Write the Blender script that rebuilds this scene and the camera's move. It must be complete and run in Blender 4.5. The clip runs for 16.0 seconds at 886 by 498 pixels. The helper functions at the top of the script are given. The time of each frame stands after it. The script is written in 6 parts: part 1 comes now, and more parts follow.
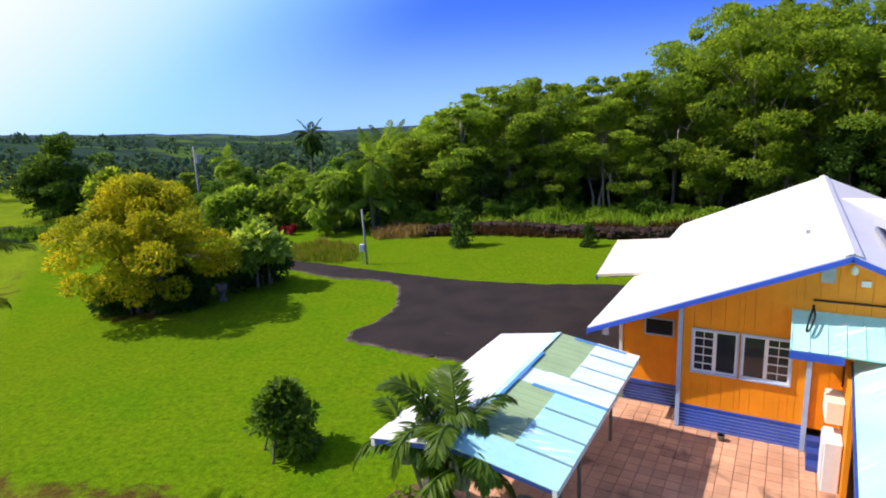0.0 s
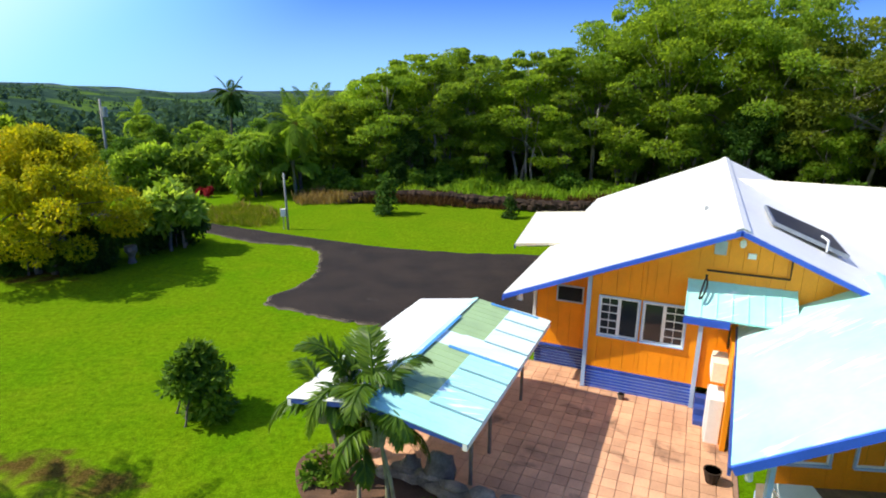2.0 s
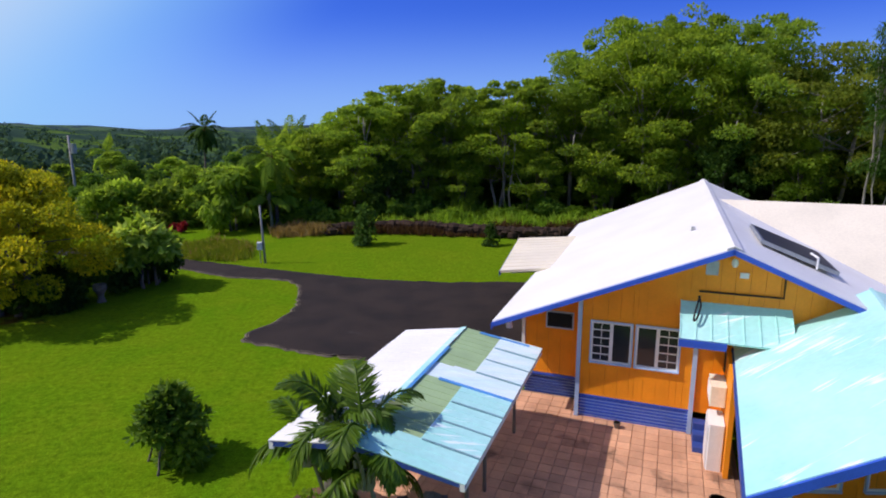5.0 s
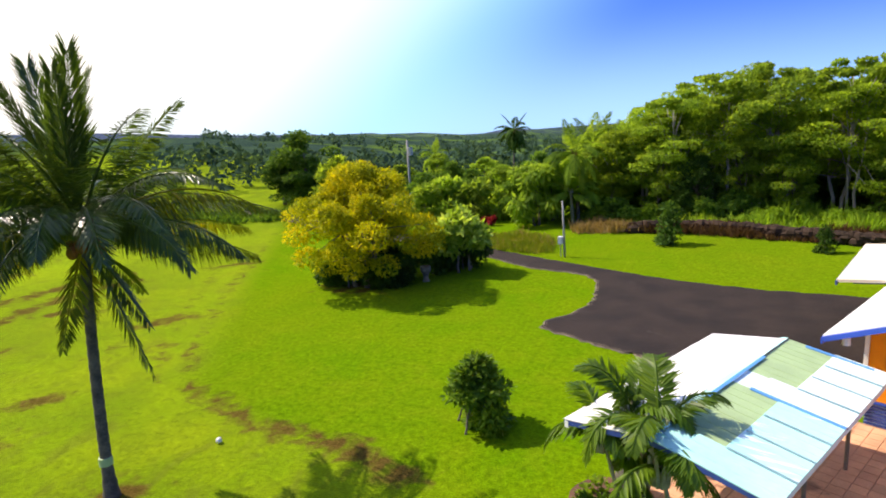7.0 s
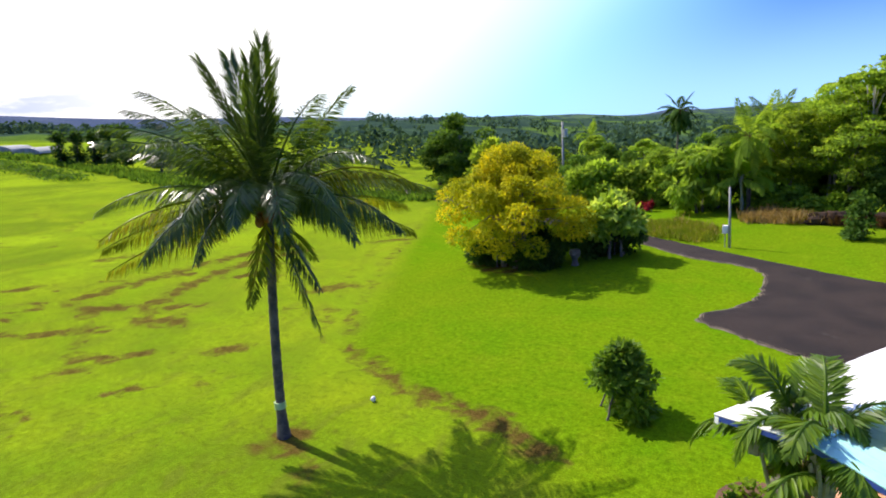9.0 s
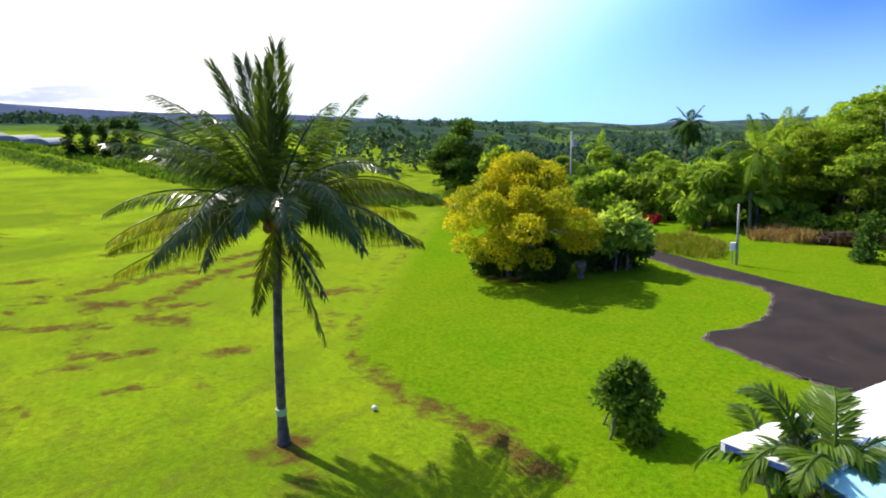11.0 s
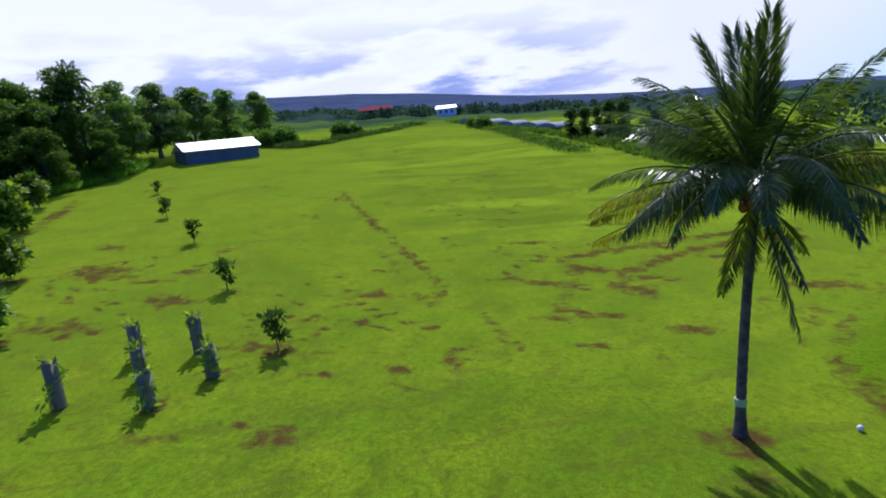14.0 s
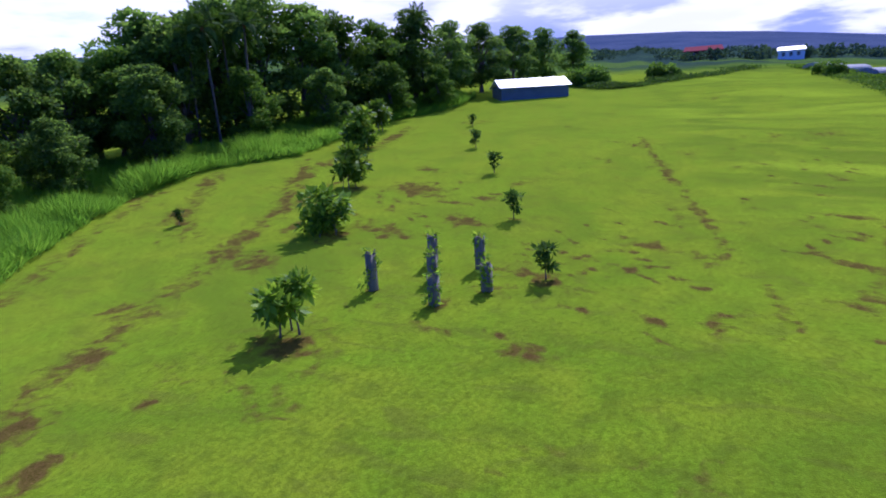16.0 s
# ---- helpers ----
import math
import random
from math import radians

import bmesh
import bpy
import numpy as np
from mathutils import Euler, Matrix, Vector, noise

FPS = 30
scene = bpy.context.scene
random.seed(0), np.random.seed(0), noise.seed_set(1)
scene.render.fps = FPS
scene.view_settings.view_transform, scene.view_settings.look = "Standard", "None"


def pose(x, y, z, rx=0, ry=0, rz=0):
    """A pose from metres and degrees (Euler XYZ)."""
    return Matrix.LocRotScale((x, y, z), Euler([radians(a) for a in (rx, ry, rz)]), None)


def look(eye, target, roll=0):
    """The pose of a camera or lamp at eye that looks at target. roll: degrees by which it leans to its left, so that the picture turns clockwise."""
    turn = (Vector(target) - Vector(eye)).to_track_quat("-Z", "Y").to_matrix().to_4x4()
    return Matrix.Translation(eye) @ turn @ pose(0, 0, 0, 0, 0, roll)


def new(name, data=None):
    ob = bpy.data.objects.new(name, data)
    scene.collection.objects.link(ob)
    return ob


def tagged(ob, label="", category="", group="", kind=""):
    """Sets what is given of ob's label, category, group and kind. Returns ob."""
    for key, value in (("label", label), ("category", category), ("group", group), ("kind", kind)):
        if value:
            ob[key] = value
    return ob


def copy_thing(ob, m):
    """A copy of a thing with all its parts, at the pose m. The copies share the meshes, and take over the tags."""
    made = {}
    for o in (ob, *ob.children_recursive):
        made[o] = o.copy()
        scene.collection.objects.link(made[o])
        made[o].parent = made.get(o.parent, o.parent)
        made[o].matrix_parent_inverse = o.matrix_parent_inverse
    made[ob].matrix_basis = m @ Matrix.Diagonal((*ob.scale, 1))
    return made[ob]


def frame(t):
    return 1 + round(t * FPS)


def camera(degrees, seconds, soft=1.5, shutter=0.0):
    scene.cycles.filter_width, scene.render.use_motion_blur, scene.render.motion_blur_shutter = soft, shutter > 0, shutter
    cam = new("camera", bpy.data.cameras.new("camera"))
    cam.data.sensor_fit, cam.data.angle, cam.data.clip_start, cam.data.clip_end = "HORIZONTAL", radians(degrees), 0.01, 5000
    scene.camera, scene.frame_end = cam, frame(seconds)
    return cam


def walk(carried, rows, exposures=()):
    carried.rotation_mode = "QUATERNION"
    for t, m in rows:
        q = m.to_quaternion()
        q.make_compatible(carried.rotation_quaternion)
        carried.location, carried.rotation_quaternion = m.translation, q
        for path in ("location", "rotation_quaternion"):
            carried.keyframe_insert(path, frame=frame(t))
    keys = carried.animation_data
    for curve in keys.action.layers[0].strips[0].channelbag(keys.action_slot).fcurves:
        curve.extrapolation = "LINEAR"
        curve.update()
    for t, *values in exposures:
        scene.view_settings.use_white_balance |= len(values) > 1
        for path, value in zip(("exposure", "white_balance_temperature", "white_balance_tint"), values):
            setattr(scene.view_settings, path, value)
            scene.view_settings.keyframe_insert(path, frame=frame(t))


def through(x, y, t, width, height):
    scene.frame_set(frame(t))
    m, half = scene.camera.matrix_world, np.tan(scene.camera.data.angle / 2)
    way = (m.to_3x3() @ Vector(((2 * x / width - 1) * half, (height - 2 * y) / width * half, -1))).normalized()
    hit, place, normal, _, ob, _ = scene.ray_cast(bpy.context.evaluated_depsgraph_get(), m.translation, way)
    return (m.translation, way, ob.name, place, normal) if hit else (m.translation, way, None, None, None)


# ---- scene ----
cam = camera(73.5, 16.0, soft=1.9)


def turned(x, y, z, yaw, down, roll):
    """A camera pose from its place, its heading to the left of +y, its tilt downwards and its lean."""
    a, b = radians(yaw), radians(down)
    way = Vector((-math.sin(a) * math.cos(b), math.cos(a) * math.cos(b), -math.sin(b)))
    return look((x, y, z), Vector((x, y, z)) + way, roll)


# seconds, eye, heading, tilt down, lean
PATH = [
    (0.0, (0.062, 0.151, 7.786), 4.45, 12.46, -2.62),
    (0.5, (0.037, 0.151, 7.729), 5.03, 11.57, -1.45),
    (1.0, (0.082, 0.050, 7.613), 5.03, 12.67, -1.42),
    (1.5, (0.120, -0.052, 7.675), 4.17, 17.83, 0.74),
    (2.0, (0.149, -0.050, 7.713), -2.97, 15.45, 0.65),
    (2.5, (0.010, -0.113, 7.683), -11.63, 14.18, 1.57),
    (3.0, (-0.043, -0.196, 7.703), -12.60, 17.73, 0.98),
    (3.2, (-0.030, -0.175, 7.730), -12.79, 18.43, 1.76),
    (5.3, (-0.013, 0.435, 7.495), -1.37, 12.12, -1.44),
    (5.5, (-0.030, 0.414, 7.477), 1.79, 12.74, -2.16),
    (6.0, (-0.162, 0.219, 7.368), 9.65, 14.03, -3.44),
    (6.5, (-0.180, 0.170, 7.411), 17.41, 13.22, -6.08),
    (7.0, (-0.105, 0.097, 7.386), 23.52, 11.62, -3.31),
    (7.5, (-0.003, -0.003, 7.289), 29.25, 12.85, -1.09),
    (8.0, (0.085, -0.092, 7.400), 37.86, 13.96, -2.60),
    (8.5, (0.130, -0.072, 7.368), 38.73, 11.86, -3.39),
    (9.0, (0.057, -0.155, 7.385), 38.28, 12.41, -3.81),
    (9.2, (0.062, -0.144, 7.406), 38.12, 12.45, -4.79),
    (11.3, (-0.096, -0.084, 7.578), 38.48, 11.76, -0.60),
    (11.5, (-0.041, -0.068, 7.524), 37.78, 11.16, 0.72),
    (12.0, (-0.088, -0.212, 7.469), 37.19, 14.64, -1.56),
    (12.5, (-0.283, -0.344, 7.559), 43.52, 13.57, -3.83),
    (13.0, (-0.132, -0.193, 7.571), 57.56, 9.74, -5.75),
    (13.5, (-0.045, -0.201, 7.504), 71.87, 9.08, -3.83),
    (14.0, (0.163, -0.106, 7.599), 83.27, 11.19, -6.10),
    (14.5, (0.384, -0.020, 7.630), 92.89, 10.66, -4.06),
    (15.0, (0.708, 0.184, 7.615), 103.56, 10.93, -1.92),
    (15.5, (0.990, 0.506, 7.608), 111.71, 10.88, -3.97),
    (16.0, (1.146, 0.734, 7.646), 112.12, 14.29, -3.53),
]
EXPOSURES = [(0.0, 0.1, 6550, 20), (1.0, 0.2, 6850, 22), (1.5, 0.14, 6750, 12), (2.0, 0.28, 6700, 6), (2.5, -0.2, 6550, 6), (3.0, -0.7, 6350, 8), (3.2, -0.75, 6350, 10),
             (5.3, -0.35, 6350, 25), (5.5, -0.33, 6350, 27), (6.0, 0.1, 6850, 23), (6.5, 0.38, 7300, 18), (7.5, 0.5, 7500, 17), (8.3, 0.52, 7100, 15), (9.0, 0.52, 6800, 16),
             (12.5, 0.42, 6600, 13), (13.5, -0.06, 5950, 17), (14.5, -0.24, 5350, 25), (15.5, -0.16, 5250, 28), (16.0, -0.06, 5150, 40)]
walk(cam, [(t, turned(*eye, yaw, down, roll)) for t, eye, yaw, down, roll in PATH], EXPOSURES)

# ---- light ----
SUN_EL = 49.0
SUN_WAY = Vector((-1.0, 0.06, 0)).normalized()  # towards the sun, on the ground
sun_dir = Vector((SUN_WAY.x * math.cos(radians(SUN_EL)), SUN_WAY.y * math.cos(radians(SUN_EL)), math.sin(radians(SUN_EL))))
sun = new("sun", bpy.data.lights.new("sun", "SUN"))
sun.data.energy, sun.data.angle, sun.data.color = 5.0, radians(0.53), (1.0, 0.95, 0.86)
sun.matrix_world = look(sun_dir * 200, (0, 0, 0))

world = bpy.data.worlds.new("sky")
scene.world = world
world.use_nodes = True
wn, wl = world.node_tree.nodes, world.node_tree.links
wn.clear()
w_out = wn.new("ShaderNodeOutputWorld")
w_bg = wn.new("ShaderNodeBackground")
w_sky = wn.new("ShaderNodeTexSky")
w_sky.sky_type, w_sky.sun_disc = "NISHITA", False
w_sky.sun_elevation, w_sky.sun_rotation = radians(SUN_EL), math.atan2(sun_dir.x, sun_dir.y)
w_sky.air_density, w_sky.dust_density, w_sky.ozone_density, w_sky.altitude = 1.0, 0.5, 4.0, 100
w_co = wn.new("ShaderNodeTexCoord")
w_up = wn.new("ShaderNodeVectorMath")
w_up.operation, w_up.inputs[1].default_value = "ADD", (0, 0, 0.075)
w_nm = wn.new("ShaderNodeVectorMath")
w_nm.operation = "NORMALIZE"
wl.new(w_co.outputs["Generated"], w_up.inputs[0])
wl.new(w_up.outputs[0], w_nm.inputs[0])
wl.new(w_nm.outputs[0], w_sky.inputs[0])
# low clouds over the uphill horizon and thin white haze low on the sun's side
w_sep = wn.new("ShaderNodeSeparateXYZ")
wl.new(w_nm.outputs[0], w_sep.inputs[0])
w_div = wn.new("ShaderNodeVectorMath")
w_div.operation, w_div.inputs[1].default_value = "MULTIPLY", (3.0, 3.0, 13.0)
wl.new(w_nm.outputs[0], w_div.inputs[0])
w_noise = wn.new("ShaderNodeTexNoise")
w_noise.inputs["Scale"].default_value, w_noise.inputs["Detail"].default_value, w_noise.inputs["Roughness"].default_value = 1.5, 6, 0.55
wl.new(w_div.outputs[0], w_noise.inputs["Vector"])


def w_math(op, a, b=None, clamp=False):
    n = wn.new("ShaderNodeMath")
    n.operation, n.use_clamp = op, clamp
    for i, v in enumerate((a, b)):
        if v is None:
            continue
        if isinstance(v, (int, float)):
            n.inputs[i].default_value = v
        else:
            wl.new(v, n.inputs[i])
    return n.outputs[0]


def w_range(v, a, b, c, d):
    n = wn.new("ShaderNodeMapRange")
    n.interpolation_type = "SMOOTHSTEP"
    wl.new(v, n.inputs[0])
    for i, x in enumerate((a, b, c, d)):
        n.inputs[1 + i].default_value = x
    return n.outputs[0]


w_dot = wn.new("ShaderNodeVectorMath")
w_dot.operation = "DOT_PRODUCT"
wl.new(w_nm.outputs[0], w_dot.inputs[0])
w_dot.inputs[1].default_value = sun_dir
# Haze fades high up, out of view, to lessen the sky's fill light.
low = w_range(w_sep.outputs[2], 0.7, 0.35, 0.25, 1.0)
haze = w_math("MULTIPLY", w_range(w_dot.outputs["Value"], 0.40, 0.70, 0.0, 1.0), low)
veil = w_math("MULTIPLY", w_range(w_dot.outputs["Value"], 0.25, 0.54, 0.0, 0.85), low)
horizon = w_math("MULTIPLY", w_range(w_sep.outputs[2], 0.25, 0.04, 0.0, 1.0), 0.84)
# the cloud bank lies towards -x and -y
bank = w_math("MULTIPLY", w_range(w_math("ADD", w_math("MULTIPLY", w_sep.outputs[0], -0.9), w_math("MULTIPLY", w_sep.outputs[1], -0.45)), 0.45, 0.8, 0.0, 1.0),
              w_range(w_sep.outputs[2], 0.55, 0.2, 0.0, 1.0))
white = w_math("MULTIPLY", bank, w_range(w_noise.outputs["Fac"], 0.36, 0.5, 0.25, 1.0))
grey = w_math("MULTIPLY", w_math("MULTIPLY", bank, w_range(w_noise.outputs["Fac"], 0.50, 0.64, 0.0, 1.0)), w_range(w_sep.outputs[2], 0.28, 0.14, 0.0, 1.0))


def w_mix(fac, a, color):
    n = wn.new("ShaderNodeMixRGB")
    wl.new(fac, n.inputs[0])
    wl.new(a, n.inputs[1])
    n.inputs[2].default_value = (*color, 1)
    return n.outputs[0]


deep = wn.new("ShaderNodeMixRGB")
deep.blend_type, deep.inputs[0].default_value, deep.inputs[2].default_value = "MULTIPLY", 1.0, (0.74, 1.5, 4.2, 1)
wl.new(w_sky.outputs[0], deep.inputs[1])
sky_col = w_mix(horizon, deep.outputs[0], (8.4, 15.6, 25.5))
sky_col = w_mix(veil, sky_col, (8.5, 18.5, 26))
sky_col = w_mix(haze, sky_col, (22, 22.5, 23))
sky_col = w_mix(white, sky_col, (25, 25.5, 27))
sky_col = w_mix(grey, sky_col, (8.2, 10.2, 18))
wl.new(sky_col, w_bg.inputs[0])
w_bg.inputs[1].default_value = 0.045
wl.new(w_bg.outputs[0], w_out.inputs[0])

# ---- materials ----
def rgb(c):
    return (*c, 1.0)


def material(name, color, rough=0.6, metal=0.0, vary=0.15, scale=6.0, fine=60.0, bump=0.2, dist=0.02, second=None, spec=0.5, per_piece=0.0, stretch=None):
    """A surface with variation at two scales, after the position in the world, and a fine relief."""
    m = bpy.data.materials.new(name)
    m.use_nodes = True
    n, l = m.node_tree.nodes, m.node_tree.links
    b = n["Principled BSDF"]
    b.inputs["Roughness"].default_value, b.inputs["Metallic"].default_value = rough, metal
    b.inputs["Specular IOR Level"].default_value = spec
    geo = n.new("ShaderNodeNewGeometry")
    pos = geo.outputs["Position"]
    if stretch:
        mp = n.new("ShaderNodeVectorMath")
        mp.operation, mp.inputs[1].default_value = "MULTIPLY", stretch
        l.new(pos, mp.inputs[0])
        pos = mp.outputs[0]
    big, small = n.new("ShaderNodeTexNoise"), n.new("ShaderNodeTexNoise")
    for t, s, d in ((big, scale, 4), (small, fine, 3)):
        t.inputs["Scale"].default_value, t.inputs["Detail"].default_value = s, d
        l.new(pos, t.inputs["Vector"])
    mix = n.new("ShaderNodeMixRGB")
    mix.inputs[1].default_value = rgb(color)
    dark = second or tuple(c * (1 - 2.2 * vary) for c in color)
    mix.inputs[2].default_value = rgb(dark)
    ramp = n.new("ShaderNodeMapRange")
    ramp.inputs[1].default_value, ramp.inputs[2].default_value = 0.38, 0.68
    l.new(big.outputs["Fac"], ramp.inputs[0])
    l.new(ramp.outputs[0], mix.inputs[0])
    hsv = n.new("ShaderNodeHueSaturation")
    l.new(mix.outputs[0], hsv.inputs["Color"])
    val = n.new("ShaderNodeMapRange")
    val.inputs[1].default_value, val.inputs[2].default_value = 0.3, 0.7
    val.inputs[3].default_value, val.inputs[4].default_value = 1 - vary, 1 + vary
    l.new(small.outputs["Fac"], val.inputs[0])
    last = val.outputs[0]
    if per_piece:
        info = n.new("ShaderNodeObjectInfo")
        pr = n.new("ShaderNodeMapRange")
        pr.inputs[3].default_value, pr.inputs[4].default_value = 1 - per_piece, 1 + per_piece
        l.new(info.outputs["Random"], pr.inputs[0])
        mu = n.new("ShaderNodeMath")
        mu.operation = "MULTIPLY"
        l.new(last, mu.inputs[0])
        l.new(pr.outputs[0], mu.inputs[1])
        last = mu.outputs[0]
    l.new(last, hsv.inputs["Value"])
    l.new(hsv.outputs[0], b.inputs["Base Color"])
    if bump:
        bp = n.new("ShaderNodeBump")
        bp.inputs["Strength"].default_value, bp.inputs["Distance"].default_value = bump, dist
        l.new(small.outputs["Fac"], bp.inputs["Height"])
        l.new(bp.outputs[0], b.inputs["Normal"])
    return m


def leaf_material(name, colors, through=0.35, rough=0.7, spec=0.07):
    """Leaves: each one its own tint out of three, letting some light through."""
    m = bpy.data.materials.new(name)
    m.use_nodes = True
    n, l = m.node_tree.nodes, m.node_tree.links
    b, out = n["Principled BSDF"], n["Material Output"]
    b.inputs["Roughness"].default_value = rough
    b.inputs["Specular IOR Level"].default_value = spec
    geo, info = n.new("ShaderNodeNewGeometry"), n.new("ShaderNodeObjectInfo")
    noise_t = n.new("ShaderNodeTexNoise")
    noise_t.inputs["Scale"].default_value = 0.55
    l.new(geo.outputs["Position"], noise_t.inputs["Vector"])
    add = n.new("ShaderNodeMath")
    add.operation, add.inputs[1].default_value = "MULTIPLY_ADD", 0.38
    l.new(geo.outputs["Random Per Island"], add.inputs[0])
    l.new(noise_t.outputs["Fac"], add.inputs[2])
    ramp = n.new("ShaderNodeValToRGB")
    for i, (p, c) in enumerate(zip((0.35, 0.7, 1.05), colors)):
        e = ramp.color_ramp.elements[i] if i < 2 else ramp.color_ramp.elements.new(1.0)
        e.position, e.color = min(p, 1.0), rgb(c)
    l.new(add.outputs[0], ramp.inputs[0])
    hsv = n.new("ShaderNodeHueSaturation")
    pr = n.new("ShaderNodeMapRange")
    pr.inputs[3].default_value, pr.inputs[4].default_value = 0.8, 1.2
    l.new(info.outputs["Random"], pr.inputs[0])
    l.new(pr.outputs[0], hsv.inputs["Value"])
    l.new(ramp.outputs[0], hsv.inputs["Color"])
    l.new(hsv.outputs[0], b.inputs["Base Color"])
    tr, mix = n.new("ShaderNodeBsdfTranslucent"), n.new("ShaderNodeMixShader")
    bright = n.new("ShaderNodeMixRGB")
    bright.blend_type, bright.inputs[0].default_value, bright.inputs[2].default_value = "MULTIPLY", 1.0, (1.7, 1.6, 0.8, 1)
    l.new(hsv.outputs[0], bright.inputs[1])
    l.new(bright.outputs[0], tr.inputs[0])
    mix.inputs[0].default_value = through
    l.new(b.outputs[0], mix.inputs[1])
    l.new(tr.outputs[0], mix.inputs[2])
    l.new(mix.outputs[0], out.inputs[0])
    return m


def ground_material():
    """Mown lawn with bare earth where the attribute 'bare' says so, and woods and pasture far off, haze painted in."""
    m = bpy.data.materials.new("lawn")
    m.use_nodes = True
    n, l = m.node_tree.nodes, m.node_tree.links
    b = n["Principled BSDF"]
    b.inputs["Roughness"].default_value, b.inputs["Specular IOR Level"].default_value = 0.9, 0.0
    b.inputs["Sheen Weight"].default_value, b.inputs["Sheen Roughness"].default_value, b.inputs["Sheen Tint"].default_value = 0.16, 0.5, (0.72, 0.85, 0.04, 1)
    pos = n.new("ShaderNodeNewGeometry").outputs["Position"]

    def noise_tex(s, d, dist=0.0):
        t = n.new("ShaderNodeTexNoise")
        t.inputs["Scale"].default_value, t.inputs["Detail"].default_value, t.inputs["Distortion"].default_value = s, d, dist
        l.new(pos, t.inputs["Vector"])
        return t.outputs["Fac"]

    def streaks(sx, sy, d):
        s = n.new("ShaderNodeVectorMath")
        s.operation, s.inputs[1].default_value = "MULTIPLY", (sx, sy, 0.0)
        l.new(pos, s.inputs[0])
        t = n.new("ShaderNodeTexNoise")
        t.inputs["Scale"].default_value, t.inputs["Detail"].default_value, t.inputs["Distortion"].default_value = 1.0, d, 0.9
        l.new(s.outputs[0], t.inputs["Vector"])
        return t.outputs["Fac"]

    def span(v, a, b_, c=0.0, d=1.0):
        r = n.new("ShaderNodeMapRange")
        l.new(v, r.inputs[0])
        for i, x in enumerate((a, b_, c, d)):
            r.inputs[1 + i].default_value = x
        return r.outputs[0]

    def mix(f, a, b_, kind="MIX"):
        x = n.new("ShaderNodeMixRGB")
        x.blend_type = kind
        for i, v in enumerate((f, a, b_)):
            if isinstance(v, tuple):
                x.inputs[i].default_value = rgb(v)
            elif isinstance(v, float):
                x.inputs[i].default_value = v
            else:
                l.new(v, x.inputs[i])
        return x.outputs[0]

    def math_n(op, a, b_):
        x = n.new("ShaderNodeMath")
        x.operation, x.use_clamp = op, True
        for i, v in enumerate((a, b_)):
            if isinstance(v, float):
                x.inputs[i].default_value = v
            else:
                l.new(v, x.inputs[i])
        return x.outputs[0]

    wide, mid, tuft, fine, clod = noise_tex(0.045, 3), noise_tex(0.35, 5, 0.4), noise_tex(2.6, 6), noise_tex(22, 4), noise_tex(7.5, 5, 0.3)
    lawn = mix(span(mid, 0.35, 0.7), (0.076, 0.180, 0.003), (0.116, 0.198, 0.004))
    lawn = mix(span(wide, 0.4, 0.65, 0.0, 0.5), lawn, (0.112, 0.162, 0.006))
    lawn = mix(span(tuft, 0.46, 0.7, 0.0, 0.5), lawn, (0.062, 0.135, 0.003))
    lawn = mix(span(noise_tex(1.1, 6), 0.5, 0.68, 0.0, 0.5), lawn, (0.130, 0.200, 0.006))
    lawn = mix(span(clod, 0.46, 0.7, 0.0, 0.4), lawn, (0.045, 0.105, 0.003))
    att = n.new("ShaderNodeAttribute")
    att.attribute_name = "meadow"
    tuss = n.new("ShaderNodeAttribute")
    tuss.attribute_name = "tussock"
    rough_grass = mix(span(mid, 0.36, 0.64), (0.098, 0.192, 0.004), (0.144, 0.208, 0.006))
    rough_grass = mix(span(noise_tex(0.16, 7, 0.8), 0.5, 0.66, 0.0, 0.75), rough_grass, (0.050, 0.120, 0.005))
    rough_grass = mix(span(noise_tex(0.9, 7, 0.3), 0.52, 0.68, 0.0, 0.55), rough_grass, (0.050, 0.085, 0.007))
    rough_grass = mix(span(clod, 0.46, 0.7, 0.0, 0.45), rough_grass, (0.045, 0.075, 0.006))
    rough_grass = mix(math_n("MULTIPLY", span(streaks(0.55, 0.17, 9), 0.45, 0.58, 0.0, 1.0), tuss.outputs["Fac"]), rough_grass, (0.034, 0.090, 0.005))
    rough_grass = mix(math_n("MULTIPLY", span(streaks(0.14, 0.05, 6), 0.50, 0.66, 0.0, 0.8), tuss.outputs["Fac"]), rough_grass, (0.20, 0.31, 0.008))
    rough_grass = mix(span(streaks(1.1, 0.5, 7), 0.54, 0.68, 0.0, 0.5), rough_grass, (0.060, 0.065, 0.012))
    rough_grass = mix(span(noise_tex(3.2, 9, 0.2), 0.5, 0.7, 0.0, 0.5), rough_grass, (0.038, 0.060, 0.006))
    lawn = mix(att.outputs["Fac"], lawn, rough_grass)
    bare = n.new("ShaderNodeAttribute")
    bare.attribute_name = "bare"
    soil = mix(span(fine, 0.35, 0.65), (0.052, 0.020, 0.010), (0.100, 0.042, 0.020))
    spots = math_n("MULTIPLY", span(noise_tex(0.24, 9, 0.7), 0.56, 0.70), att.outputs["Fac"])
    worn = math_n("ADD", bare.outputs["Fac"], math_n("MULTIPLY", spots, 0.5))
    edge = math_n("ADD", worn, span(noise_tex(1.7, 9, 0.5), 0.3, 0.7, -0.45, 0.4))
    lawn = mix(span(edge, 0.34, 0.80, 0.0, 0.85), lawn, soil)
    far = n.new("ShaderNodeAttribute")
    far.attribute_name = "far"
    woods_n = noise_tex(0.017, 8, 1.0)
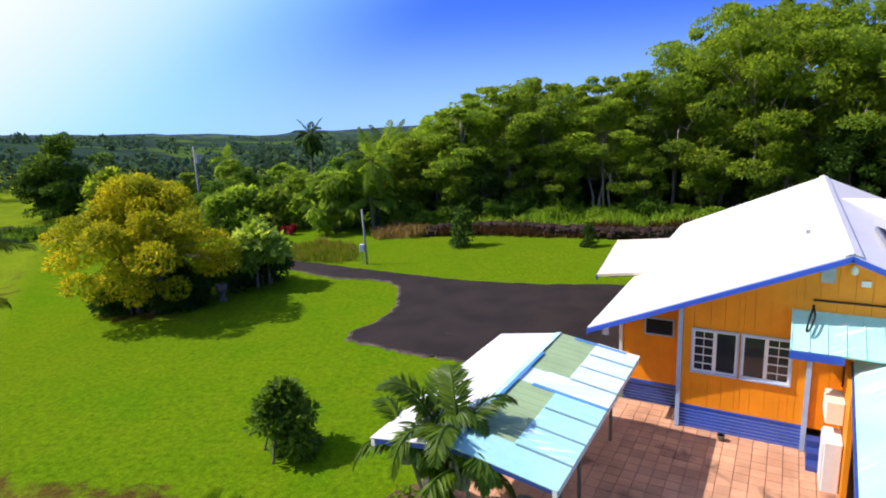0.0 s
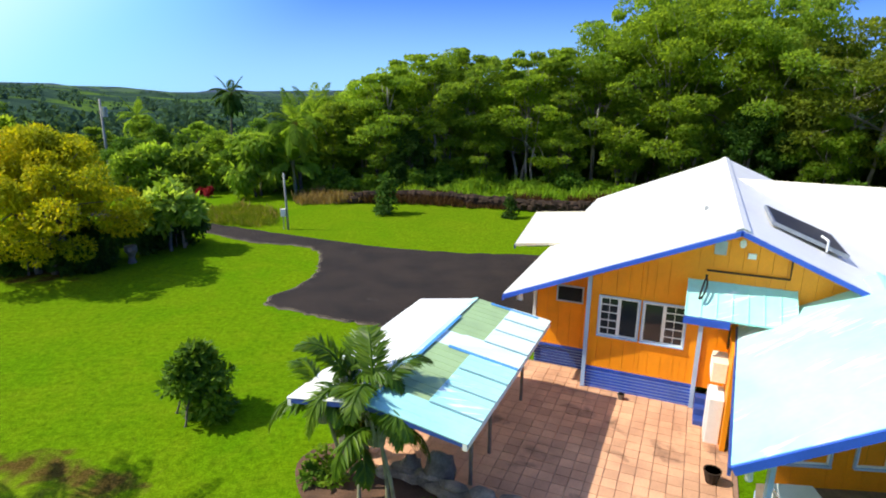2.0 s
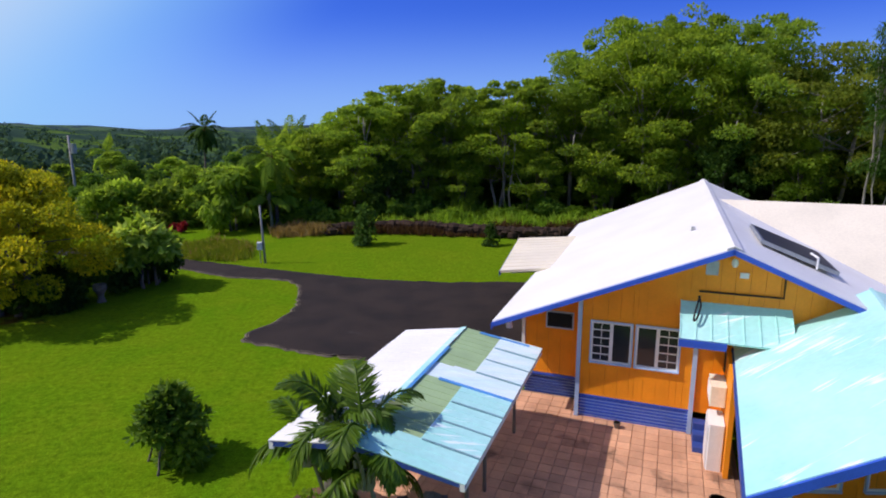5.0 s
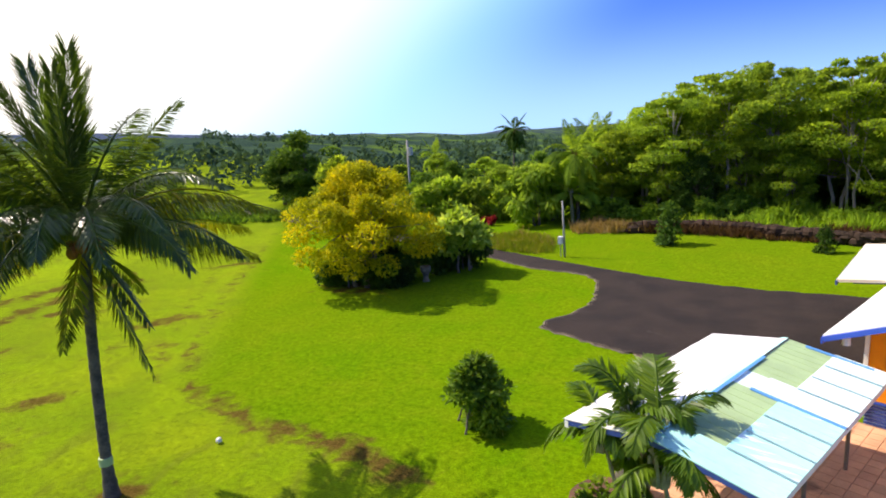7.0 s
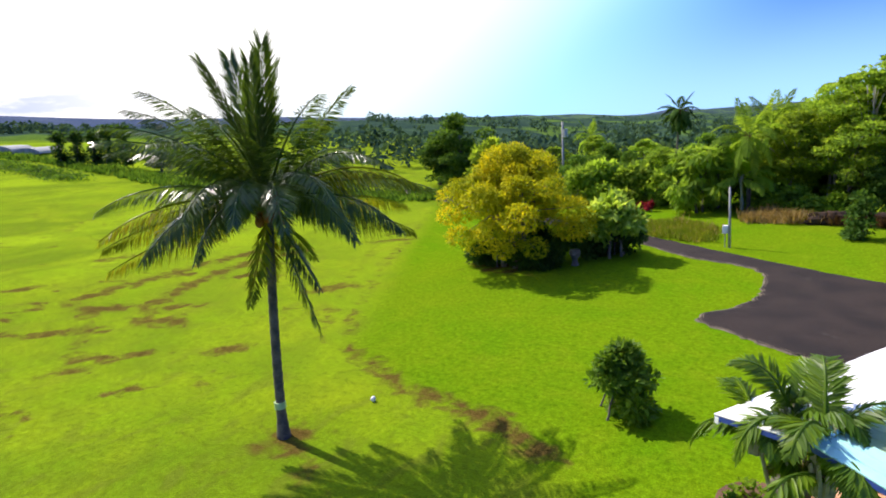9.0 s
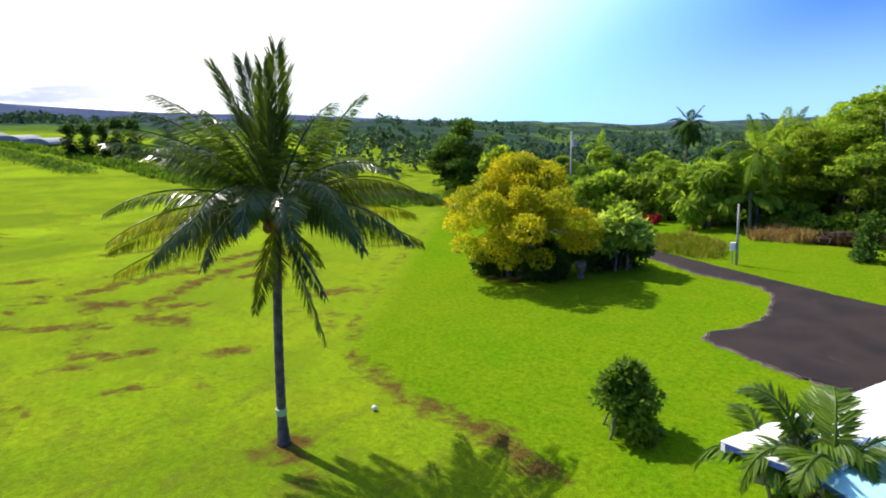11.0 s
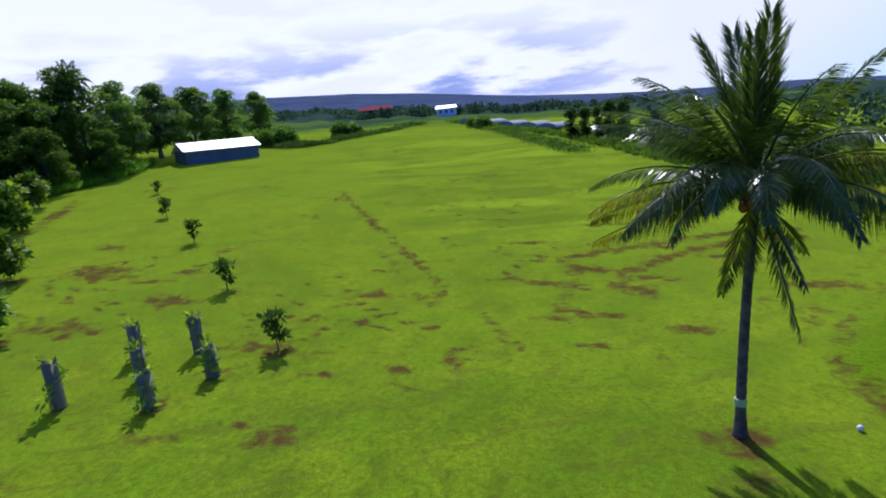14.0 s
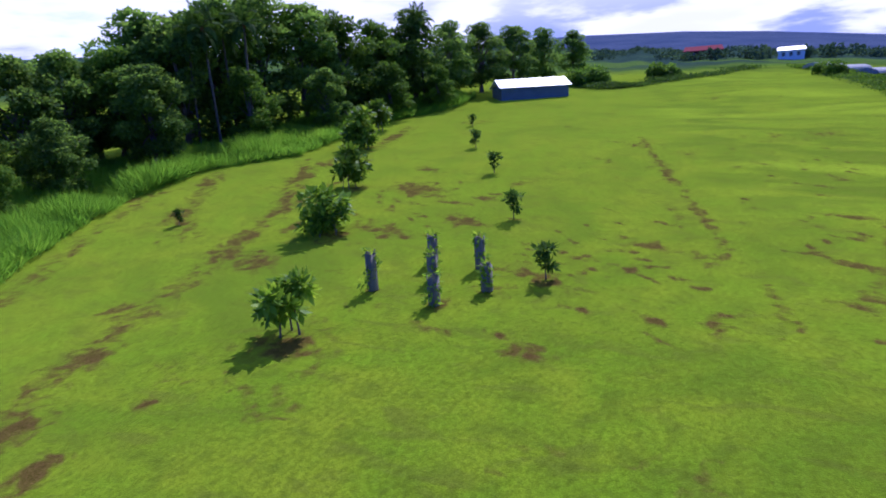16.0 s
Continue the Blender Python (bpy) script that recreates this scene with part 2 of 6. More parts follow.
    # Bluish greens put the haze of distance into the woods' colour.
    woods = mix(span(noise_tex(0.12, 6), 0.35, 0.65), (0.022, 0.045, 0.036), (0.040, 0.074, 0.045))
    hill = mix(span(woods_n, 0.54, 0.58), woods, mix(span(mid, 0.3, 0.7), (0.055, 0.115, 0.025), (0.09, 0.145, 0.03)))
    haze_tint = n.new("ShaderNodeAttribute")
    haze_tint.attribute_name = "haze_tint"
    # The far mountain's haze blue is painted into its base colour.
    hill = mix(haze_tint.outputs["Fac"], hill, mix(span(noise_tex(0.006, 6), 0.4, 0.6), (0.050, 0.072, 0.120), (0.070, 0.092, 0.140)))
    turf = math_n("MULTIPLY", span(far.outputs["Fac"], 0.0, 0.5, 1.0, 0.0), span(edge, 0.34, 1.0, 1.0, 0.25))
    l.new(math_n("MULTIPLY", turf, span(att.outputs["Fac"], 0.0, 1.0, 0.14, 0.62)), b.inputs["Sheen Weight"])
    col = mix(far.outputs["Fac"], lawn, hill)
    hsv = n.new("ShaderNodeHueSaturation")
    l.new(col, hsv.inputs["Color"])
    grain = n.new("ShaderNodeMath")
    grain.operation = "MULTIPLY"
    l.new(span(fine, 0.3, 0.7, 0.68, 1.3), grain.inputs[0])
    l.new(span(noise_tex(6.0, 5), 0.3, 0.7, 0.74, 1.24), grain.inputs[1])
    l.new(grain.outputs[0], hsv.inputs["Value"])
    l.new(hsv.outputs[0], b.inputs["Base Color"])
    bp = n.new("ShaderNodeBump")
    bp.inputs["Strength"].default_value, bp.inputs["Distance"].default_value = 0.5, 0.03
    l.new(fine, bp.inputs["Height"])
    l.new(bp.outputs[0], b.inputs["Normal"])
    return m


def glass_material():
    m = bpy.data.materials.new("glass")
    m.use_nodes = True
    b = m.node_tree.nodes["Principled BSDF"]
    b.inputs["Base Color"].default_value = (0.02, 0.025, 0.03, 1)
    b.inputs["Roughness"].default_value, b.inputs["Specular IOR Level"].default_value = 0.06, 0.6
    return m


M_GROUND = ground_material()
M_ASPHALT = material("asphalt", (0.032, 0.023, 0.019), 0.9, vary=0.22, scale=0.7, fine=90, bump=0.5, second=(0.018, 0.014, 0.013), spec=0.2)
M_GRAVEL = material("driveway_edge", (0.16, 0.13, 0.08), 0.95, vary=0.3, scale=2, fine=40, bump=0.6)
M_ORANGE = material("orange_paint", (0.96, 0.315, 0.002), 0.55, vary=0.06, scale=1.6, fine=35, bump=0.08)
M_BLUE = material("blue_paint", (0.027, 0.098, 0.54), 0.5, vary=0.08, scale=2.0, fine=40, bump=0.08)
M_BLUE_D = material("dark_blue_paint", (0.03, 0.07, 0.30), 0.55, vary=0.1, scale=2.0, fine=40, bump=0.08)
M_LIGHTBLUE = material("pale_blue_paint", (0.42, 0.56, 0.78), 0.5, vary=0.07, scale=2.0, fine=40, bump=0.06)
M_WHITE = material("white_paint", (0.80, 0.80, 0.78), 0.5, vary=0.05, scale=2.0, fine=40, bump=0.05)
M_ROOF_W = material("white_roof", (0.88, 0.87, 0.84), 0.4, vary=0.03, scale=0.5, fine=14, bump=0.03, second=(0.82, 0.80, 0.76))
M_ROOF_C = material("cream_roof", (0.85, 0.77, 0.60), 0.4, vary=0.05, scale=0.6, fine=14, bump=0.05)
M_ROOF_T = material("teal_roof", (0.37, 0.74, 0.67), 0.4, vary=0.05, scale=0.7, fine=9, bump=0.05, second=(0.47, 0.79, 0.74))
M_ROOF_P = material("pale_roof", (0.66, 0.84, 0.80), 0.4, vary=0.05, scale=1.3, fine=9, bump=0.05, second=(0.80, 0.90, 0.88), stretch=(0.3, 2.2, 1.0))
M_JOINT = material("roof_joint", (0.27, 0.47, 0.52), 0.6, vary=0.1, scale=3, fine=30, bump=0.05)
M_PANEL_G = material("green_fibreglass", (0.36, 0.50, 0.24), 0.45, vary=0.06, scale=2, fine=30, bump=0.05)
M_PANEL_B = material("blue_sheet", (0.10, 0.34, 0.72), 0.45, vary=0.07, scale=2, fine=30, bump=0.05)
M_BRICK = material("terracotta_paver", (0.67, 0.36, 0.205), 0.8, vary=0.12, scale=0.9, fine=50, bump=0.25, second=(0.46, 0.24, 0.135), per_piece=0.14)


def stained(m, color, scale, lo, hi, amount):
    """Adds dark stains of their own shape to a surface."""
    n, l = m.node_tree.nodes, m.node_tree.links
    b = n["Principled BSDF"]
    src = b.inputs["Base Color"].links[0].from_socket
    t, r, x = n.new("ShaderNodeTexNoise"), n.new("ShaderNodeMapRange"), n.new("ShaderNodeMixRGB")
    l.new(n.new("ShaderNodeNewGeometry").outputs["Position"], t.inputs["Vector"])
    t.inputs["Scale"].default_value, t.inputs["Detail"].default_value, t.inputs["Distortion"].default_value = scale, 7, 0.5
    for i, v in enumerate((lo, hi, 0.0, amount)):
        r.inputs[1 + i].default_value = v
    l.new(t.outputs["Fac"], r.inputs[0])
    l.new(r.outputs[0], x.inputs[0])
    l.new(src, x.inputs[1])
    x.inputs[2].default_value = rgb(color)
    l.new(x.outputs[0], b.inputs["Base Color"])


def highlight_streaks(m, color, turn, stretch, lo, hi, amount):
    """Adds thin pale streaks along one direction of the plan, rib highlights painted as colour."""
    n, l = m.node_tree.nodes, m.node_tree.links
    b = n["Principled BSDF"]
    src = b.inputs["Base Color"].links[0].from_socket
    mp = n.new("ShaderNodeMapping")
    l.new(n.new("ShaderNodeNewGeometry").outputs["Position"], mp.inputs["Vector"])
    mp.inputs["Rotation"].default_value, mp.inputs["Scale"].default_value = (0, 0, radians(turn)), stretch
    t, patch, r, x = n.new("ShaderNodeTexNoise"), n.new("ShaderNodeTexNoise"), n.new("ShaderNodeMapRange"), n.new("ShaderNodeMixRGB")
    t.inputs["Scale"].default_value, t.inputs["Detail"].default_value = 1.0, 4
    patch.inputs["Scale"].default_value, patch.inputs["Detail"].default_value = 0.9, 2
    l.new(mp.outputs[0], t.inputs["Vector"])
    l.new(n.new("ShaderNodeNewGeometry").outputs["Position"], patch.inputs["Vector"])
    both = n.new("ShaderNodeMath")
    both.operation = "MULTIPLY"
    l.new(t.outputs["Fac"], both.inputs[0])
    l.new(patch.outputs["Fac"], both.inputs[1])
    for i, v in enumerate((lo, hi, 0.0, amount)):
        r.inputs[1 + i].default_value = v
    l.new(both.outputs[0], r.inputs[0])
    l.new(r.outputs[0], x.inputs[0])
    l.new(src, x.inputs[1])
    x.inputs[2].default_value = rgb(color)
    l.new(x.outputs[0], b.inputs["Base Color"])


# The teal roof's rib highlights are painted in as pale streaks.
highlight_streaks(M_ROOF_T, (0.86, 0.93, 0.90), 26.1, (0.9, 13.0, 0.9), 0.315, 0.37, 0.75)
stained(M_BRICK, (0.16, 0.085, 0.05), 1.15, 0.60, 0.70, 0.75)
stained(M_ASPHALT, (0.085, 0.075, 0.065), 0.9, 0.66, 0.74, 0.6)
M_MORTAR = material("joint_sand", (0.36, 0.21, 0.14), 0.95, vary=0.15, scale=3, fine=70, bump=0.4)
M_CONCRETE = material("mossy_concrete", (0.21, 0.21, 0.15), 0.9, vary=0.15, scale=1.2, fine=50, bump=0.3, second=(0.11, 0.125, 0.08))
M_STONE = material("grey_stone", (0.22, 0.19, 0.15), 0.9, vary=0.2, scale=3, fine=25, bump=0.5, second=(0.10, 0.09, 0.07), per_piece=0.2)
M_PALE_STONE = material("pale_stone", (0.34, 0.275, 0.20), 0.9, vary=0.2, scale=3, fine=25, bump=0.5, second=(0.13, 0.11, 0.085), per_piece=0.3)
M_LAVA = material("dark_stone", (0.055, 0.036, 0.026), 0.95, vary=0.25, scale=1.5, fine=12, bump=0.8, second=(0.03, 0.022, 0.016), spec=0.1)
M_SOIL = material("red_soil", (0.14, 0.072, 0.04), 0.95, vary=0.2, scale=2, fine=30, bump=0.6)
M_METAL = material("galvanised", (0.42, 0.44, 0.46), 0.45, metal=0.7, vary=0.1, scale=4, fine=40, bump=0.05)
M_WOOD = material("weathered_and_shaded_wood", (0.22, 0.17, 0.12), 0.8, vary=0.18, scale=4, fine=40, bump=0.3, stretch=(1, 1, 0.15))
M_POLE = material("weathered_pole", (0.33, 0.33, 0.31), 0.8, vary=0.15, scale=3, fine=30, bump=0.2, stretch=(1, 1, 0.15))
M_DARK = material("black_and_unlit_inside", (0.018, 0.017, 0.017), 0.9, vary=0.1, bump=0)
M_GLASS = glass_material()
M_SOLAR = material("solar_glass", (0.016, 0.018, 0.026), 0.45, vary=0.1, scale=3, fine=30, bump=0, spec=0.15)
M_BARK = material("bark", (0.17, 0.14, 0.11), 0.9, vary=0.22, scale=2, fine=14, bump=0.7, stretch=(1, 1, 0.3))
M_BARK_PALE = material("pale_bark", (0.36, 0.33, 0.28), 0.9, vary=0.2, scale=1.2, fine=10, bump=0.5, stretch=(1, 1, 0.3))
M_PALM = material("palm_trunk", (0.125, 0.105, 0.08), 0.9, vary=0.25, scale=5, fine=22, bump=0.7, second=(0.055, 0.048, 0.04))
M_CANE = material("palm_cane", (0.30, 0.30, 0.17), 0.7, vary=0.2, scale=5, fine=20, bump=0.3)
M_HUSK = material("brown_husk", (0.26, 0.10, 0.03), 0.8, vary=0.25, scale=4, fine=30, bump=0.5)
M_BALL = material("ball_skin", (0.75, 0.75, 0.72), 0.5, vary=0.05, bump=0)
M_MESH = material("grey_shade_cloth", (0.20, 0.185, 0.13), 0.8, vary=0.12, scale=5, fine=60, bump=0.3)
M_RED = material("red_roof", (0.26, 0.055, 0.06), 0.95, vary=0.08, scale=1, fine=10, spec=0.05)
M_SHED = material("blue_grey_siding", (0.10, 0.14, 0.18), 0.7, vary=0.08, scale=1, fine=10)

L_TREE = leaf_material("leaf_green", ((0.125, 0.205, 0.024), (0.205, 0.305, 0.030), (0.30, 0.40, 0.040)), 0.62)
L_TREE_D = leaf_material("leaf_mid_green", ((0.105, 0.185, 0.026), (0.185, 0.29, 0.034), (0.29, 0.39, 0.046)), 0.6)
L_OLIVE = leaf_material("leaf_olive", ((0.10, 0.15, 0.022), (0.18, 0.24, 0.032), (0.29, 0.34, 0.045)), 0.58)
# A little haze blue is put into these leaf colours.
L_HILL = leaf_material("hill_leaf", ((0.060, 0.125, 0.030), (0.110, 0.205, 0.042), (0.185, 0.29, 0.055)), 0.58)
L_DARK = leaf_material("leaf_dark", ((0.026, 0.064, 0.012), (0.048, 0.105, 0.016), (0.08, 0.15, 0.022)), 0.38)
L_LIME = leaf_material("leaf_lime", ((0.11, 0.21, 0.016), (0.19, 0.32, 0.026), (0.29, 0.41, 0.04)), 0.45)
L_YELLOW = leaf_material("leaf_yellow", ((0.135, 0.178, 0.010), (0.335, 0.345, 0.010), (0.60, 0.48, 0.014)), 0.4)
L_PALM = leaf_material("palm_leaf", ((0.035, 0.066, 0.010), (0.062, 0.110, 0.014), (0.11, 0.165, 0.020)), 0.38, 0.28, 0.6)
L_PALM_Y = leaf_material("palm_leaf_yellowing", ((0.08, 0.12, 0.012), (0.16, 0.19, 0.014), (0.32, 0.27, 0.012)), 0.35, 0.35)
L_ARECA = leaf_material("areca_leaf", ((0.050, 0.110, 0.010), (0.105, 0.195, 0.014), (0.21, 0.32, 0.020)), 0.48, 0.4, 0.3)
L_GRASS = leaf_material("tall_grass", ((0.085, 0.20, 0.018), (0.13, 0.28, 0.026), (0.19, 0.34, 0.034)), 0.55)
L_BREAD = leaf_material("broad_leaf", ((0.040, 0.095, 0.010), (0.110, 0.21, 0.016), (0.26, 0.38, 0.030)), 0.38, 0.5, 0.12)
L_LARGE = leaf_material("large_leaf", ((0.060, 0.130, 0.012), (0.150, 0.27, 0.018), (0.30, 0.42, 0.034)), 0.42, 0.5, 0.14)
L_STRAW = leaf_material("yellowing_grass", ((0.11, 0.18, 0.012), (0.18, 0.24, 0.018), (0.27, 0.26, 0.035)), 0.4)
L_DRY = leaf_material("dry_grass", ((0.20, 0.15, 0.05), (0.30, 0.21, 0.08), (0.36, 0.27, 0.11)), 0.3)
# Far foliage colours carry the blue of distance haze.
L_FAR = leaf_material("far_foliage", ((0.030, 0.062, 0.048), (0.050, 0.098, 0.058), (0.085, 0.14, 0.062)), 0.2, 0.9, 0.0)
L_WHITE = leaf_material("pale_leaf", ((0.11, 0.20, 0.02), (0.30, 0.43, 0.05), (0.60, 0.70, 0.17)), 0.4)
L_BROWN = leaf_material("brown_weeds", ((0.045, 0.024, 0.012), (0.085, 0.046, 0.020), (0.13, 0.075, 0.03)), 0.25)
L_SHRUB = leaf_material("shrub_leaf", ((0.045, 0.105, 0.014), (0.085, 0.175, 0.020), (0.145, 0.25, 0.030)), 0.45)
L_RED = leaf_material("red_leaf", ((0.14, 0.015, 0.02), (0.24, 0.02, 0.03), (0.34, 0.04, 0.05)), 0.3)

# ---- helpers for meshes ----
class Geo:
    """Collects vertices and faces of one mesh."""

    def __init__(self):
        self.v, self.f = [], []

    def add(self, verts, faces):
        k = len(self.v)
        self.v.extend(tuple(p) for p in verts)
        self.f.extend(tuple(i + k for i in q) for q in faces)
        return self

    def box(self, a, b, bev=0.0):
        """A box from corner a to corner b; bev chamfers its upright edges."""
        (x0, y0, z0), (x1, y1, z1) = a, b
        if bev:
            ring = [(x0 + bev, y0), (x1 - bev, y0), (x1, y0 + bev), (x1, y1 - bev), (x1 - bev, y1), (x0 + bev, y1), (x0, y1 - bev), (x0, y0 + bev)]
        else:
            ring = [(x0, y0), (x1, y0), (x1, y1), (x0, y1)]
        n = len(ring)
        vs = [(x, y, z0) for x, y in ring] + [(x, y, z1) for x, y in ring]
        fs = [tuple(range(n - 1, -1, -1)), tuple(range(n, 2 * n))] + [(i, (i + 1) % n, n + (i + 1) % n, n + i) for i in range(n)]
        return self.add(vs, fs)

    def slab(self, quad, t):
        """A sheet of thickness t under the four corners of quad."""
        q = [Vector(p) for p in quad]
        nrm = (q[1] - q[0]).cross(q[3] - q[0]).normalized()
        if nrm.z < 0:
            nrm = -nrm
        low = [p - nrm * t for p in q]
        fs = [(0, 1, 2, 3), (7, 6, 5, 4)] + [(i, i + 4, (i + 1) % 4 + 4, (i + 1) % 4) for i in range(4)]
        return self.add(q + low, fs)

    def beam(self, a, b, w, h):
        """A bar from a to b, w wide and h high, its top along a-b."""
        a, b = Vector(a), Vector(b)
        d = (b - a).normalized()
        side = d.cross(Vector((0, 0, 1)))
        side = Vector((1, 0, 0)) if side.length < 1e-4 else side.normalized()
        up = side.cross(d)
        vs = [p + side * s * w / 2 - up * (h if k else 0) for p in (a, b) for s, k in ((-1, 0), (1, 0), (1, 1), (-1, 1))]
        return self.add(vs, [(0, 1, 2, 3), (7, 6, 5, 4), (0, 4, 5, 1), (1, 5, 6, 2), (2, 6, 7, 3), (3, 7, 4, 0)])

    def tube(self, pts, radii, sides=8):
        """A tapered tube along pts."""
        pts = [Vector(p) for p in pts]
        rings = []
        for i, p in enumerate(pts):
            d = (pts[min(i + 1, len(pts) - 1)] - pts[max(i - 1, 0)]).normalized()
            a = d.cross(Vector((0.31, 0.95, 0.05))).normalized()
            b = d.cross(a)
            rings.append([p + (a * math.cos(k * math.tau / sides) + b * math.sin(k * math.tau / sides)) * radii[i] for k in range(sides)])
        vs = [p for r in rings for p in r]
        fs = [(i * sides + k, i * sides + (k + 1) % sides, (i + 1) * sides + (k + 1) % sides, (i + 1) * sides + k) for i in range(len(pts) - 1) for k in range(sides)]
        fs += [tuple(range(sides - 1, -1, -1)), tuple(range((len(pts) - 1) * sides, len(pts) * sides))]
        return self.add(vs, fs)

    def blob(self, c, r, rough=0.15, seed=0, rings=6, sides=9):
        """An uneven round lump."""
        c = Vector(c)
        vs = [c + Vector((0, 0, r[2]))]
        for i in range(1, rings):
            for k in range(sides):
                th, ph = math.pi * i / rings, math.tau * k / sides
                d = Vector((math.sin(th) * math.cos(ph), math.sin(th) * math.sin(ph), math.cos(th)))
                s = 1 + rough * noise.noise(d * 2.3 + Vector((seed * 3.7, seed, 0))) * 2
                vs.append(c + Vector((d.x * r[0], d.y * r[1], d.z * r[2])) * s)
        vs.append(c - Vector((0, 0, r[2])))
        fs = [(0, 1 + k, 1 + (k + 1) % sides) for k in range(sides)]
        for i in range(rings - 2):
            a = 1 + i * sides
            fs += [(a + k, a + sides + k, a + sides + (k + 1) % sides, a + (k + 1) % sides) for k in range(sides)]
        a, e = 1 + (rings - 2) * sides, len(vs) - 1
        fs += [(e, a + (k + 1) % sides, a + k) for k in range(sides)]
        return self.add(vs, fs)

    def mesh(self, name, mat, smooth=False):
        me = bpy.data.meshes.new(name)
        me.from_pydata(self.v, [], self.f)
        for m in mat if isinstance(mat, (list, tuple)) else [mat]:
            me.materials.append(m)
        if smooth:
            me.polygons.foreach_set("use_smooth", [True] * len(me.polygons))
        me.update()
        return me


def part(name, geo, mat, parent=None, label="", smooth=False, fix=True):
    """One mesh object, under a thing or under a part."""
    me = geo.mesh(name, mat, smooth)
    if fix:
        bm = bmesh.new()
        bm.from_mesh(me)
        bmesh.ops.recalc_face_normals(bm, faces=bm.faces)
        bm.to_mesh(me)
        bm.free()
    ob = new(name, me)
    if parent:
        ob.parent = parent
    return tagged(ob, label)


def thing(name, m, label, category, group="", kind=""):
    ob = new(name)
    ob.matrix_world = m
    ob.empty_display_size = 0.2
    return tagged(ob, label, category, group, kind)


def sheet(name, outline, z, mat, label, category="", kind="structure", thick=0.0):
    """A flat piece of ground from its outline."""
    g = Geo()
    n = len(outline)
    g.add([(x, y, z) for x, y in outline] + [(x, y, z - thick) for x, y in outline],
          [tuple(range(n)), tuple(range(2 * n - 1, n - 1, -1))] + [(i, (i + 1) % n, (i + 1) % n + n, i + n) for i in range(n)])
    ob = part(name, g, mat)
    return tagged(ob, label, category, "", kind)


def smooth_line(pts, steps=6, closed=False):
    """A Catmull-Rom line through pts."""
    out, n = [], len(pts)
    for i in range(n if closed else n - 1):
        p = [Vector(pts[j % n] if closed else pts[min(max(j, 0), n - 1)]) for j in (i - 1, i, i + 1, i + 2)]
        for k in range(steps):
            t = k / steps
            out.append(0.5 * (2 * p[1] + (p[2] - p[0]) * t + (2 * p[0] - 5 * p[1] + 4 * p[2] - p[3]) * t * t + (3 * p[1] - p[0] - 3 * p[2] + p[3]) * t ** 3))
    if not closed:
        out.append(Vector(pts[-1]))
    return out


# ---- the lie of the land ----
RISE_S = [-400, 14, 22, 30, 40, 48, 64, 80, 110, 150, 400]
RISE_Z = [0, 0, 0.35, 1.15, 2.35, 3.4, 5.0, 6.3, 7.6, 8.3, 8.5]
SKY_AZ = [-180, -70, 6, 17, 23, 30, 37, 46, 62, 70, 78, 84, 90, 97, 106, 117, 150, 180]
SKY_EL = [-2, -2.1, -1.4, -1.1, -0.95, -0.65, -0.3, 0.1, 0.5, 0.9, 1.6, 2.2, 2.6, 3.2, 3.8, 4.4, 4.6, -1]
# the mountain behind the hills, its haze blue painted into the ground colour
PEAK_AZ = [30, 44, 52, 63, 75, 84, 90, 98, 106, 120, 150]
PEAK_EL = [-0.6, 0.4, 1.05, 1.45, 2.5, 3.7, 4.25, 4.6, 4.6, 4.0, 2.0]


def heights(x, y):
    """The ground's height at x, y (arrays): lawn, the slope up to the shed, hills far off."""
    x, y = np.asarray(x, float), np.asarray(y, float)
    r = np.hypot(x, y)
    az = np.degrees(np.arctan2(-x, y))
    near = sum(np.interp(-0.95 * x - 0.31 * y + d, RISE_S, RISE_Z) for d in (-2, 0, 2)) / 3
    ridge = 7.6 + 700 * np.tan(np.radians(np.interp(az, SKY_AZ, SKY_EL))) + 1.4 * np.sin(az * 0.9) + 0.8 * np.sin(az * 2.3)
    f = np.interp(r, [0, 75, 130, 220, 400, 700, 1100, 4000], [0, 0, 0.08, 0.25, 0.6, 1, 0.9, 0.2])
    f = np.where((ridge < 0) & (r > 700), r / 640, f)
    swell = 0.06 * np.sin(x * 0.21 + 1) * np.sin(y * 0.17) * np.clip((r - 18) / 20, 0, 1) + 0.12 * np.sin(x * 0.11 - y * 0.16) * np.clip((-x - 30) / 20, 0, 1)
    hills = near * (1 - f) + ridge * f + swell
    peak = (7.6 + 3000 * np.tan(np.radians(np.interp(az, PEAK_AZ, PEAK_EL, -4, -4)))) * np.interp(r, [1100, 3000, 6000], [0, 1, 1.9])
    return np.where(r > 1100, np.maximum(hills, peak), hills)


def ground_z(x, y):
    return float(heights(x, y))


def polar(az, d):
    """A place on the ground at a bearing to the left of +y and a distance."""
    x, y = -d * math.sin(radians(az)), d * math.cos(radians(az))
    return x, y, ground_z(x, y)


def axis(lo, hi, step, far):
    mid = list(np.arange(lo, hi, step))
    up, dn, s = [], [], step
    p = hi
    while p < far:
        up.append(p)
        s *= 1.13
        p += s
    s, p = step, lo
    while p > -far:
        s *= 1.13
        p -= s
        dn.append(p)
    return np.array(dn[::-1] + mid + up)


gx, gy = axis(-62, 16, 0.4, 4200), axis(-38, 46, 0.4, 4200)
GX, GY = np.meshgrid(gx, gy)
GZ = heights(GX, GY)
nx, ny = len(gx), len(gy)
ground_mesh = bpy.data.meshes.new("ground")
idx = np.arange(nx * ny).reshape(ny, nx)
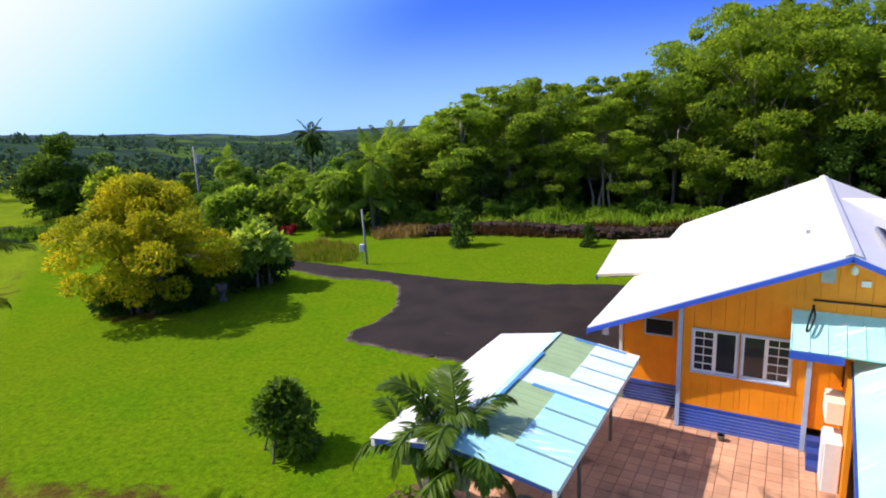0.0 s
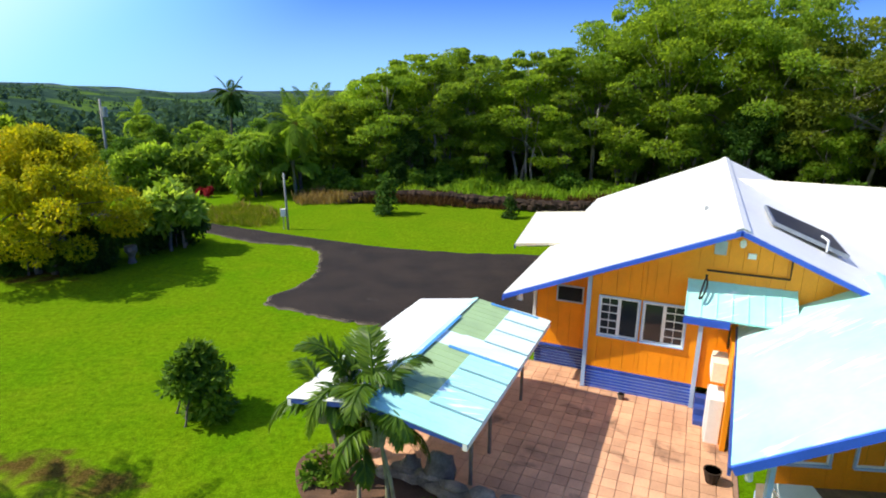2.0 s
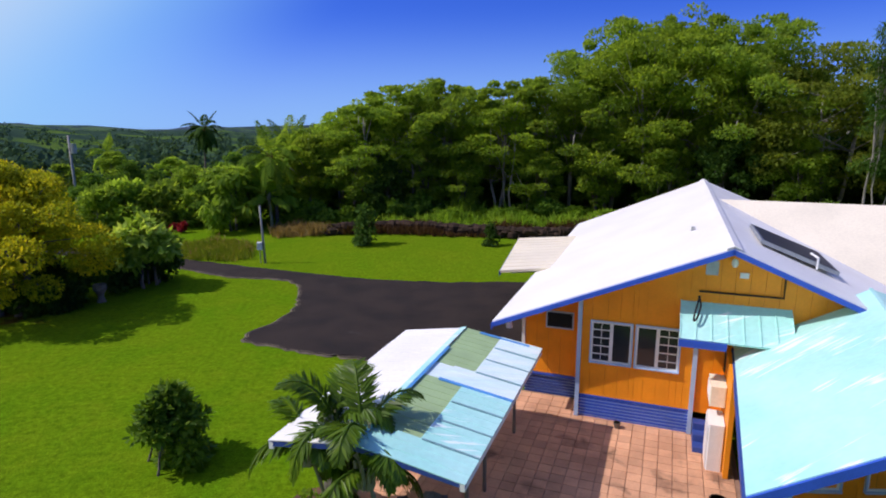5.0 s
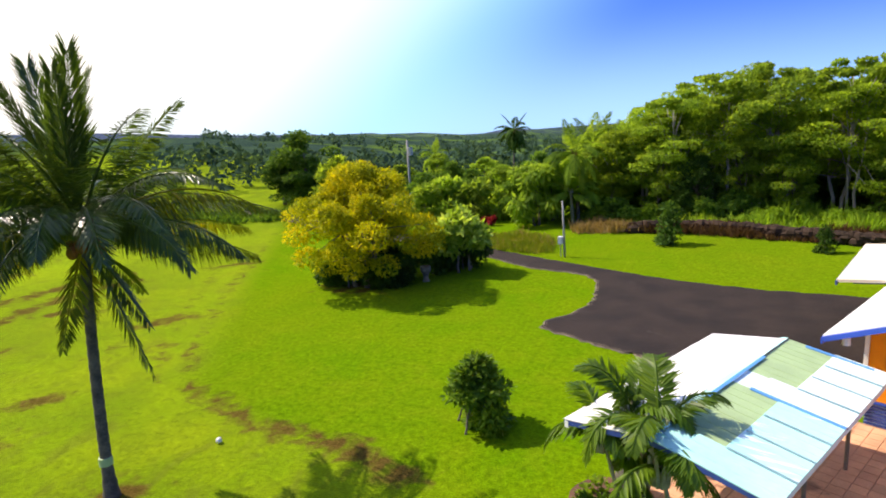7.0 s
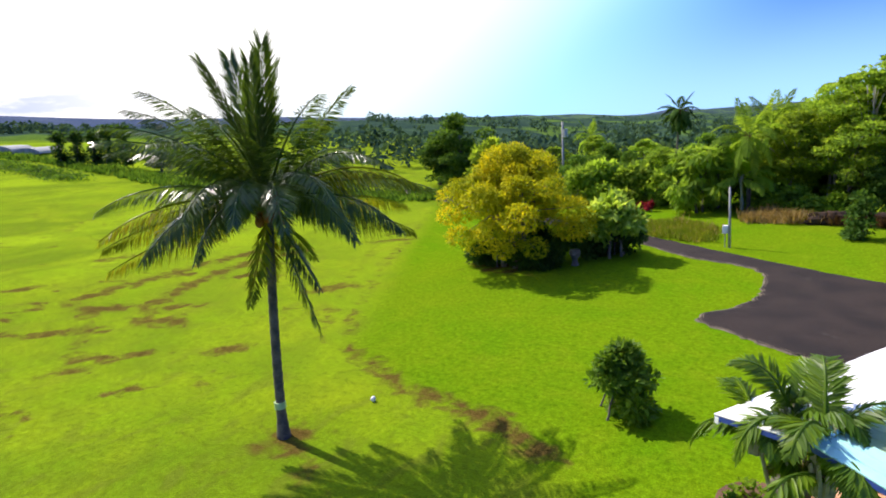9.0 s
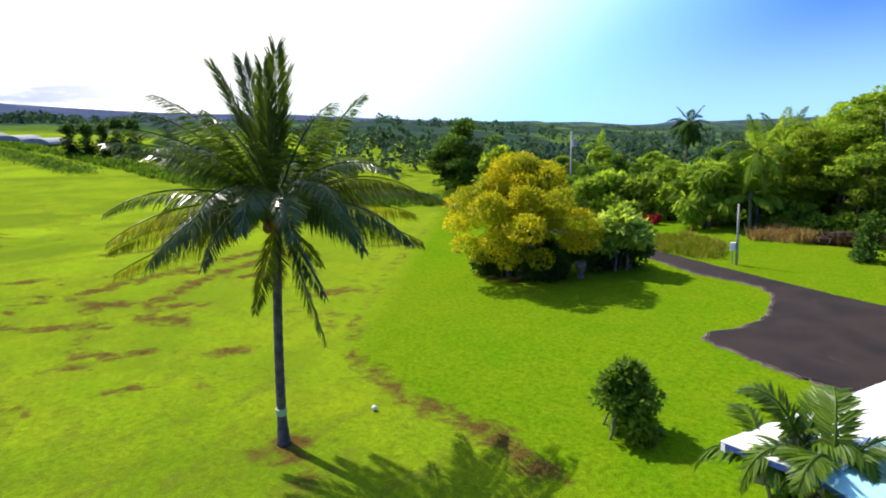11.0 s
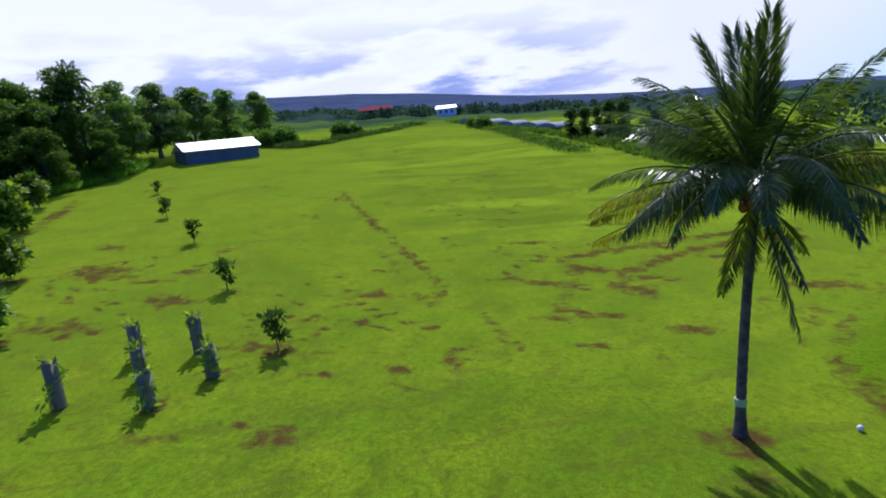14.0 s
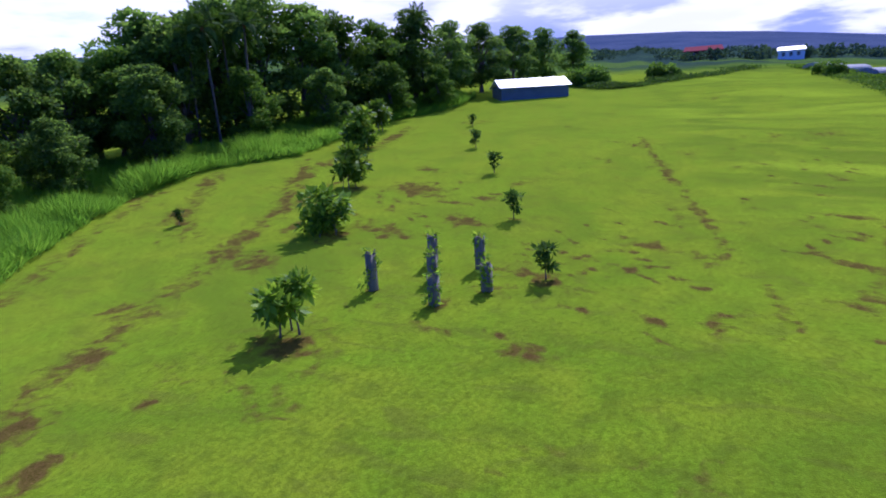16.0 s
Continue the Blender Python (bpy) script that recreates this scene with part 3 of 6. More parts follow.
quads = np.stack([idx[:-1, :-1], idx[:-1, 1:], idx[1:, 1:], idx[1:, :-1]], -1).reshape(-1, 4)
ground_mesh.from_pydata(np.stack([GX, GY, GZ], -1).reshape(-1, 3).tolist(), [], quads.tolist())
ground_mesh.polygons.foreach_set("use_smooth", [True] * len(ground_mesh.polygons))
ground_mesh.materials.append(M_GROUND)
# bare earth: round patches (x, y, half length, half width, turn) and worn tracks
BARE = [(-20.5, 17.4, 1.5, 0.55, 60), (-26.0, 16.6, 0.9, 0.4, 60), (-28.5, 15.0, 0.7, 0.4, 60), (-26.3, 9.9, 1.2, 0.5, 50), (-22.8, 10.6, 1.0, 0.7, 30), (-24.2, 11.8, 1.2, 0.4, 60), (-20.8, 7.9, 1.3, 0.35, 50),
        (-18.1, 10.4, 0.9, 0.35, 50), (-18.0, 6.6, 0.8, 0.25, 60), (-18.3, 2.0, 0.6, 0.4, 20), (-31.8, 8.5, 1.2, 0.4, 70), (-25.4, 26.8, 1.6, 0.4, 50), (-11.5, 7.7, 0.75, 0.65, 0), (-7.7, 10.9, 1.0, 0.5, -10), (-6.3, 10.4, 0.9, 0.5, 0),
        (-15.2, 24.1, 1.7, 1.2, 0), (-15.0, -3.3, 0.65, 0.45, 70), (-16.0, -6.9, 0.75, 0.22, 70), (-18.4, 0.0, 0.55, 0.35, 40), (-16.9, 0.3, 0.7, 0.16, 45), (-25.9, -0.1, 1.0, 0.35, 65), (-21.0, 6.1, 0.9, 0.35, 60), (-25.0, 7.5, 1.2, 0.4, 60),
        (-33.9, -15.0, 2.0, 1.2, 60), (-31.6, -11.8, 1.0, 0.3, 75), (-28.5, -10.0, 1.4, 0.6, 70), (-32.7, -10.0, 0.9, 0.5, 60), (-26.3, -14.1, 2.0, 0.55, 75), (-39.0, -16.3, 1.2, 0.5, 60), (-20.6, -17.7, 1.4, 0.8, 60), (-23.6, -20.6, 1.5, 0.6, 20),
        (-14.7, -19.7, 0.7, 0.6, 0), (-26.5, -27.9, 1.5, 0.8, 40), (-33.1, -31.5, 1.8, 0.7, 40), (-37.9, -26.3, 2.0, 0.5, 30), (-30.5, -22.8, 2.0, 0.4, 30), (-13.7, -11.0, 0.9, 0.6, 50), (-9.5, -12.6, 0.5, 0.3, 30), (-7.0, -15.0, 1.5, 0.8, 10), (-6.2, -12.6, 0.9, 0.5, 20),
        (-18.8, -10.5, 0.35, 0.3, 0), (-17.9, -7.4, 0.5, 0.35, 0), (-19.7, -6.0, 0.5, 0.4, 0), (-21.2, -4.0, 0.6, 0.45, 0), (-24.7, -15.9, 1.0, 0.8, 0), (-33.4, -19.3, 0.9, 0.6, 0), (-29.2, -7.4, 0.4, 0.3, 0), (-24.7, -26.2, 0.8, 0.5, 0)]
rb = random.Random(31)
for cx, cy, rx, ry, count in ((-24.0, -3.0, 6.0, 4.5, 60), (-25, 10, 6.5, 5.5, 10), (-29, -14, 7.0, 5.0, 46), (-42, 9, 9, 7, 40), (-31, 10, 7, 6, 12)):
    for _ in range(count):
        BARE.append((cx + rb.gauss(0, rx * 0.5), cy + rb.gauss(0, ry * 0.5), rb.uniform(0.2, 0.6), rb.uniform(0.09, 0.2), rb.gauss(65, 30)))
for _ in range(22):
    q = rb.uniform(0, 1)
    BARE.append((-19 - 24 * q + rb.gauss(0, 1.6), -18.5 - 7 * q + rb.gauss(0, 1.8), rb.uniform(0.5, 1.5), rb.uniform(0.2, 0.5), rb.gauss(25, 20)))
TRACKS = [([(-14.2, 12.4), (-10.5, 11.2), (-7.9, 10.9), (-5.9, 10.4)], 0.46, 0.7), ([(-50.5, -2.2), (-40.7, -0.2), (-34.3, 1.3), (-28.7, 2.4), (-25.1, 2.9)], 0.32, 0.67), ([(-33, 0.2), (-29.3, 0.9), (-26, 1.4), (-23, 2.1)], 0.2, 0.4),
          ([(-28.5, 9.4), (-29.0, 11.3), (-29.1, 13.8), (-29.8, 17.1), (-29.9, 19.6), (-29.4, 23)], 0.5, 0.84), ([(-23.7, 10.1), (-25.5, 11.7), (-26.6, 13.9), (-27.6, 16.2), (-28.1, 18.6), (-27.8, 22)], 0.5, 0.86), ([(-34.2, 13.4), (-34.0, 17.1), (-34.1, 20.5)], 0.5, 0.74), ([(-22.3, 3.9), (-18.5, 4.4)], 0.25, 0.66),
          ([(-6.5, -15.4), (-9.6, -16.6), (-14.0, -18.2), (-19.5, -19.6), (-23.6, -21.2), (-27.1, -21.4), (-37.9, -25.8), (-46, -24.5), (-58, -26)], 0.85, 0.56), ([(-14.2, 12.4), (-17, 15.6), (-20.5, 20.6), (-24.5, 27), (-30, 37)], 0.28, 0.5),
          ([(-15.6, 12.6), (-18.4, 15.4), (-21.9, 20.4), (-26, 26.5)], 0.25, 0.45), ([(-21.7, 6.7), (-24.5, 8.6), (-28.5, 9.4)], 0.35, 0.62),
          ([(-30, 3.5), (-40, 6), (-55, 8)], 0.3, 0.3), ([(-23, -24), (-27, -28), (-36, -33)], 0.8, 0.55), ([(-7, -22.5), (-14, -26), (-20.4, -29.6), (-28, -33)], 0.7, 0.5)]
X, Y = GX.ravel(), GY.ravel()
bare = np.zeros(len(X))
for px, py, a, b, turn in BARE:
    c, s = math.cos(radians(turn)), math.sin(radians(turn))
    u, v = (X - px) * c + (Y - py) * s, -(X - px) * s + (Y - py) * c
    a, b = a * 1.2, b * 1.2
    bare = np.maximum(bare, np.clip(1.15 - 0.75 * np.hypot(u / a, v / b), 0, 0.9))
for line, w, amount in TRACKS:
    for (x0, y0), (x1, y1) in zip(line, line[1:]):
        t = np.clip(((X - x0) * (x1 - x0) + (Y - y0) * (y1 - y0)) / ((x1 - x0) ** 2 + (y1 - y0) ** 2), 0, 1)
        d = np.hypot(X - x0 - t * (x1 - x0), Y - y0 - t * (y1 - y0))
        bare = np.maximum(bare, amount * np.clip(1.3 - 0.8 * d / w, 0, 1))
R_ = np.hypot(X, Y)
meadow = np.clip((np.interp(Y, [-40, 7, 10.4, 12.4, 27, 45], [0, -1.5, -5.5, -13.5, -23, -34]) - X) / 1.6, 0, 1)
for key, values in (("bare", bare), ("meadow", meadow), ("tussock", np.clip((-29 - X) / 5, 0, 1) * np.clip((Y - 0.15 * (X + 40) - 1) / 4, 0, 1) * 0.85 + 0.15), ("far", np.clip((R_ - 110) / 40, 0, 1)), ("haze_tint", np.clip((R_ - 800) / 900, 0, 1))):
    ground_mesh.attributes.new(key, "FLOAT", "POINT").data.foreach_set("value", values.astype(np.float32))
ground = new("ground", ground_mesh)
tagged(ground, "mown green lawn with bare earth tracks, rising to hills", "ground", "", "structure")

# driveway: dark asphalt with a ragged edge
near_edge = [(-40, 44), (-24, 37.6), (-15, 33.4), (-11.1, 31.3), (-7.9, 29.1), (-5.6, 28.5), (-4.3, 27.2), (-3.95, 24.8), (-4.1, 22.9), (-5.2, 20.7), (-3.9, 19.6), (-2.7, 18.9), (-1.25, 18.4), (1.2, 17.4)]
far_edge = [(-40, 46.6), (-25, 40), (-16, 35.6), (-11.8, 33.4), (-8.6, 31.7), (-4.2, 29.4), (-0.8, 28.0), (2.4, 27.1), (5.3, 26.7), (10.5, 25.6), (10, 22), (8.5, 19.5), (7, 17.5), (3.5, 16.2)]
random.seed(4)
sides_ = [[(p.x + random.uniform(-0.09, 0.09), p.y + random.uniform(-0.09, 0.09)) for p in smooth_line([(x, y, 0) for x, y in line], 7)] for line in (near_edge, far_edge)]
edge = sides_[0] + sides_[1][::-1]
road = Geo()
m_ = 6
for (x0, y0), (x1, y1) in zip(*sides_):
    for k in range(m_ + 1):
        x, y = x0 + (x1 - x0) * k / m_, y0 + (y1 - y0) * k / m_
        road.v.append((x, y, ground_z(x, y) + 0.04))
road.f = [(i * (m_ + 1) + k, i * (m_ + 1) + k + 1, (i + 1) * (m_ + 1) + k + 1, (i + 1) * (m_ + 1) + k) for i in range(len(sides_[0]) - 1) for k in range(m_)]
driveway = tagged(part("driveway", road, M_ASPHALT), "dark worn asphalt driveway with ragged grass edges", "driveway", "", "structure")
rim = Geo()
for i in range(len(edge)):
    (x0, y0), (x1, y1) = edge[i], edge[(i + 1) % len(edge)]
    d = Vector((x1 - x0, y1 - y0, 0))
    if d.length < 1e-3:
        continue
    o = d.normalized().cross(Vector((0, 0, 1))) * random.uniform(0.03, 0.1)
    zz = ground_z(x0, y0)
    rim.add([(x0 - o.x, y0 - o.y, zz + 0.045), (x1 - o.x, y1 - o.y, zz + 0.045), (x1 + o.x, y1 + o.y, zz + 0.012), (x0 + o.x, y0 + o.y, zz + 0.012)], [(0, 1, 2, 3)])
tagged(part("driveway_edge", rim, M_GRAVEL), "dry gravelly edge of the driveway", "verge", "", "structure")

# ---- the orange house, its deck roof and the carport: one frame of u (along the front), v (inwards), z ----
HOUSE = pose(4.65, 14.02, 0, 0, 0, -26.1)
FLOOR = 0.62
EAVE_U, RIDGE_U, EAVE_R = -2.12, 3.2, 8.52
EAVE_Z, RIDGE_Z = 2.52, 4.78
V_FRONT, V_BACK = -0.6, 14.2


def roof_z(u):
    s = (RIDGE_Z - EAVE_Z) / (RIDGE_U - EAVE_U)
    return RIDGE_Z - abs(u - RIDGE_U) * s


def ribs(ob, mat, a, b, c, d, step, w=0.024, h=0.022):
    """Standing seams from the edge a-b up to the edge d-c."""
    a, b, c, d = map(Vector, (a, b, c, d))
    n = max(1, round((b - a).length / step))
    for i in range(n + 1):
        t = i / n
        p, q = a.lerp(b, t), d.lerp(c, t)
        up = (b - a).cross(d - a).normalized()
        up = -up if up.z < 0 else up
        part("seam", Geo().beam(p + up * h, q + up * h, w, h + 0.004), mat, ob)


def roof_plane(name, quad, mat, parent, label, step=0.42, thick=0.07, seam=None):
    """quad: low edge a-b, then the high edge c-d above b and a."""
    ob = part(name, Geo().slab(quad, thick), mat, parent, label)
    if step:
        ribs(ob, seam or mat, *quad, step)
    return ob


house = thing("house", HOUSE, "orange board house with a white metal gable roof and blue trim", "house")
# walls
body = Geo()
body.box((0.02, 0.06, FLOOR), (6.6, 0.14, 2.4))
body.add([(0.02, 0.06, 2.4), (6.6, 0.06, 2.4), (6.6, 0.06, roof_z(6.6) - 0.1), (RIDGE_U, 0.06, RIDGE_Z - 0.1), (0.02, 0.06, roof_z(0.02) - 0.1)], [(0, 1, 2, 3, 4)])
body.add([(0.02, 0.14, 2.4), (6.6, 0.14, 2.4), (6.6, 0.14, roof_z(6.6) - 0.1), (RIDGE_U, 0.14, RIDGE_Z - 0.1), (0.02, 0.14, roof_z(0.02) - 0.1)], [(4, 3, 2, 1, 0)])
body.box((0.02, 0.14, FLOOR), (0.12, 1.0, 3.3))
body.box((-1.62, 1.0, FLOOR), (0.12, 1.12, 2.62))
body.box((-1.62, 1.12, FLOOR), (-1.5, 13.6, 2.6))
body.box((-1.5, 13.5, FLOOR), (7.9, 13.6, 2.45))
body.box((7.8, 1.0, FLOOR), (7.9, 13.5, 2.5))
part("wall", body, M_ORANGE, house, "orange wall behind the boards")

# vertical boards, each with its own edges, stopping at the windows and under the roof
WINS = [(0.27, 1.22, 1.58, 2.62), (1.33, 2.30, 1.58, 2.62)]
side = 0.302


def board(u0, u1, v, z0, z1a, z1b, name="board"):
    g = Geo()
    g.add([(u0, v - 0.05, z0), (u1, v - 0.05, z0), (u1, v - 0.05, z1b), (u0, v - 0.05, z1a), (u0, v + 0.004, z0), (u1, v + 0.004, z0), (u1, v + 0.004, z1b), (u0, v + 0.004, z1a)],
          [(0, 1, 2, 3), (7, 6, 5, 4), (0, 4, 5, 1), (1, 5, 6, 2), (2, 6, 7, 3), (3, 7, 4, 0)])
    return part(name, g, M_ORANGE, house)


cuts = sorted({0.03, 0.27, 1.22, 1.33, 2.30, 6.58, *[round(0.03 + side * i, 3) for i in range(1, 22)]})
cuts = [c for i, c in enumerate(cuts) if i == 0 or c - cuts[i - 1] > 0.09 or c in (0.27, 1.22, 1.33, 2.30)]
for a, b in zip(cuts, cuts[1:]):
    if b > 6.58:
        continue
    hole = next((w for w in WINS if w[0] - 0.02 <= a and b <= w[1] + 0.02), None)
    top = lambda u: roof_z(u) - 0.14
    spans = [(FLOOR, hole[2], hole[2])] if hole else []
    if hole:
        board(a + 0.003, b - 0.003, 0.05, FLOOR, hole[2], hole[2])
        board(a + 0.003, b - 0.003, 0.05, hole[3], top(a), top(b))
    else:
        board(a + 0.003, b - 0.003, 0.05, FLOOR, top(a), top(b))
n_rec = 5
for i in range(n_rec):
    a, b = -1.6 + i * 1.6 / n_rec, -1.6 + (i + 1) * 1.6 / n_rec
    board(a + 0.003, b - 0.003, 0.99, FLOOR, roof_z(a) - 0.12, roof_z(b) - 0.12)
for i in range(6):
    a = 1.05 + i * 2.05
    g = Geo().box((-1.66, a, FLOOR), (-1.62, a + 2.03, 2.55))
    part("board", g, M_ORANGE, house)

# corner boards and window trim
for u in (-0.02, 2.66):
    part("corner_post", Geo().box((u - 0.05, -0.06, 0.05), (u + 0.05, 0.05, roof_z(u) - 0.16 if u < 1 else 2.72)), M_LIGHTBLUE, house, "pale blue corner board")
part("corner_post", Geo().box((-1.69, 0.90, 0.3), (-1.60, 1.0, 2.5)), M_WHITE, house, "white corner board")


def window(u0, u1, z0, z1, v, parent, grid_left, trim=M_LIGHTBLUE, rows=5):
    """A sliding window: pale blue casing, white sashes, small panes in one half, the room's darkness a near-black sheet
    behind.
    """
    # The unlit room is painted as a near-black sheet behind the sashes.
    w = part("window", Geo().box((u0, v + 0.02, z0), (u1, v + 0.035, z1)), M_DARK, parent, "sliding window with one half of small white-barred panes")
    fr = Geo()
    t = 0.032
    fr.box((u0 - t, v - 0.05, z1), (u1 + t, v + 0.01, z1 + t)).box((u0 - t, v - 0.075, z0 - t), (u1 + t, v + 0.01, z0))
    fr.box((u0 - t, v - 0.05, z0), (u0, v + 0.01, z1)).box((u1, v - 0.05, z0), (u1 + t, v + 0.01, z1))
    part("window_frame", fr, trim, w, "pale blue casing")
    mid = (u0 + u1) / 2
    for k, (a, b) in enumerate(((u0, mid), (mid, u1))):
        s = Geo()
        e = 0.04
        vv = v - 0.025 + 0.015 * k
        s.box((a, vv, z0), (b, vv + 0.03, z0 + e)).box((a, vv, z1 - e), (b, vv + 0.03, z1)).box((a, vv, z0 + e), (a + e, vv + 0.03, z1 - e)).box((b - e, vv, z0 + e), (b, vv + 0.03, z1 - e))
        if (k == 0) == grid_left:
            for i in range(1, rows):
                z = z0 + (z1 - z0) * i / rows
                s.box((a + e, vv + 0.004, z - 0.011), (b - e, vv + 0.026, z + 0.011))
            s.box(((a + b) / 2 - 0.007, vv + 0.006, z0 + e), ((a + b) / 2 + 0.007, vv + 0.024, z1 - e))
        part("sash", s, M_WHITE, w, "white sash")
        part("pane", Geo().box((a + e, vv + 0.028, z0 + e), (b - e, vv + 0.033, z1 - e)), M_GLASS, w, "dark glass pane")
    return w


window(*WINS[0], 0.0, house, True)
window(*WINS[1], 0.0, house, False)
part("side_window", Geo().box((-1.0, 0.915, 2.02), (-0.34, 0.935, 2.42)), M_GLASS, house, "small dark window")
part("window_frame", Geo().box((-1.04, 0.905, 2.42), (-0.3, 0.94, 2.46)).box((-1.04, 0.905, 1.98), (-0.3, 0.94, 2.02)).box((-1.04, 0.905, 2.02), (-1.0, 0.94, 2.42)).box((-0.34, 0.905, 2.02), (-0.3, 0.94, 2.42)), M_LIGHTBLUE, house, "pale blue window frame")
# vent, lamp and small plate in the gable
part("gable_vent", Geo().box((2.72, -0.03, 4.02), (2.98, 0.0, 4.34)), M_METAL, house, "grey gable vent")
lamp = part("flood_light", Geo().tube([(3.28, 0.0, 4.40), (3.28, -0.12, 4.38)], [0.03, 0.03], 8), M_WHITE, house, "white flood light under the gable")
part("lamp_head", Geo().blob((3.28, -0.17, 4.36), (0.075, 0.075, 0.1), 0.02, 1), M_WHITE, lamp)
part("wall_box", Geo().box((3.42, -0.05, 4.0), (3.6, 0.0, 4.12), 0.01), M_WHITE, house, "small white box on the gable")
part("downpipe", Geo().tube([(4.32, -0.04, 4.24), (4.32, -0.04, 3.62), (3.2, -0.04, 3.62), (2.62, -0.04, 3.62)], [0.022] * 4, 6), M_DARK, house, "dark pipe on the gable wall")
# blue slatted skirt under the floor
# Pale backing added so that the gaps show as pale lines.
part("skirt_backing", Geo().box((0.06, 0.026, 0.0), (2.64, 0.05, FLOOR)).box((-1.6, 1.004, 0.0), (0.06, 1.03, FLOOR)), M_LIGHTBLUE, house, "pale sheet added behind the slats so their gaps show pale")
for i in range(7):
    z = 0.03 + i * 0.085
    part("slat", Geo().box((0.03, 0.0, z), (2.62, 0.022, z + 0.038)), M_BLUE, house)
    # Recess slats take the darker blue, the recess's shade put into their colour.
    part("slat", Geo().box((-1.6, 0.97, z), (0.03, 1.0, z + 0.042)), M_BLUE_D, house)
part("sill_beam", Geo().box((-0.04, -0.012, FLOOR - 0.02), (2.7, 0.05, FLOOR + 0.03)), M_BLUE, house, "blue beam at floor height")
part("sill_beam", Geo().box((-1.62, 0.93, FLOOR - 0.04), (0.0, 1.0, FLOOR + 0.03)), M_BLUE, house, "blue beam at floor height")
for i in range(3):
    part("step", Geo().box((2.72, -0.35 - 0.26 * i, 0.0), (3.02, -0.09 - 0.26 * i, 0.5 - 0.16 * i), 0.01), M_BLUE_D, house, "dark blue wooden step")
# main roof
roof_plane("roof", [(EAVE_U, V_BACK, EAVE_Z), (EAVE_U, V_FRONT, EAVE_Z), (RIDGE_U, V_FRONT, RIDGE_Z), (RIDGE_U, V_BACK, RIDGE_Z)], M_ROOF_W, house, "white metal roof slope", 0)
roof_plane("roof", [(EAVE_R, V_FRONT, EAVE_Z), (EAVE_R, V_BACK, EAVE_Z), (RIDGE_U, V_BACK, RIDGE_Z), (RIDGE_U, V_FRONT, RIDGE_Z)], M_ROOF_W, house, "white metal roof slope", 0)
part("ridge_cap", Geo().slab([(RIDGE_U - 0.16, V_FRONT - 0.02, RIDGE_Z - 0.02), (RIDGE_U, V_FRONT - 0.02, RIDGE_Z + 0.05), (RIDGE_U, V_BACK, RIDGE_Z + 0.05), (RIDGE_U - 0.16, V_BACK, RIDGE_Z - 0.02)], 0.02)
     .slab([(RIDGE_U, V_FRONT - 0.02, RIDGE_Z + 0.05), (RIDGE_U + 0.16, V_FRONT - 0.02, RIDGE_Z - 0.02), (RIDGE_U + 0.16, V_BACK, RIDGE_Z - 0.02), (RIDGE_U, V_BACK, RIDGE_Z + 0.05)], 0.02), M_ROOF_W, house, "white ridge cap")
for a, b in (((EAVE_U, EAVE_Z), (RIDGE_U, RIDGE_Z)), ((EAVE_R, EAVE_Z), (RIDGE_U, RIDGE_Z))):
    part("bargeboard", Geo().beam((a[0], V_FRONT - 0.02, a[1] - 0.03), (b[0], V_FRONT - 0.02, b[1] - 0.03), 0.05, 0.11), M_BLUE, house, "blue bargeboard")
part("fascia", Geo().box((EAVE_U - 0.03, V_FRONT, EAVE_Z - 0.2), (EAVE_U + 0.01, V_BACK, EAVE_Z - 0.06)), M_BLUE, house, "blue fascia board")
part("soffit_light", Geo().tube([(-1.75, -0.3, 2.56), (-1.75, -0.3, 2.3)], [0.06, 0.09], 8), M_WHITE, house, "white lamp under the eave")
part("roof_vent", Geo().tube([(2.5, 3.0, roof_z(2.5) - 0.05), (2.5, 3.0, roof_z(2.5) + 0.1)], [0.05, 0.05], 8), M_METAL, house, "small pipe vent")
# solar water panel on the right slope
sol = lambda u, v, h: (u, v, roof_z(u) + h)
panel = part("solar_panel", Geo().slab([sol(4.0, 3.9, 0.16), sol(4.0, 1.6, 0.16), sol(5.7, 1.6, 0.20), sol(5.7, 3.9, 0.20)], 0.09), M_METAL, house, "dark solar water panel in a metal frame")
part("panel_glass", Geo().slab([sol(4.06, 3.83, 0.168), sol(4.06, 1.67, 0.168), sol(5.64, 1.67, 0.208), sol(5.64, 3.83, 0.208)], 0.006), M_SOLAR, panel, "dark glass")
part("pipe", Geo().tube([sol(5.2, 1.5, 0.05), sol(5.2, 1.5, 0.32), sol(5.1, 1.8, 0.32)], [0.03, 0.03, 0.03], 6), M_WHITE, panel, "white pipe")
# side wing with its own ridge, and the entry roof on the driveway side
WR, WV, WE = 4.66, 8.6, 2.75
roof_plane("roof", [(4.2, WV - 4.1, WE), (11.2, WV - 4.1, WE), (11.2, WV, WR), (3.4, WV, WR)], M_ROOF_C, house, "cream metal roof slope of the side wing", 0)
roof_plane("roof", [(11.2, WV + 4.1, WE), (4.2, WV + 4.1, WE), (3.4, WV, WR), (11.2, WV, WR)], M_ROOF_C, house, "cream metal roof slope of the side wing", 0)
part("wall", Geo().box((7.6, WV - 3.5, 0.0), (10.9, WV - 3.4, 2.9)).box((10.8, WV - 3.4, 0.0), (10.9, WV + 3.4, 2.9)).box((7.6, WV + 3.4, 0.0), (10.9, WV + 3.5, 2.9))
     .add([(10.85, WV - 3.4, 2.9), (10.85, WV + 3.4, 2.9), (10.85, WV, WR - 0.1)], [(0, 1, 2)]), M_ORANGE, house, "orange wall of the side wing")
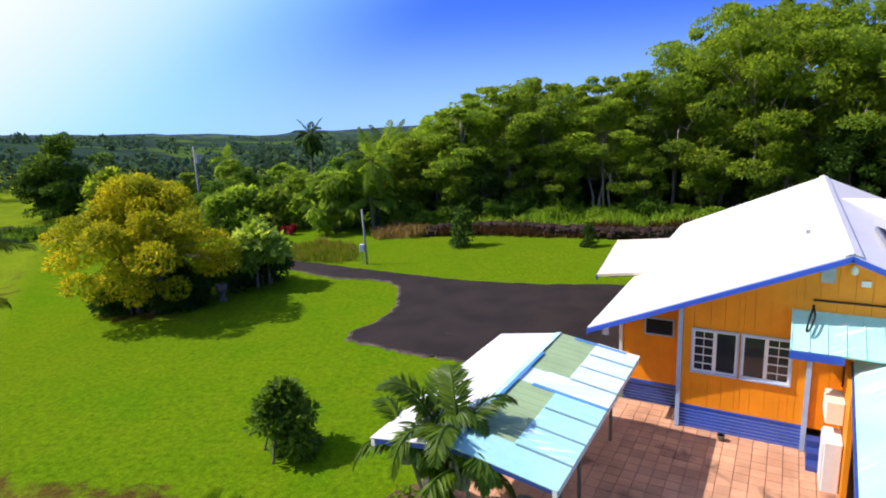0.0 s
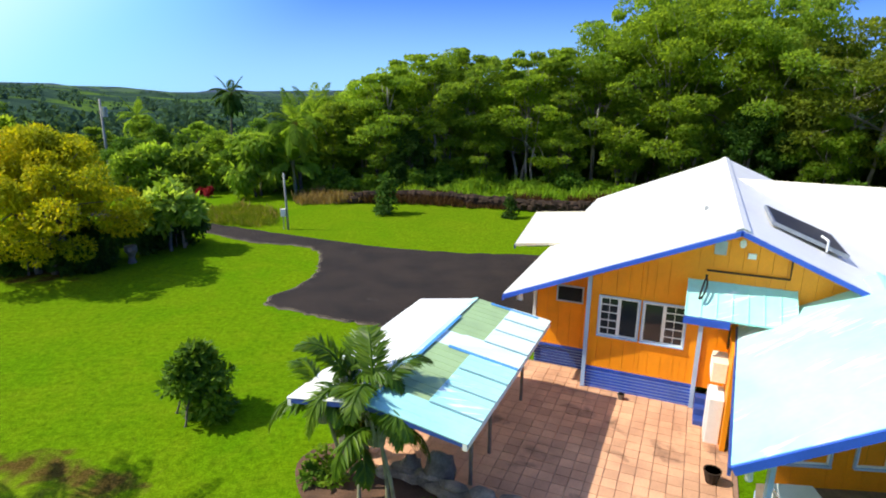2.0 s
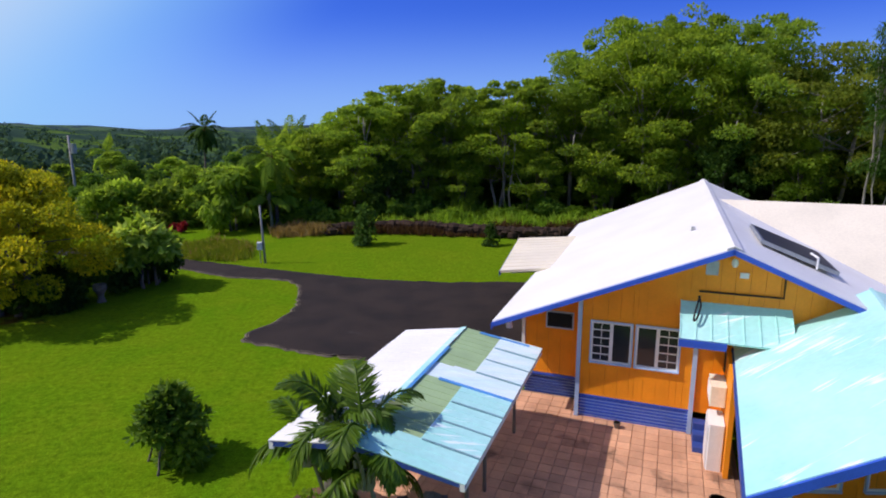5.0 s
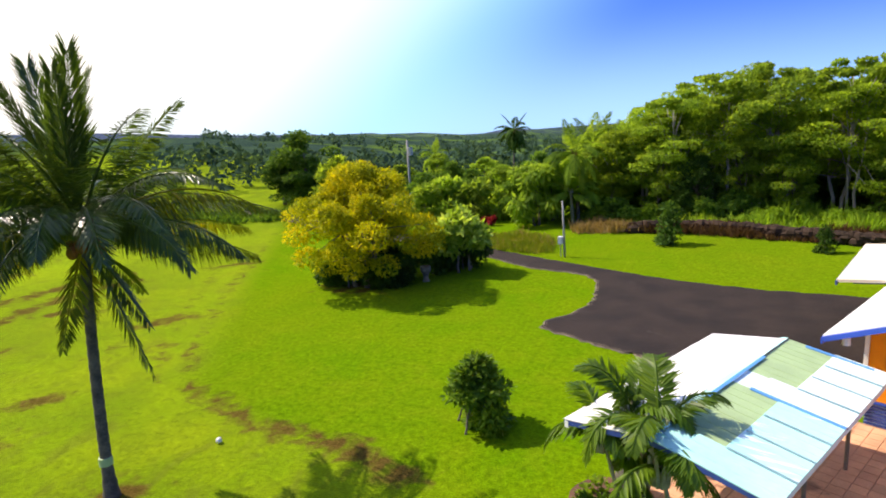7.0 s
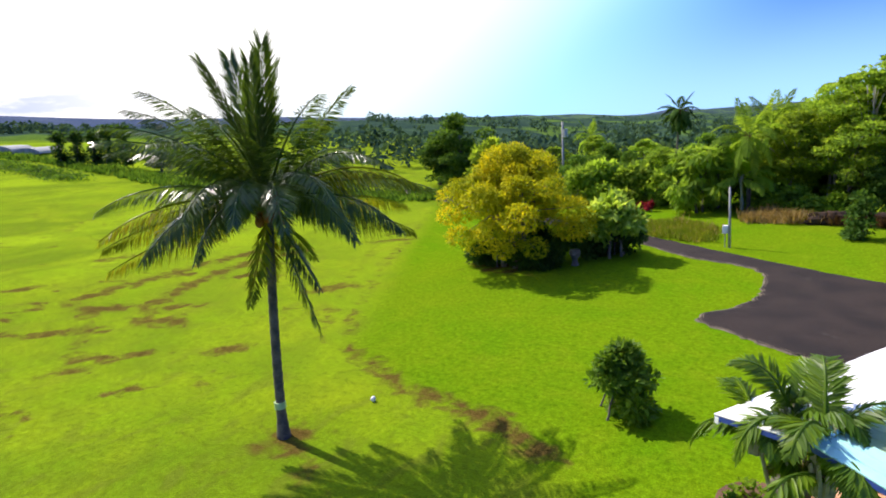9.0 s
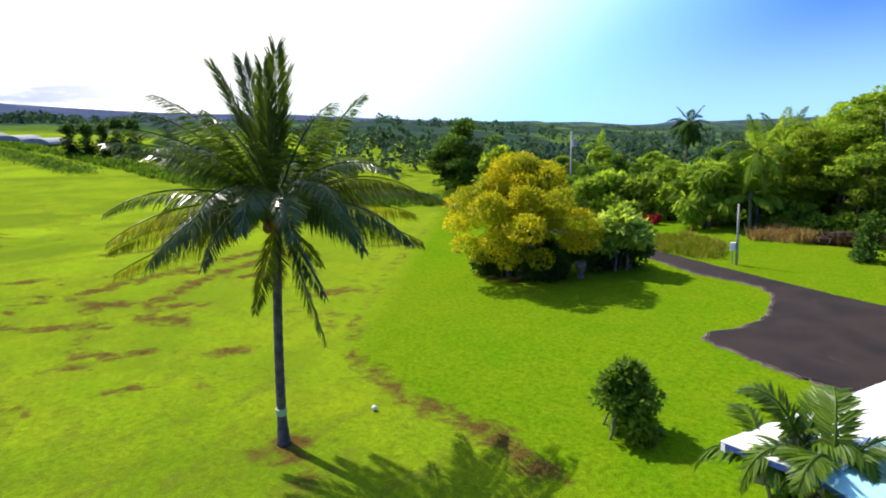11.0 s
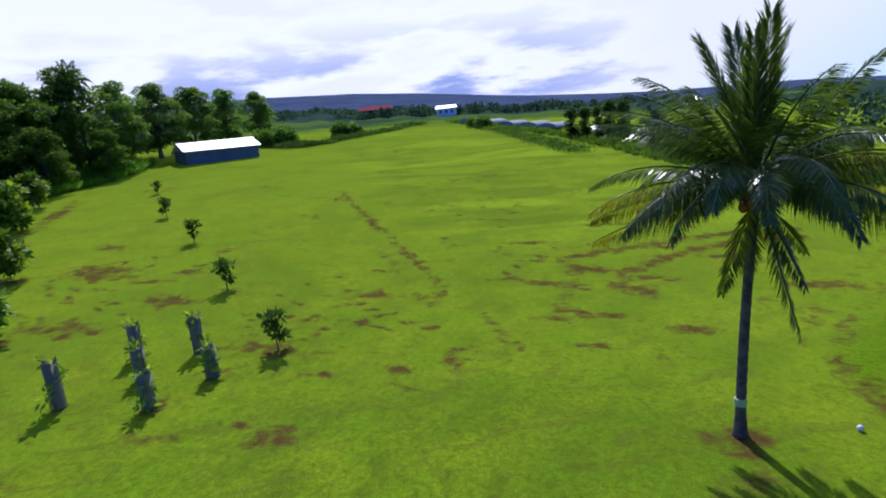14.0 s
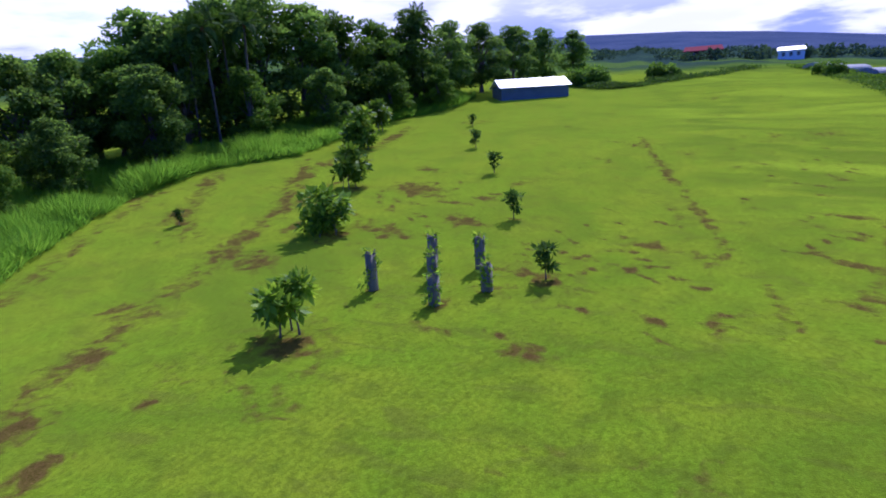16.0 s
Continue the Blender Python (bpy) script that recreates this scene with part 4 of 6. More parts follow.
part("bargeboard", Geo().beam((11.22, WV - 4.1, WE - 0.03), (11.22, WV, WR - 0.03), 0.05, 0.19), M_BLUE_D, house, "blue bargeboard")
roof_plane("entry_roof", [(-4.0, 9.9, 2.5), (-3.3, 4.4, 2.5), (-1.2, 4.4, 2.78), (-1.2, 9.9, 2.78)], M_ROOF_C, house, "cream seamed entry roof", 0.5)
part("fascia", Geo().beam((-3.3, 4.38, 2.48), (-4.0, 9.92, 2.48), 0.04, 0.14), M_BLUE_D, house, "blue fascia board")
for v in (5.0, 9.4):
    part("entry_beam", Geo().beam((-3.05, v, 2.42), (-1.6, v, 2.62), 0.08, 0.12), M_BLUE_D, house, "dark blue bracket beam")
# small lean-to roof over the side door
lt = part("lean_to_roof", Geo().slab([(2.26, -0.98, 2.78), (4.5, -0.98, 2.78), (4.5, 0.0, 3.36), (2.26, 0.0, 3.36)], 0.05), M_ROOF_T, house, "small teal seamed roof over the side door")
ribs(lt, M_ROOF_T, (2.26, -0.98, 2.78), (4.5, -0.98, 2.78), (4.5, 0.0, 3.36), (2.26, 0.0, 3.36), 0.3)
part("fascia", Geo().box((2.24, -1.02, 2.6), (3.2, -0.98, 2.76)), M_BLUE, lt, "blue fascia board")
part("hose", Geo().tube(smooth_line([(2.62, -0.1, 3.52), (2.66, -0.35, 3.38), (2.60, -0.62, 3.2), (2.52, -0.70, 3.12), (2.56, -0.45, 3.3), (2.64, -0.1, 3.52)], 4), [0.022] * 21, 5), M_DARK, lt, "black loop of hose")
# side wall towards the deck
part("side_wall", Geo().box((3.29, -1.75, 0.0), (3.39, 0.0, 2.3)), M_ORANGE, house, "orange side wall by the deck")
part("side_window", Geo().box((3.25, -0.3, 1.85), (3.29, -0.08, 2.3)), M_GLASS, house, "small dark window")

# the deck with its own teal gable roof
deck = thing("deck_roof", HOUSE, "teal metal gable roof over the deck with blue bargeboards", "roof")
TE, TR = 2.38, 3.83
lf, lb, rf, rb_ = (3.1, -5.98, TE), (3.45, 0.15, TE), (5.43, -5.98, TR), (6.06, 0.62, TR)
ef, eb = (9.3, -5.5, TE + 0.28), (9.7, 0.9, TE + 0.28)
roof_plane("roof", [lb, lf, rf, rb_], M_ROOF_T, deck, "weathered teal metal roof slope with rib highlights painted on", 0)
roof_plane("roof", [ef, eb, rb_, rf], M_ROOF_T, deck, "weathered teal metal roof slope with rib highlights painted on", 0)
for a in (lf, ef):
    part("bargeboard", Geo().beam((a[0], a[1] - 0.02, a[2] - 0.02), (rf[0], rf[1] - 0.02, rf[2] - 0.02), 0.05, 0.14), M_BLUE, deck, "blue bargeboard")
part("fascia", Geo().beam((lf[0] - 0.01, lf[1], TE - 0.05), (lb[0] - 0.01, lb[1], TE - 0.05), 0.05, 0.14), M_BLUE_D, deck, "dark blue fascia board")
part("ridge_cap", Geo().beam((rf[0], rf[1], TR + 0.02), (rb_[0], rb_[1], TR + 0.02), 0.07, 0.02), M_ROOF_T, deck, "teal ridge cap")
# rail, floor and wall of the deck, turned under the roof to fit the camera's view
DX, DZ, DW = 7.0, 0.62, 1.85
DECK = HOUSE @ pose(3.66, -5.55, 0, 0, 0, 18)
rail = thing("deck_base", DECK, "deck front turned to fit the camera's view, with blue rail, pale balusters and slatted skirt", "deck")
# The floor's dark wood colour holds the shade under the roof.
part("deck_floor", Geo().slab([(0, 0, DZ), (DX, 0, DZ), (DX, DW, DZ), (0.78, DW, DZ)], 0.14), M_WOOD, rail, "grey-brown deck floor, darkened for the shade under the roof")
part("rim_beam", Geo().box((-0.02, -0.04, DZ - 0.16), (DX, 0, DZ + 0.03)), M_LIGHTBLUE, rail, "pale blue rim beam")
part("hand_rail", Geo().box((-0.03, -0.06, 1.47), (DX, 0.06, 1.54), 0.01), M_BLUE, rail, "blue hand rail")
part("top_rail", Geo().box((0, -0.025, 1.38), (DX, 0.025, 1.43)), M_LIGHTBLUE, rail, "pale blue rail under the hand rail")
part("bottom_rail", Geo().box((0, -0.03, 0.74), (DX, 0.03, 0.80)), M_LIGHTBLUE, rail, "pale blue bottom rail")
for i in range(60):
    u = 0.1 + i * 0.115
    part("baluster", Geo().box((u - 0.022, -0.02, 0.80), (u + 0.022, 0.02, 1.38)), M_LIGHTBLUE, rail)
for u, z1 in ((0.04, 2.42), (2.02, 3.1), (4.1, 2.9), (6.1, 2.6), (6.95, 1.5)):
    part("post", Geo().box((u - 0.045, -0.045, 0.0), (u + 0.045, 0.045, z1), 0.008), M_LIGHTBLUE, rail, "pale blue post")
for i in range(6):
    z = 0.02 + i * 0.075
    part("slat", Geo().box((0, -0.03, z), (DX, 0, z + 0.04)), M_BLUE, rail)
# Same pale backing, added to make the gaps show as pale lines.
part("skirt_backing", Geo().box((0, 0.004, 0.0), (DX, 0.03, 0.46)).add([(0.0, 0.04, 0.0), (0.77, DW, 0.0), (0.77, DW, 0.46), (0.0, 0.04, 0.46), (0.03, 0.04, 0.0), (0.80, DW, 0.0), (0.80, DW, 0.46), (0.03, 0.04, 0.46)], [(0, 1, 2, 3), (7, 6, 5, 4), (3, 2, 6, 7), (0, 3, 7, 4), (1, 5, 6, 2), (0, 4, 5, 1)]), M_LIGHTBLUE, rail, "pale sheet added behind the slats so their gaps show pale")
part("wall", Geo().box((1.03, DW, 0.0), (DX, DW + 0.1, 2.5)), M_ORANGE, rail, "orange wall behind the deck")
for i in range(3, 22):
    part("board", Geo().box((0.1 + i * 0.31, DW - 0.02, DZ), (0.1 + i * 0.31 + 0.304, DW, 2.5)), M_ORANGE, rail)
window(1.0, 1.95, 1.12, 1.92, DW - 0.02, rail, True, M_LIGHTBLUE, 2)
window(2.4, 3.5, 1.12, 1.95, DW - 0.02, rail, False, M_LIGHTBLUE, 2)
# Near-black panel on the wall paints the darkness of the doorway.
part("door", Geo().box((5.0, DW - 0.05, DZ), (5.9, DW - 0.022, 2.4)), M_DARK, rail, "doorway, its unlit room painted as a near-black panel")
part("gable_lamp", Geo().blob((rf[0], rf[1] + 0.2, 3.36), (0.09, 0.09, 0.2), 0.03, 3), M_WHITE, deck, "white lamp under the gable")
part("corner_lamp", Geo().tube([(3.4, lf[1] + 0.35, 2.3), (3.4, lf[1] + 0.35, 1.98)], [0.05, 0.06], 8), M_WHITE, deck, "white downpipe end under the eave")

bench = thing("table", DECK @ pose(0.85, 0.62, DZ), "small white table on the deck", "table")
part("tabletop", Geo().box((-0.34, -0.26, 0.66), (0.34, 0.26, 0.71), 0.02), M_WHITE, bench)
for a in (-0.28, 0.28):
    for b in (-0.2, 0.2):
        part("leg", Geo().box((a - 0.03, b - 0.03, 0), (a + 0.03, b + 0.03, 0.66)), M_WHITE, bench)
cab = thing("cabinet", HOUSE @ pose(3.12, -1.15, 0), "white metal cabinet against the orange side wall", "cabinet")
part("body", Geo().box((-0.16, -0.38, 0.05), (0.15, 0.38, 1.12), 0.02), M_WHITE, cab)
part("door", Geo().box((-0.18, -0.35, 0.09), (-0.165, 0.35, 1.08)), M_WHITE, cab)
part("plinth", Geo().box((-0.13, -0.35, 0.0), (0.13, 0.35, 0.05)), M_DARK, cab)
ac = thing("air_conditioner", HOUSE @ pose(3.16, -0.75, 1.35), "cream box of an air conditioner on the side wall", "air conditioner")
part("body", Geo().box((-0.2, -0.36, 0), (0.12, 0.36, 0.46), 0.02), M_ROOF_C, ac)
for i in range(5):
    part("slat", Geo().box((-0.215, -0.3, 0.07 + i * 0.07), (-0.2, 0.3, 0.1 + i * 0.07)), M_WHITE, ac)

# carport
CU0, CUR, CU1, CV0, CV1, CE, CR = -4.3, -2.66, -0.74, -6.75, -1.05, 2.16, 2.42
carport = thing("carport", HOUSE, "low carport with patchwork metal roof sheets on posts", "carport")
cz = lambda u: CR - abs(u - CUR) * (CR - CE) / (CUR - CU0)


def csheet(u0, u1, v0, v1, mat, h, label):
    g = Geo().slab([(u0, v1, cz(u0) + h), (u0, v0, cz(u0) + h), (u1, v0, cz(u1) + h), (u1, v1, cz(u1) + h)], 0.02)
    for i in range(1, 3):
        vv = v0 + (v1 - v0) * i / 3
        g.beam((u0, vv, cz(u0) + h + 0.007), (u1, vv, cz(u1) + h + 0.007), 0.03, 0.009)
    return part("roof_sheet", g, mat, carport, label)


n_l = 7
for i in range(n_l):
    a, b = CV0 + (CV1 - CV0) * i / n_l, CV0 + (CV1 - CV0) * (i + 1) / n_l
    csheet(CU0, CUR - 0.02, a, b + 0.04, M_ROOF_W, 0.008 * (i % 2), "white metal roof sheet")
# sheets of the other slope: green fibreglass by the ridge, weathered teal below, blue joints between
n_r = 8
for i in range(n_r):
    a, b = CV0 + (CV1 - CV0) * i / n_r, CV0 + (CV1 - CV0) * (i + 1) / n_r
    green = i in (1, 2, 3, 5, 6, 7)
    split = CUR + (0.92 if green and i < 4 else 0.95 if green else 0.5)
    pale = M_ROOF_T if i < 4 else M_ROOF_P
    csheet(CUR + 0.02, split, a, b + 0.03, M_PANEL_G if green else pale, 0.008 * (i % 2), "green fibreglass roof sheet" if green else "pale teal roof sheet")
    csheet(split - 0.03, CU1, a, b + 0.03, pale, 0.016 + 0.008 * (i % 2), "pale teal roof sheet")
    if i:
        wide = 0.045 if i == 4 else 0.01
        csheet(split if i != 4 else split - 0.1, CU1, a - wide, a + wide, M_PANEL_B if i == 4 else M_JOINT, 0.034, "joint strip between the sheets")
csheet(CUR + 0.4, CU1 - 0.3, CV1 - 0.12, CV1 - 0.04, M_PANEL_B, 0.036, "blue joint strip")
part("ridge_strip", Geo().slab([(CUR - 0.12, CV0, CR + 0.02), (CUR + 0.02, CV0, CR + 0.045), (CUR + 0.02, CV1, CR + 0.045), (CUR - 0.12, CV1, CR + 0.02)], 0.01), M_ROOF_T, carport, "pale teal ridge strip")
part("ridge_strip", Geo().slab([(CUR + 0.03, CV0 + 0.2, CR + 0.05), (CUR + 0.09, CV0 + 0.2, CR + 0.04), (CUR + 0.09, -2.4, CR + 0.04), (CUR + 0.03, -2.4, CR + 0.05)], 0.01), M_PANEL_B, carport, "blue ridge strip")
for u in (CU0 + 0.05, CU1 - 0.05):
    part("beam", Geo().box((u - 0.04, CV0, CE - 0.16), (u + 0.04, CV1, CE - 0.03)), M_WHITE, carport, "white edge beam")
    for v in (CV0 + 1.7, (CV0 + CV1) / 2, CV1 - 0.4):
        # Posts are coloured dark, the shade under the carport put into them.
        part("post", Geo().tube([(u - 0.5 * math.copysign(1, u - CUR), v, 0.0), (u - 0.5 * math.copysign(1, u - CUR), v, CE + 0.02)], [0.04, 0.04], 8), M_WOOD, carport, "wooden post coloured for the shade under the carport")
for v in (CV0 + 0.03, -3.8, CV1 - 0.03):
    for a, b in ((CU0, CE), (CU1, CE)):
        part("rafter", Geo().beam((a, v, b - 0.03), (CUR, v, CR - 0.03), 0.05, 0.09), M_BLUE_D, carport, "dark blue rafter")

# ---- plants ----
def unit(a):
    return a / np.maximum(np.linalg.norm(a, axis=-1, keepdims=True), 1e-9)


def leaf_data(P, D, N, L, Wd, fold=0.18):
    """Leaves as folded rhombs: base P, way D, upper side N, length L, width Wd. Returns their vertices, four to a leaf."""
    D = unit(D)
    S = unit(np.cross(D, N))
    U = np.cross(S, D)
    L, Wd = np.asarray(L)[:, None], np.asarray(Wd)[:, None]
    mid = P + D * L * 0.45
    return np.stack([P, mid + S * Wd / 2 - U * Wd * fold, P + D * L - U * L * 0.12, mid - S * Wd / 2 - U * Wd * fold], 1).reshape(-1, 3)


def quads_mesh(name, verts, mat, extra=None):
    """A mesh of loose quads from a vertex array; extra: a Geo with a second material."""
    n = len(verts) // 4
    V, F = verts, np.arange(n * 4)
    if extra is None:
        me = bpy.data.meshes.new(name)
        me.vertices.add(n * 4)
        me.vertices.foreach_set("co", V.astype(np.float32).ravel())
        me.loops.add(n * 4)
        me.loops.foreach_set("vertex_index", F.astype(np.int32))
        me.polygons.add(n)
        me.polygons.foreach_set("loop_start", np.arange(0, n * 4, 4, dtype=np.int32))
        me.materials.append(mat)
        me.update(calc_edges=True)
        return me
    me = bpy.data.meshes.new(name)
    k = n * 4
    me.from_pydata(V.tolist() + [tuple(p) for p in extra[0].v], [], F.reshape(-1, 4).tolist() + [tuple(i + k for i in f) for f in extra[0].f])
    me.materials.append(mat)
    me.materials.append(extra[1])
    me.polygons.foreach_set("material_index", np.r_[np.zeros(n, np.int32), np.ones(len(extra[0].f), np.int32)])
    me.update()
    return me


def crown_leaves(rng, clumps, count, leaf, droop=0.25, wide=0.55):
    """Leaves over the clumps (x, y, z, radius, flatness), denser on their upper and outer sides."""
    C = np.array(clumps)
    pick = rng.choice(len(C), count, p=C[:, 3] ** 2 / (C[:, 3] ** 2).sum())
    way = unit(rng.normal(size=(count, 3)) + np.array([0, 0, 0.35]))
    r = C[pick, 3] * rng.uniform(0.45, 1.08, count) ** 0.6
    P = C[pick, :3] + way * r[:, None] * np.stack([np.ones(count), np.ones(count), C[pick, 4]], 1)
    D = way + rng.normal(size=(count, 3)) * 0.75 - np.array([0, 0, droop])
    N = way * 0.6 + np.array([0, 0, 0.9]) + rng.normal(size=(count, 3)) * 0.45
    L = leaf * rng.uniform(0.6, 1.35, count)
    return leaf_data(P, D, N, L, L * wide)


def make_tree(name, label, seed, height, radius, clear, leaf, count, leaf_mat, bark, style="round", trunk_r=0.22, n_clumps=26, stems=1, droop=0.25, wide=0.55, category="tree", squash=0.75, lump=1.0):
    """A tree with its foot at the origin: tapered trunk with limbs, and a crown of leaves in uneven clumps."""
    rng = np.random.default_rng(seed)
    t = thing(name, Matrix.Identity(4), label, category)
    g = Geo()
    clumps = []
    for _ in range(n_clumps):
        a = rng.uniform(0, math.tau)
        q = rng.uniform(0, 1) ** 0.6
        if style == "umbrella":
            z = clear + (height - clear) * (0.96 * rng.uniform(0, 1) ** 0.8 * (1 - 0.4 * q * q))
            rc = radius * rng.uniform(0.15, 0.28)
            flat = 0.36
            d = radius * q * 0.92
        elif style == "tall":
            z = clear + (height - clear) * rng.uniform(0.02, 0.95)
            rc = radius * rng.uniform(0.3, 0.5)
            flat = 0.9
            d = radius * q * (1.0 - 0.6 * (z - clear) / (height - clear))
        else:
            h = rng.uniform(0, 1)
            z = clear + (height - clear) * (0.1 + 0.82 * h)
            rc = radius * rng.uniform(0.24, 0.4) * lump
            flat = squash
            d = radius * q * math.sqrt(max(0.08, 1 - (2 * h - 0.85) ** 2 * 0.9)) * 0.85
        clumps.append((d * math.cos(a), d * math.sin(a), z - rc * 0.2, rc, flat))
    # stems and limbs
    for s in range(stems):
        a = s * math.tau / stems + rng.uniform(0, 1)
        lean = (0.0 if stems == 1 else 0.22) * radius
        top = Vector((lean * math.cos(a), lean * math.sin(a), clear + (height - clear) * 0.55))
        foot = Vector((0.12 * stems * math.cos(a), 0.12 * stems * math.sin(a), -0.1)) if stems > 1 else Vector((0, 0, -0.1))
        pts = [foot.lerp(top, k / 5) + Vector((rng.normal() * 0.06, rng.normal() * 0.06, 0)) * (0 if k == 0 else height * 0.1) for k in range(6)]
        rr = trunk_r / math.sqrt(stems)
        g.tube(pts, [rr * 1.35, rr, rr * 0.85, rr * 0.7, rr * 0.5, rr * 0.28], 8)
        for c in clumps[s::max(stems, 1)][:12]:
            k = int(rng.integers(2, 5))
            st = pts[k]
            end = Vector(c[:3])
            midp = st.lerp(end, 0.5) + Vector((0, 0, 0.12 * (end - st).length))
            g.tube([st, midp, end], [rr * 0.4, rr * 0.25, rr * 0.1], 5)
    part("trunk", g, bark, t, smooth=True, fix=False)
    V = crown_leaves(rng, clumps, count, leaf, droop, wide)
    cr = new("crown", quads_mesh("crown", V, leaf_mat))
    cr.parent = t
    return t


def put(proto, x, y, s=1.0, turn=0.0, sz=None, z=None, label=""):
    zz = ground_z(x, y) if z is None else z
    ob = copy_thing(proto, pose(x, y, zz, 0, 0, turn) @ Matrix.Diagonal((s, s, sz or s, 1)))
    return tagged(ob, label)


def drop(proto):
    """Takes a pattern out again once its copies stand."""
    for o in (*proto.children_recursive, proto):
        bpy.data.objects.remove(o)


def frond(rng, length, el, az, sag, leaflet, mat, pairs=46, tatter=0.12, width=0.05, hang=0.5, tight=0.0):
    """One feather leaf of a palm, its foot at the origin, as a mesh of stalk and leaflets."""
    d0 = Vector((math.cos(el) * math.cos(az), math.cos(el) * math.sin(az), math.sin(el)))
    pts, p, d = [], Vector((0, 0, 0)), d0.copy()
    n = 14
    for k in range(n + 1):
        pts.append(p.copy())
        p = p + d * (length / n)
        d = (d + Vector((0, 0, -sag / n * (0.5 + k / n)))).normalized()
    g = Geo().tube(pts, [0.034 * (1 - 0.85 * k / n) + 0.004 for k in range(n + 1)], 5)
    side = d0.cross(Vector((0, 0, 1)))
    side = Vector((math.cos(az + 1.57), math.sin(az + 1.57), 0)) if side.length < 0.2 else side.normalized()
    side = (Matrix.Rotation(rng.uniform(-0.5, 0.5), 3, d0) @ side).normalized()
    P, D, N, L = [], [], [], []
    for i in range(pairs):
        s = 0.14 + 0.86 * i / pairs
        k = min(int(s * n), n - 1)
        q = pts[k].lerp(pts[k + 1], s * n - k)
        tan = (pts[k + 1] - pts[k]).normalized()
        up = side.cross(tan).normalized()
        up = -up if up.z < 0 else up
        prof = min(1.0, 0.35 + 2.6 * (s - 0.1)) * (1 - (0.72 - 0.4 * tight) * max(0.0, (s - 0.45) / 0.55) ** 1.3)
        for sg in (-1, 1):
            if rng.random() < tatter:
                continue
            w = side * sg * (0.9 - 0.6 * tight) + tan * (0.5 + 0.55 * s + 0.6 * tight) + up * 0.12 + Vector((0, 0, -hang * rng.uniform(0.6, 1.3))) + Vector(rng.normal(size=3) * 0.1)
            P.append(q)
            D.append(w.normalized())
            N.append(up)
            L.append(leaflet * prof * rng.uniform(0.85, 1.15))
    P, D, N, L = np.array(P), np.array(D), np.array(N), np.array(L)
    return quads_mesh("frond", leaf_data(P, D, N, L, np.full(len(L), width), 0.25), mat, (g, mat))


def make_palm(name, label, seed, height, n_fronds, length, trunk_r, lean=(0, 0), leaf_mat=None, leaflet=0.6, pairs=46, els=(88, -50), sag=1.4, width=0.05, bark=None, top_up=3, dead=0, hang=0.55):
    """A palm with its foot at the origin: ringed trunk, a crown of separate fronds, husks at their feet."""
    rng = np.random.default_rng(seed)
    t = thing(name, Matrix.Identity(4), label, "palm tree")
    g = Geo()
    pts, rad = [], []
    n = max(10, int(height / 0.14))
    for k in range(n + 1):
        s = k / n
        pts.append(Vector((lean[0] * s ** 1.6, lean[1] * s ** 1.6, height * s - 0.05)))
        rad.append(trunk_r * (1.45 - 0.45 * min(1, s * 9) if s < 0.12 else 1 - 0.22 * s) * (1.05 if k % 2 else 0.97))
    g.tube(pts, rad, 10)
    trunk = part("trunk", g, bark or M_PALM, t, smooth=True, fix=False)
    top = pts[-1]
    for i in range(n_fronds):
        f = (i + 0.5) / n_fronds
        el = radians(els[0] + (els[1] - els[0]) * f ** 0.9) + rng.normal() * 0.08
        if dead:
            el = radians(89 - 2.5 * i if i < top_up else 68 - 70 * ((i - top_up) / (n_fronds - top_up)) ** 0.85) + rng.normal() * 0.06
        az = i * 2.39996 + rng.normal() * 0.2
        old = f > 0.86 and i % 2 and leaf_mat is None
        me = frond(rng, length * rng.uniform(0.9, 1.06) * (0.96 if f < 0.12 else 1), el, az, sag * ((0.22 if dead else 0.4) if i < top_up else rng.uniform(0.8, 1.2)) * ((1.35 - 0.75 * f) if dead else (0.75 + 0.5 * f)), leaflet * (0.8 if i < top_up and dead else 1),
                   leaf_mat or (L_PALM_Y if old else L_PALM), pairs, 0.05 + 0.07 * f, width, hang * (0.5 + 1.1 * min(1, f * 1.5)), tight=0.4 if i < top_up and dead else 0.0)
        ob = new("frond", me)
        ob.parent = t
        ob.location = top + Vector((math.cos(az), math.sin(az), 0)) * trunk_r * 0.5 + Vector((0, 0, 0.35 * (1 - f) - 0.1))
    for i in range(dead):
        a = i * 2.4 + 0.4
        ob = new("frond", frond(rng, length * rng.uniform(0.5, 0.75), radians(-72 + 10 * rng.normal()), a, 0.5, leaflet * 0.7, L_PALM if i % 2 else L_PALM_Y, pairs, 0.55, width, 0.9))
        ob.parent = t
        ob.location = top + Vector((math.cos(a), math.sin(a), 0)) * trunk_r - Vector((0, 0, 0.25))
    husk = Geo()
    for i in range(9):
        a = i * 0.7
        husk.tube([top + Vector((math.cos(a) * 0.1, math.sin(a) * 0.1, -0.25)), top + Vector((math.cos(a) * 0.2, math.sin(a) * 0.2, 0.2 + 0.1 * (i % 3)))], [0.07, 0.02], 5)
    part("husk", husk, bark or M_HUSK, t, "fibrous leaf bases")
    return t


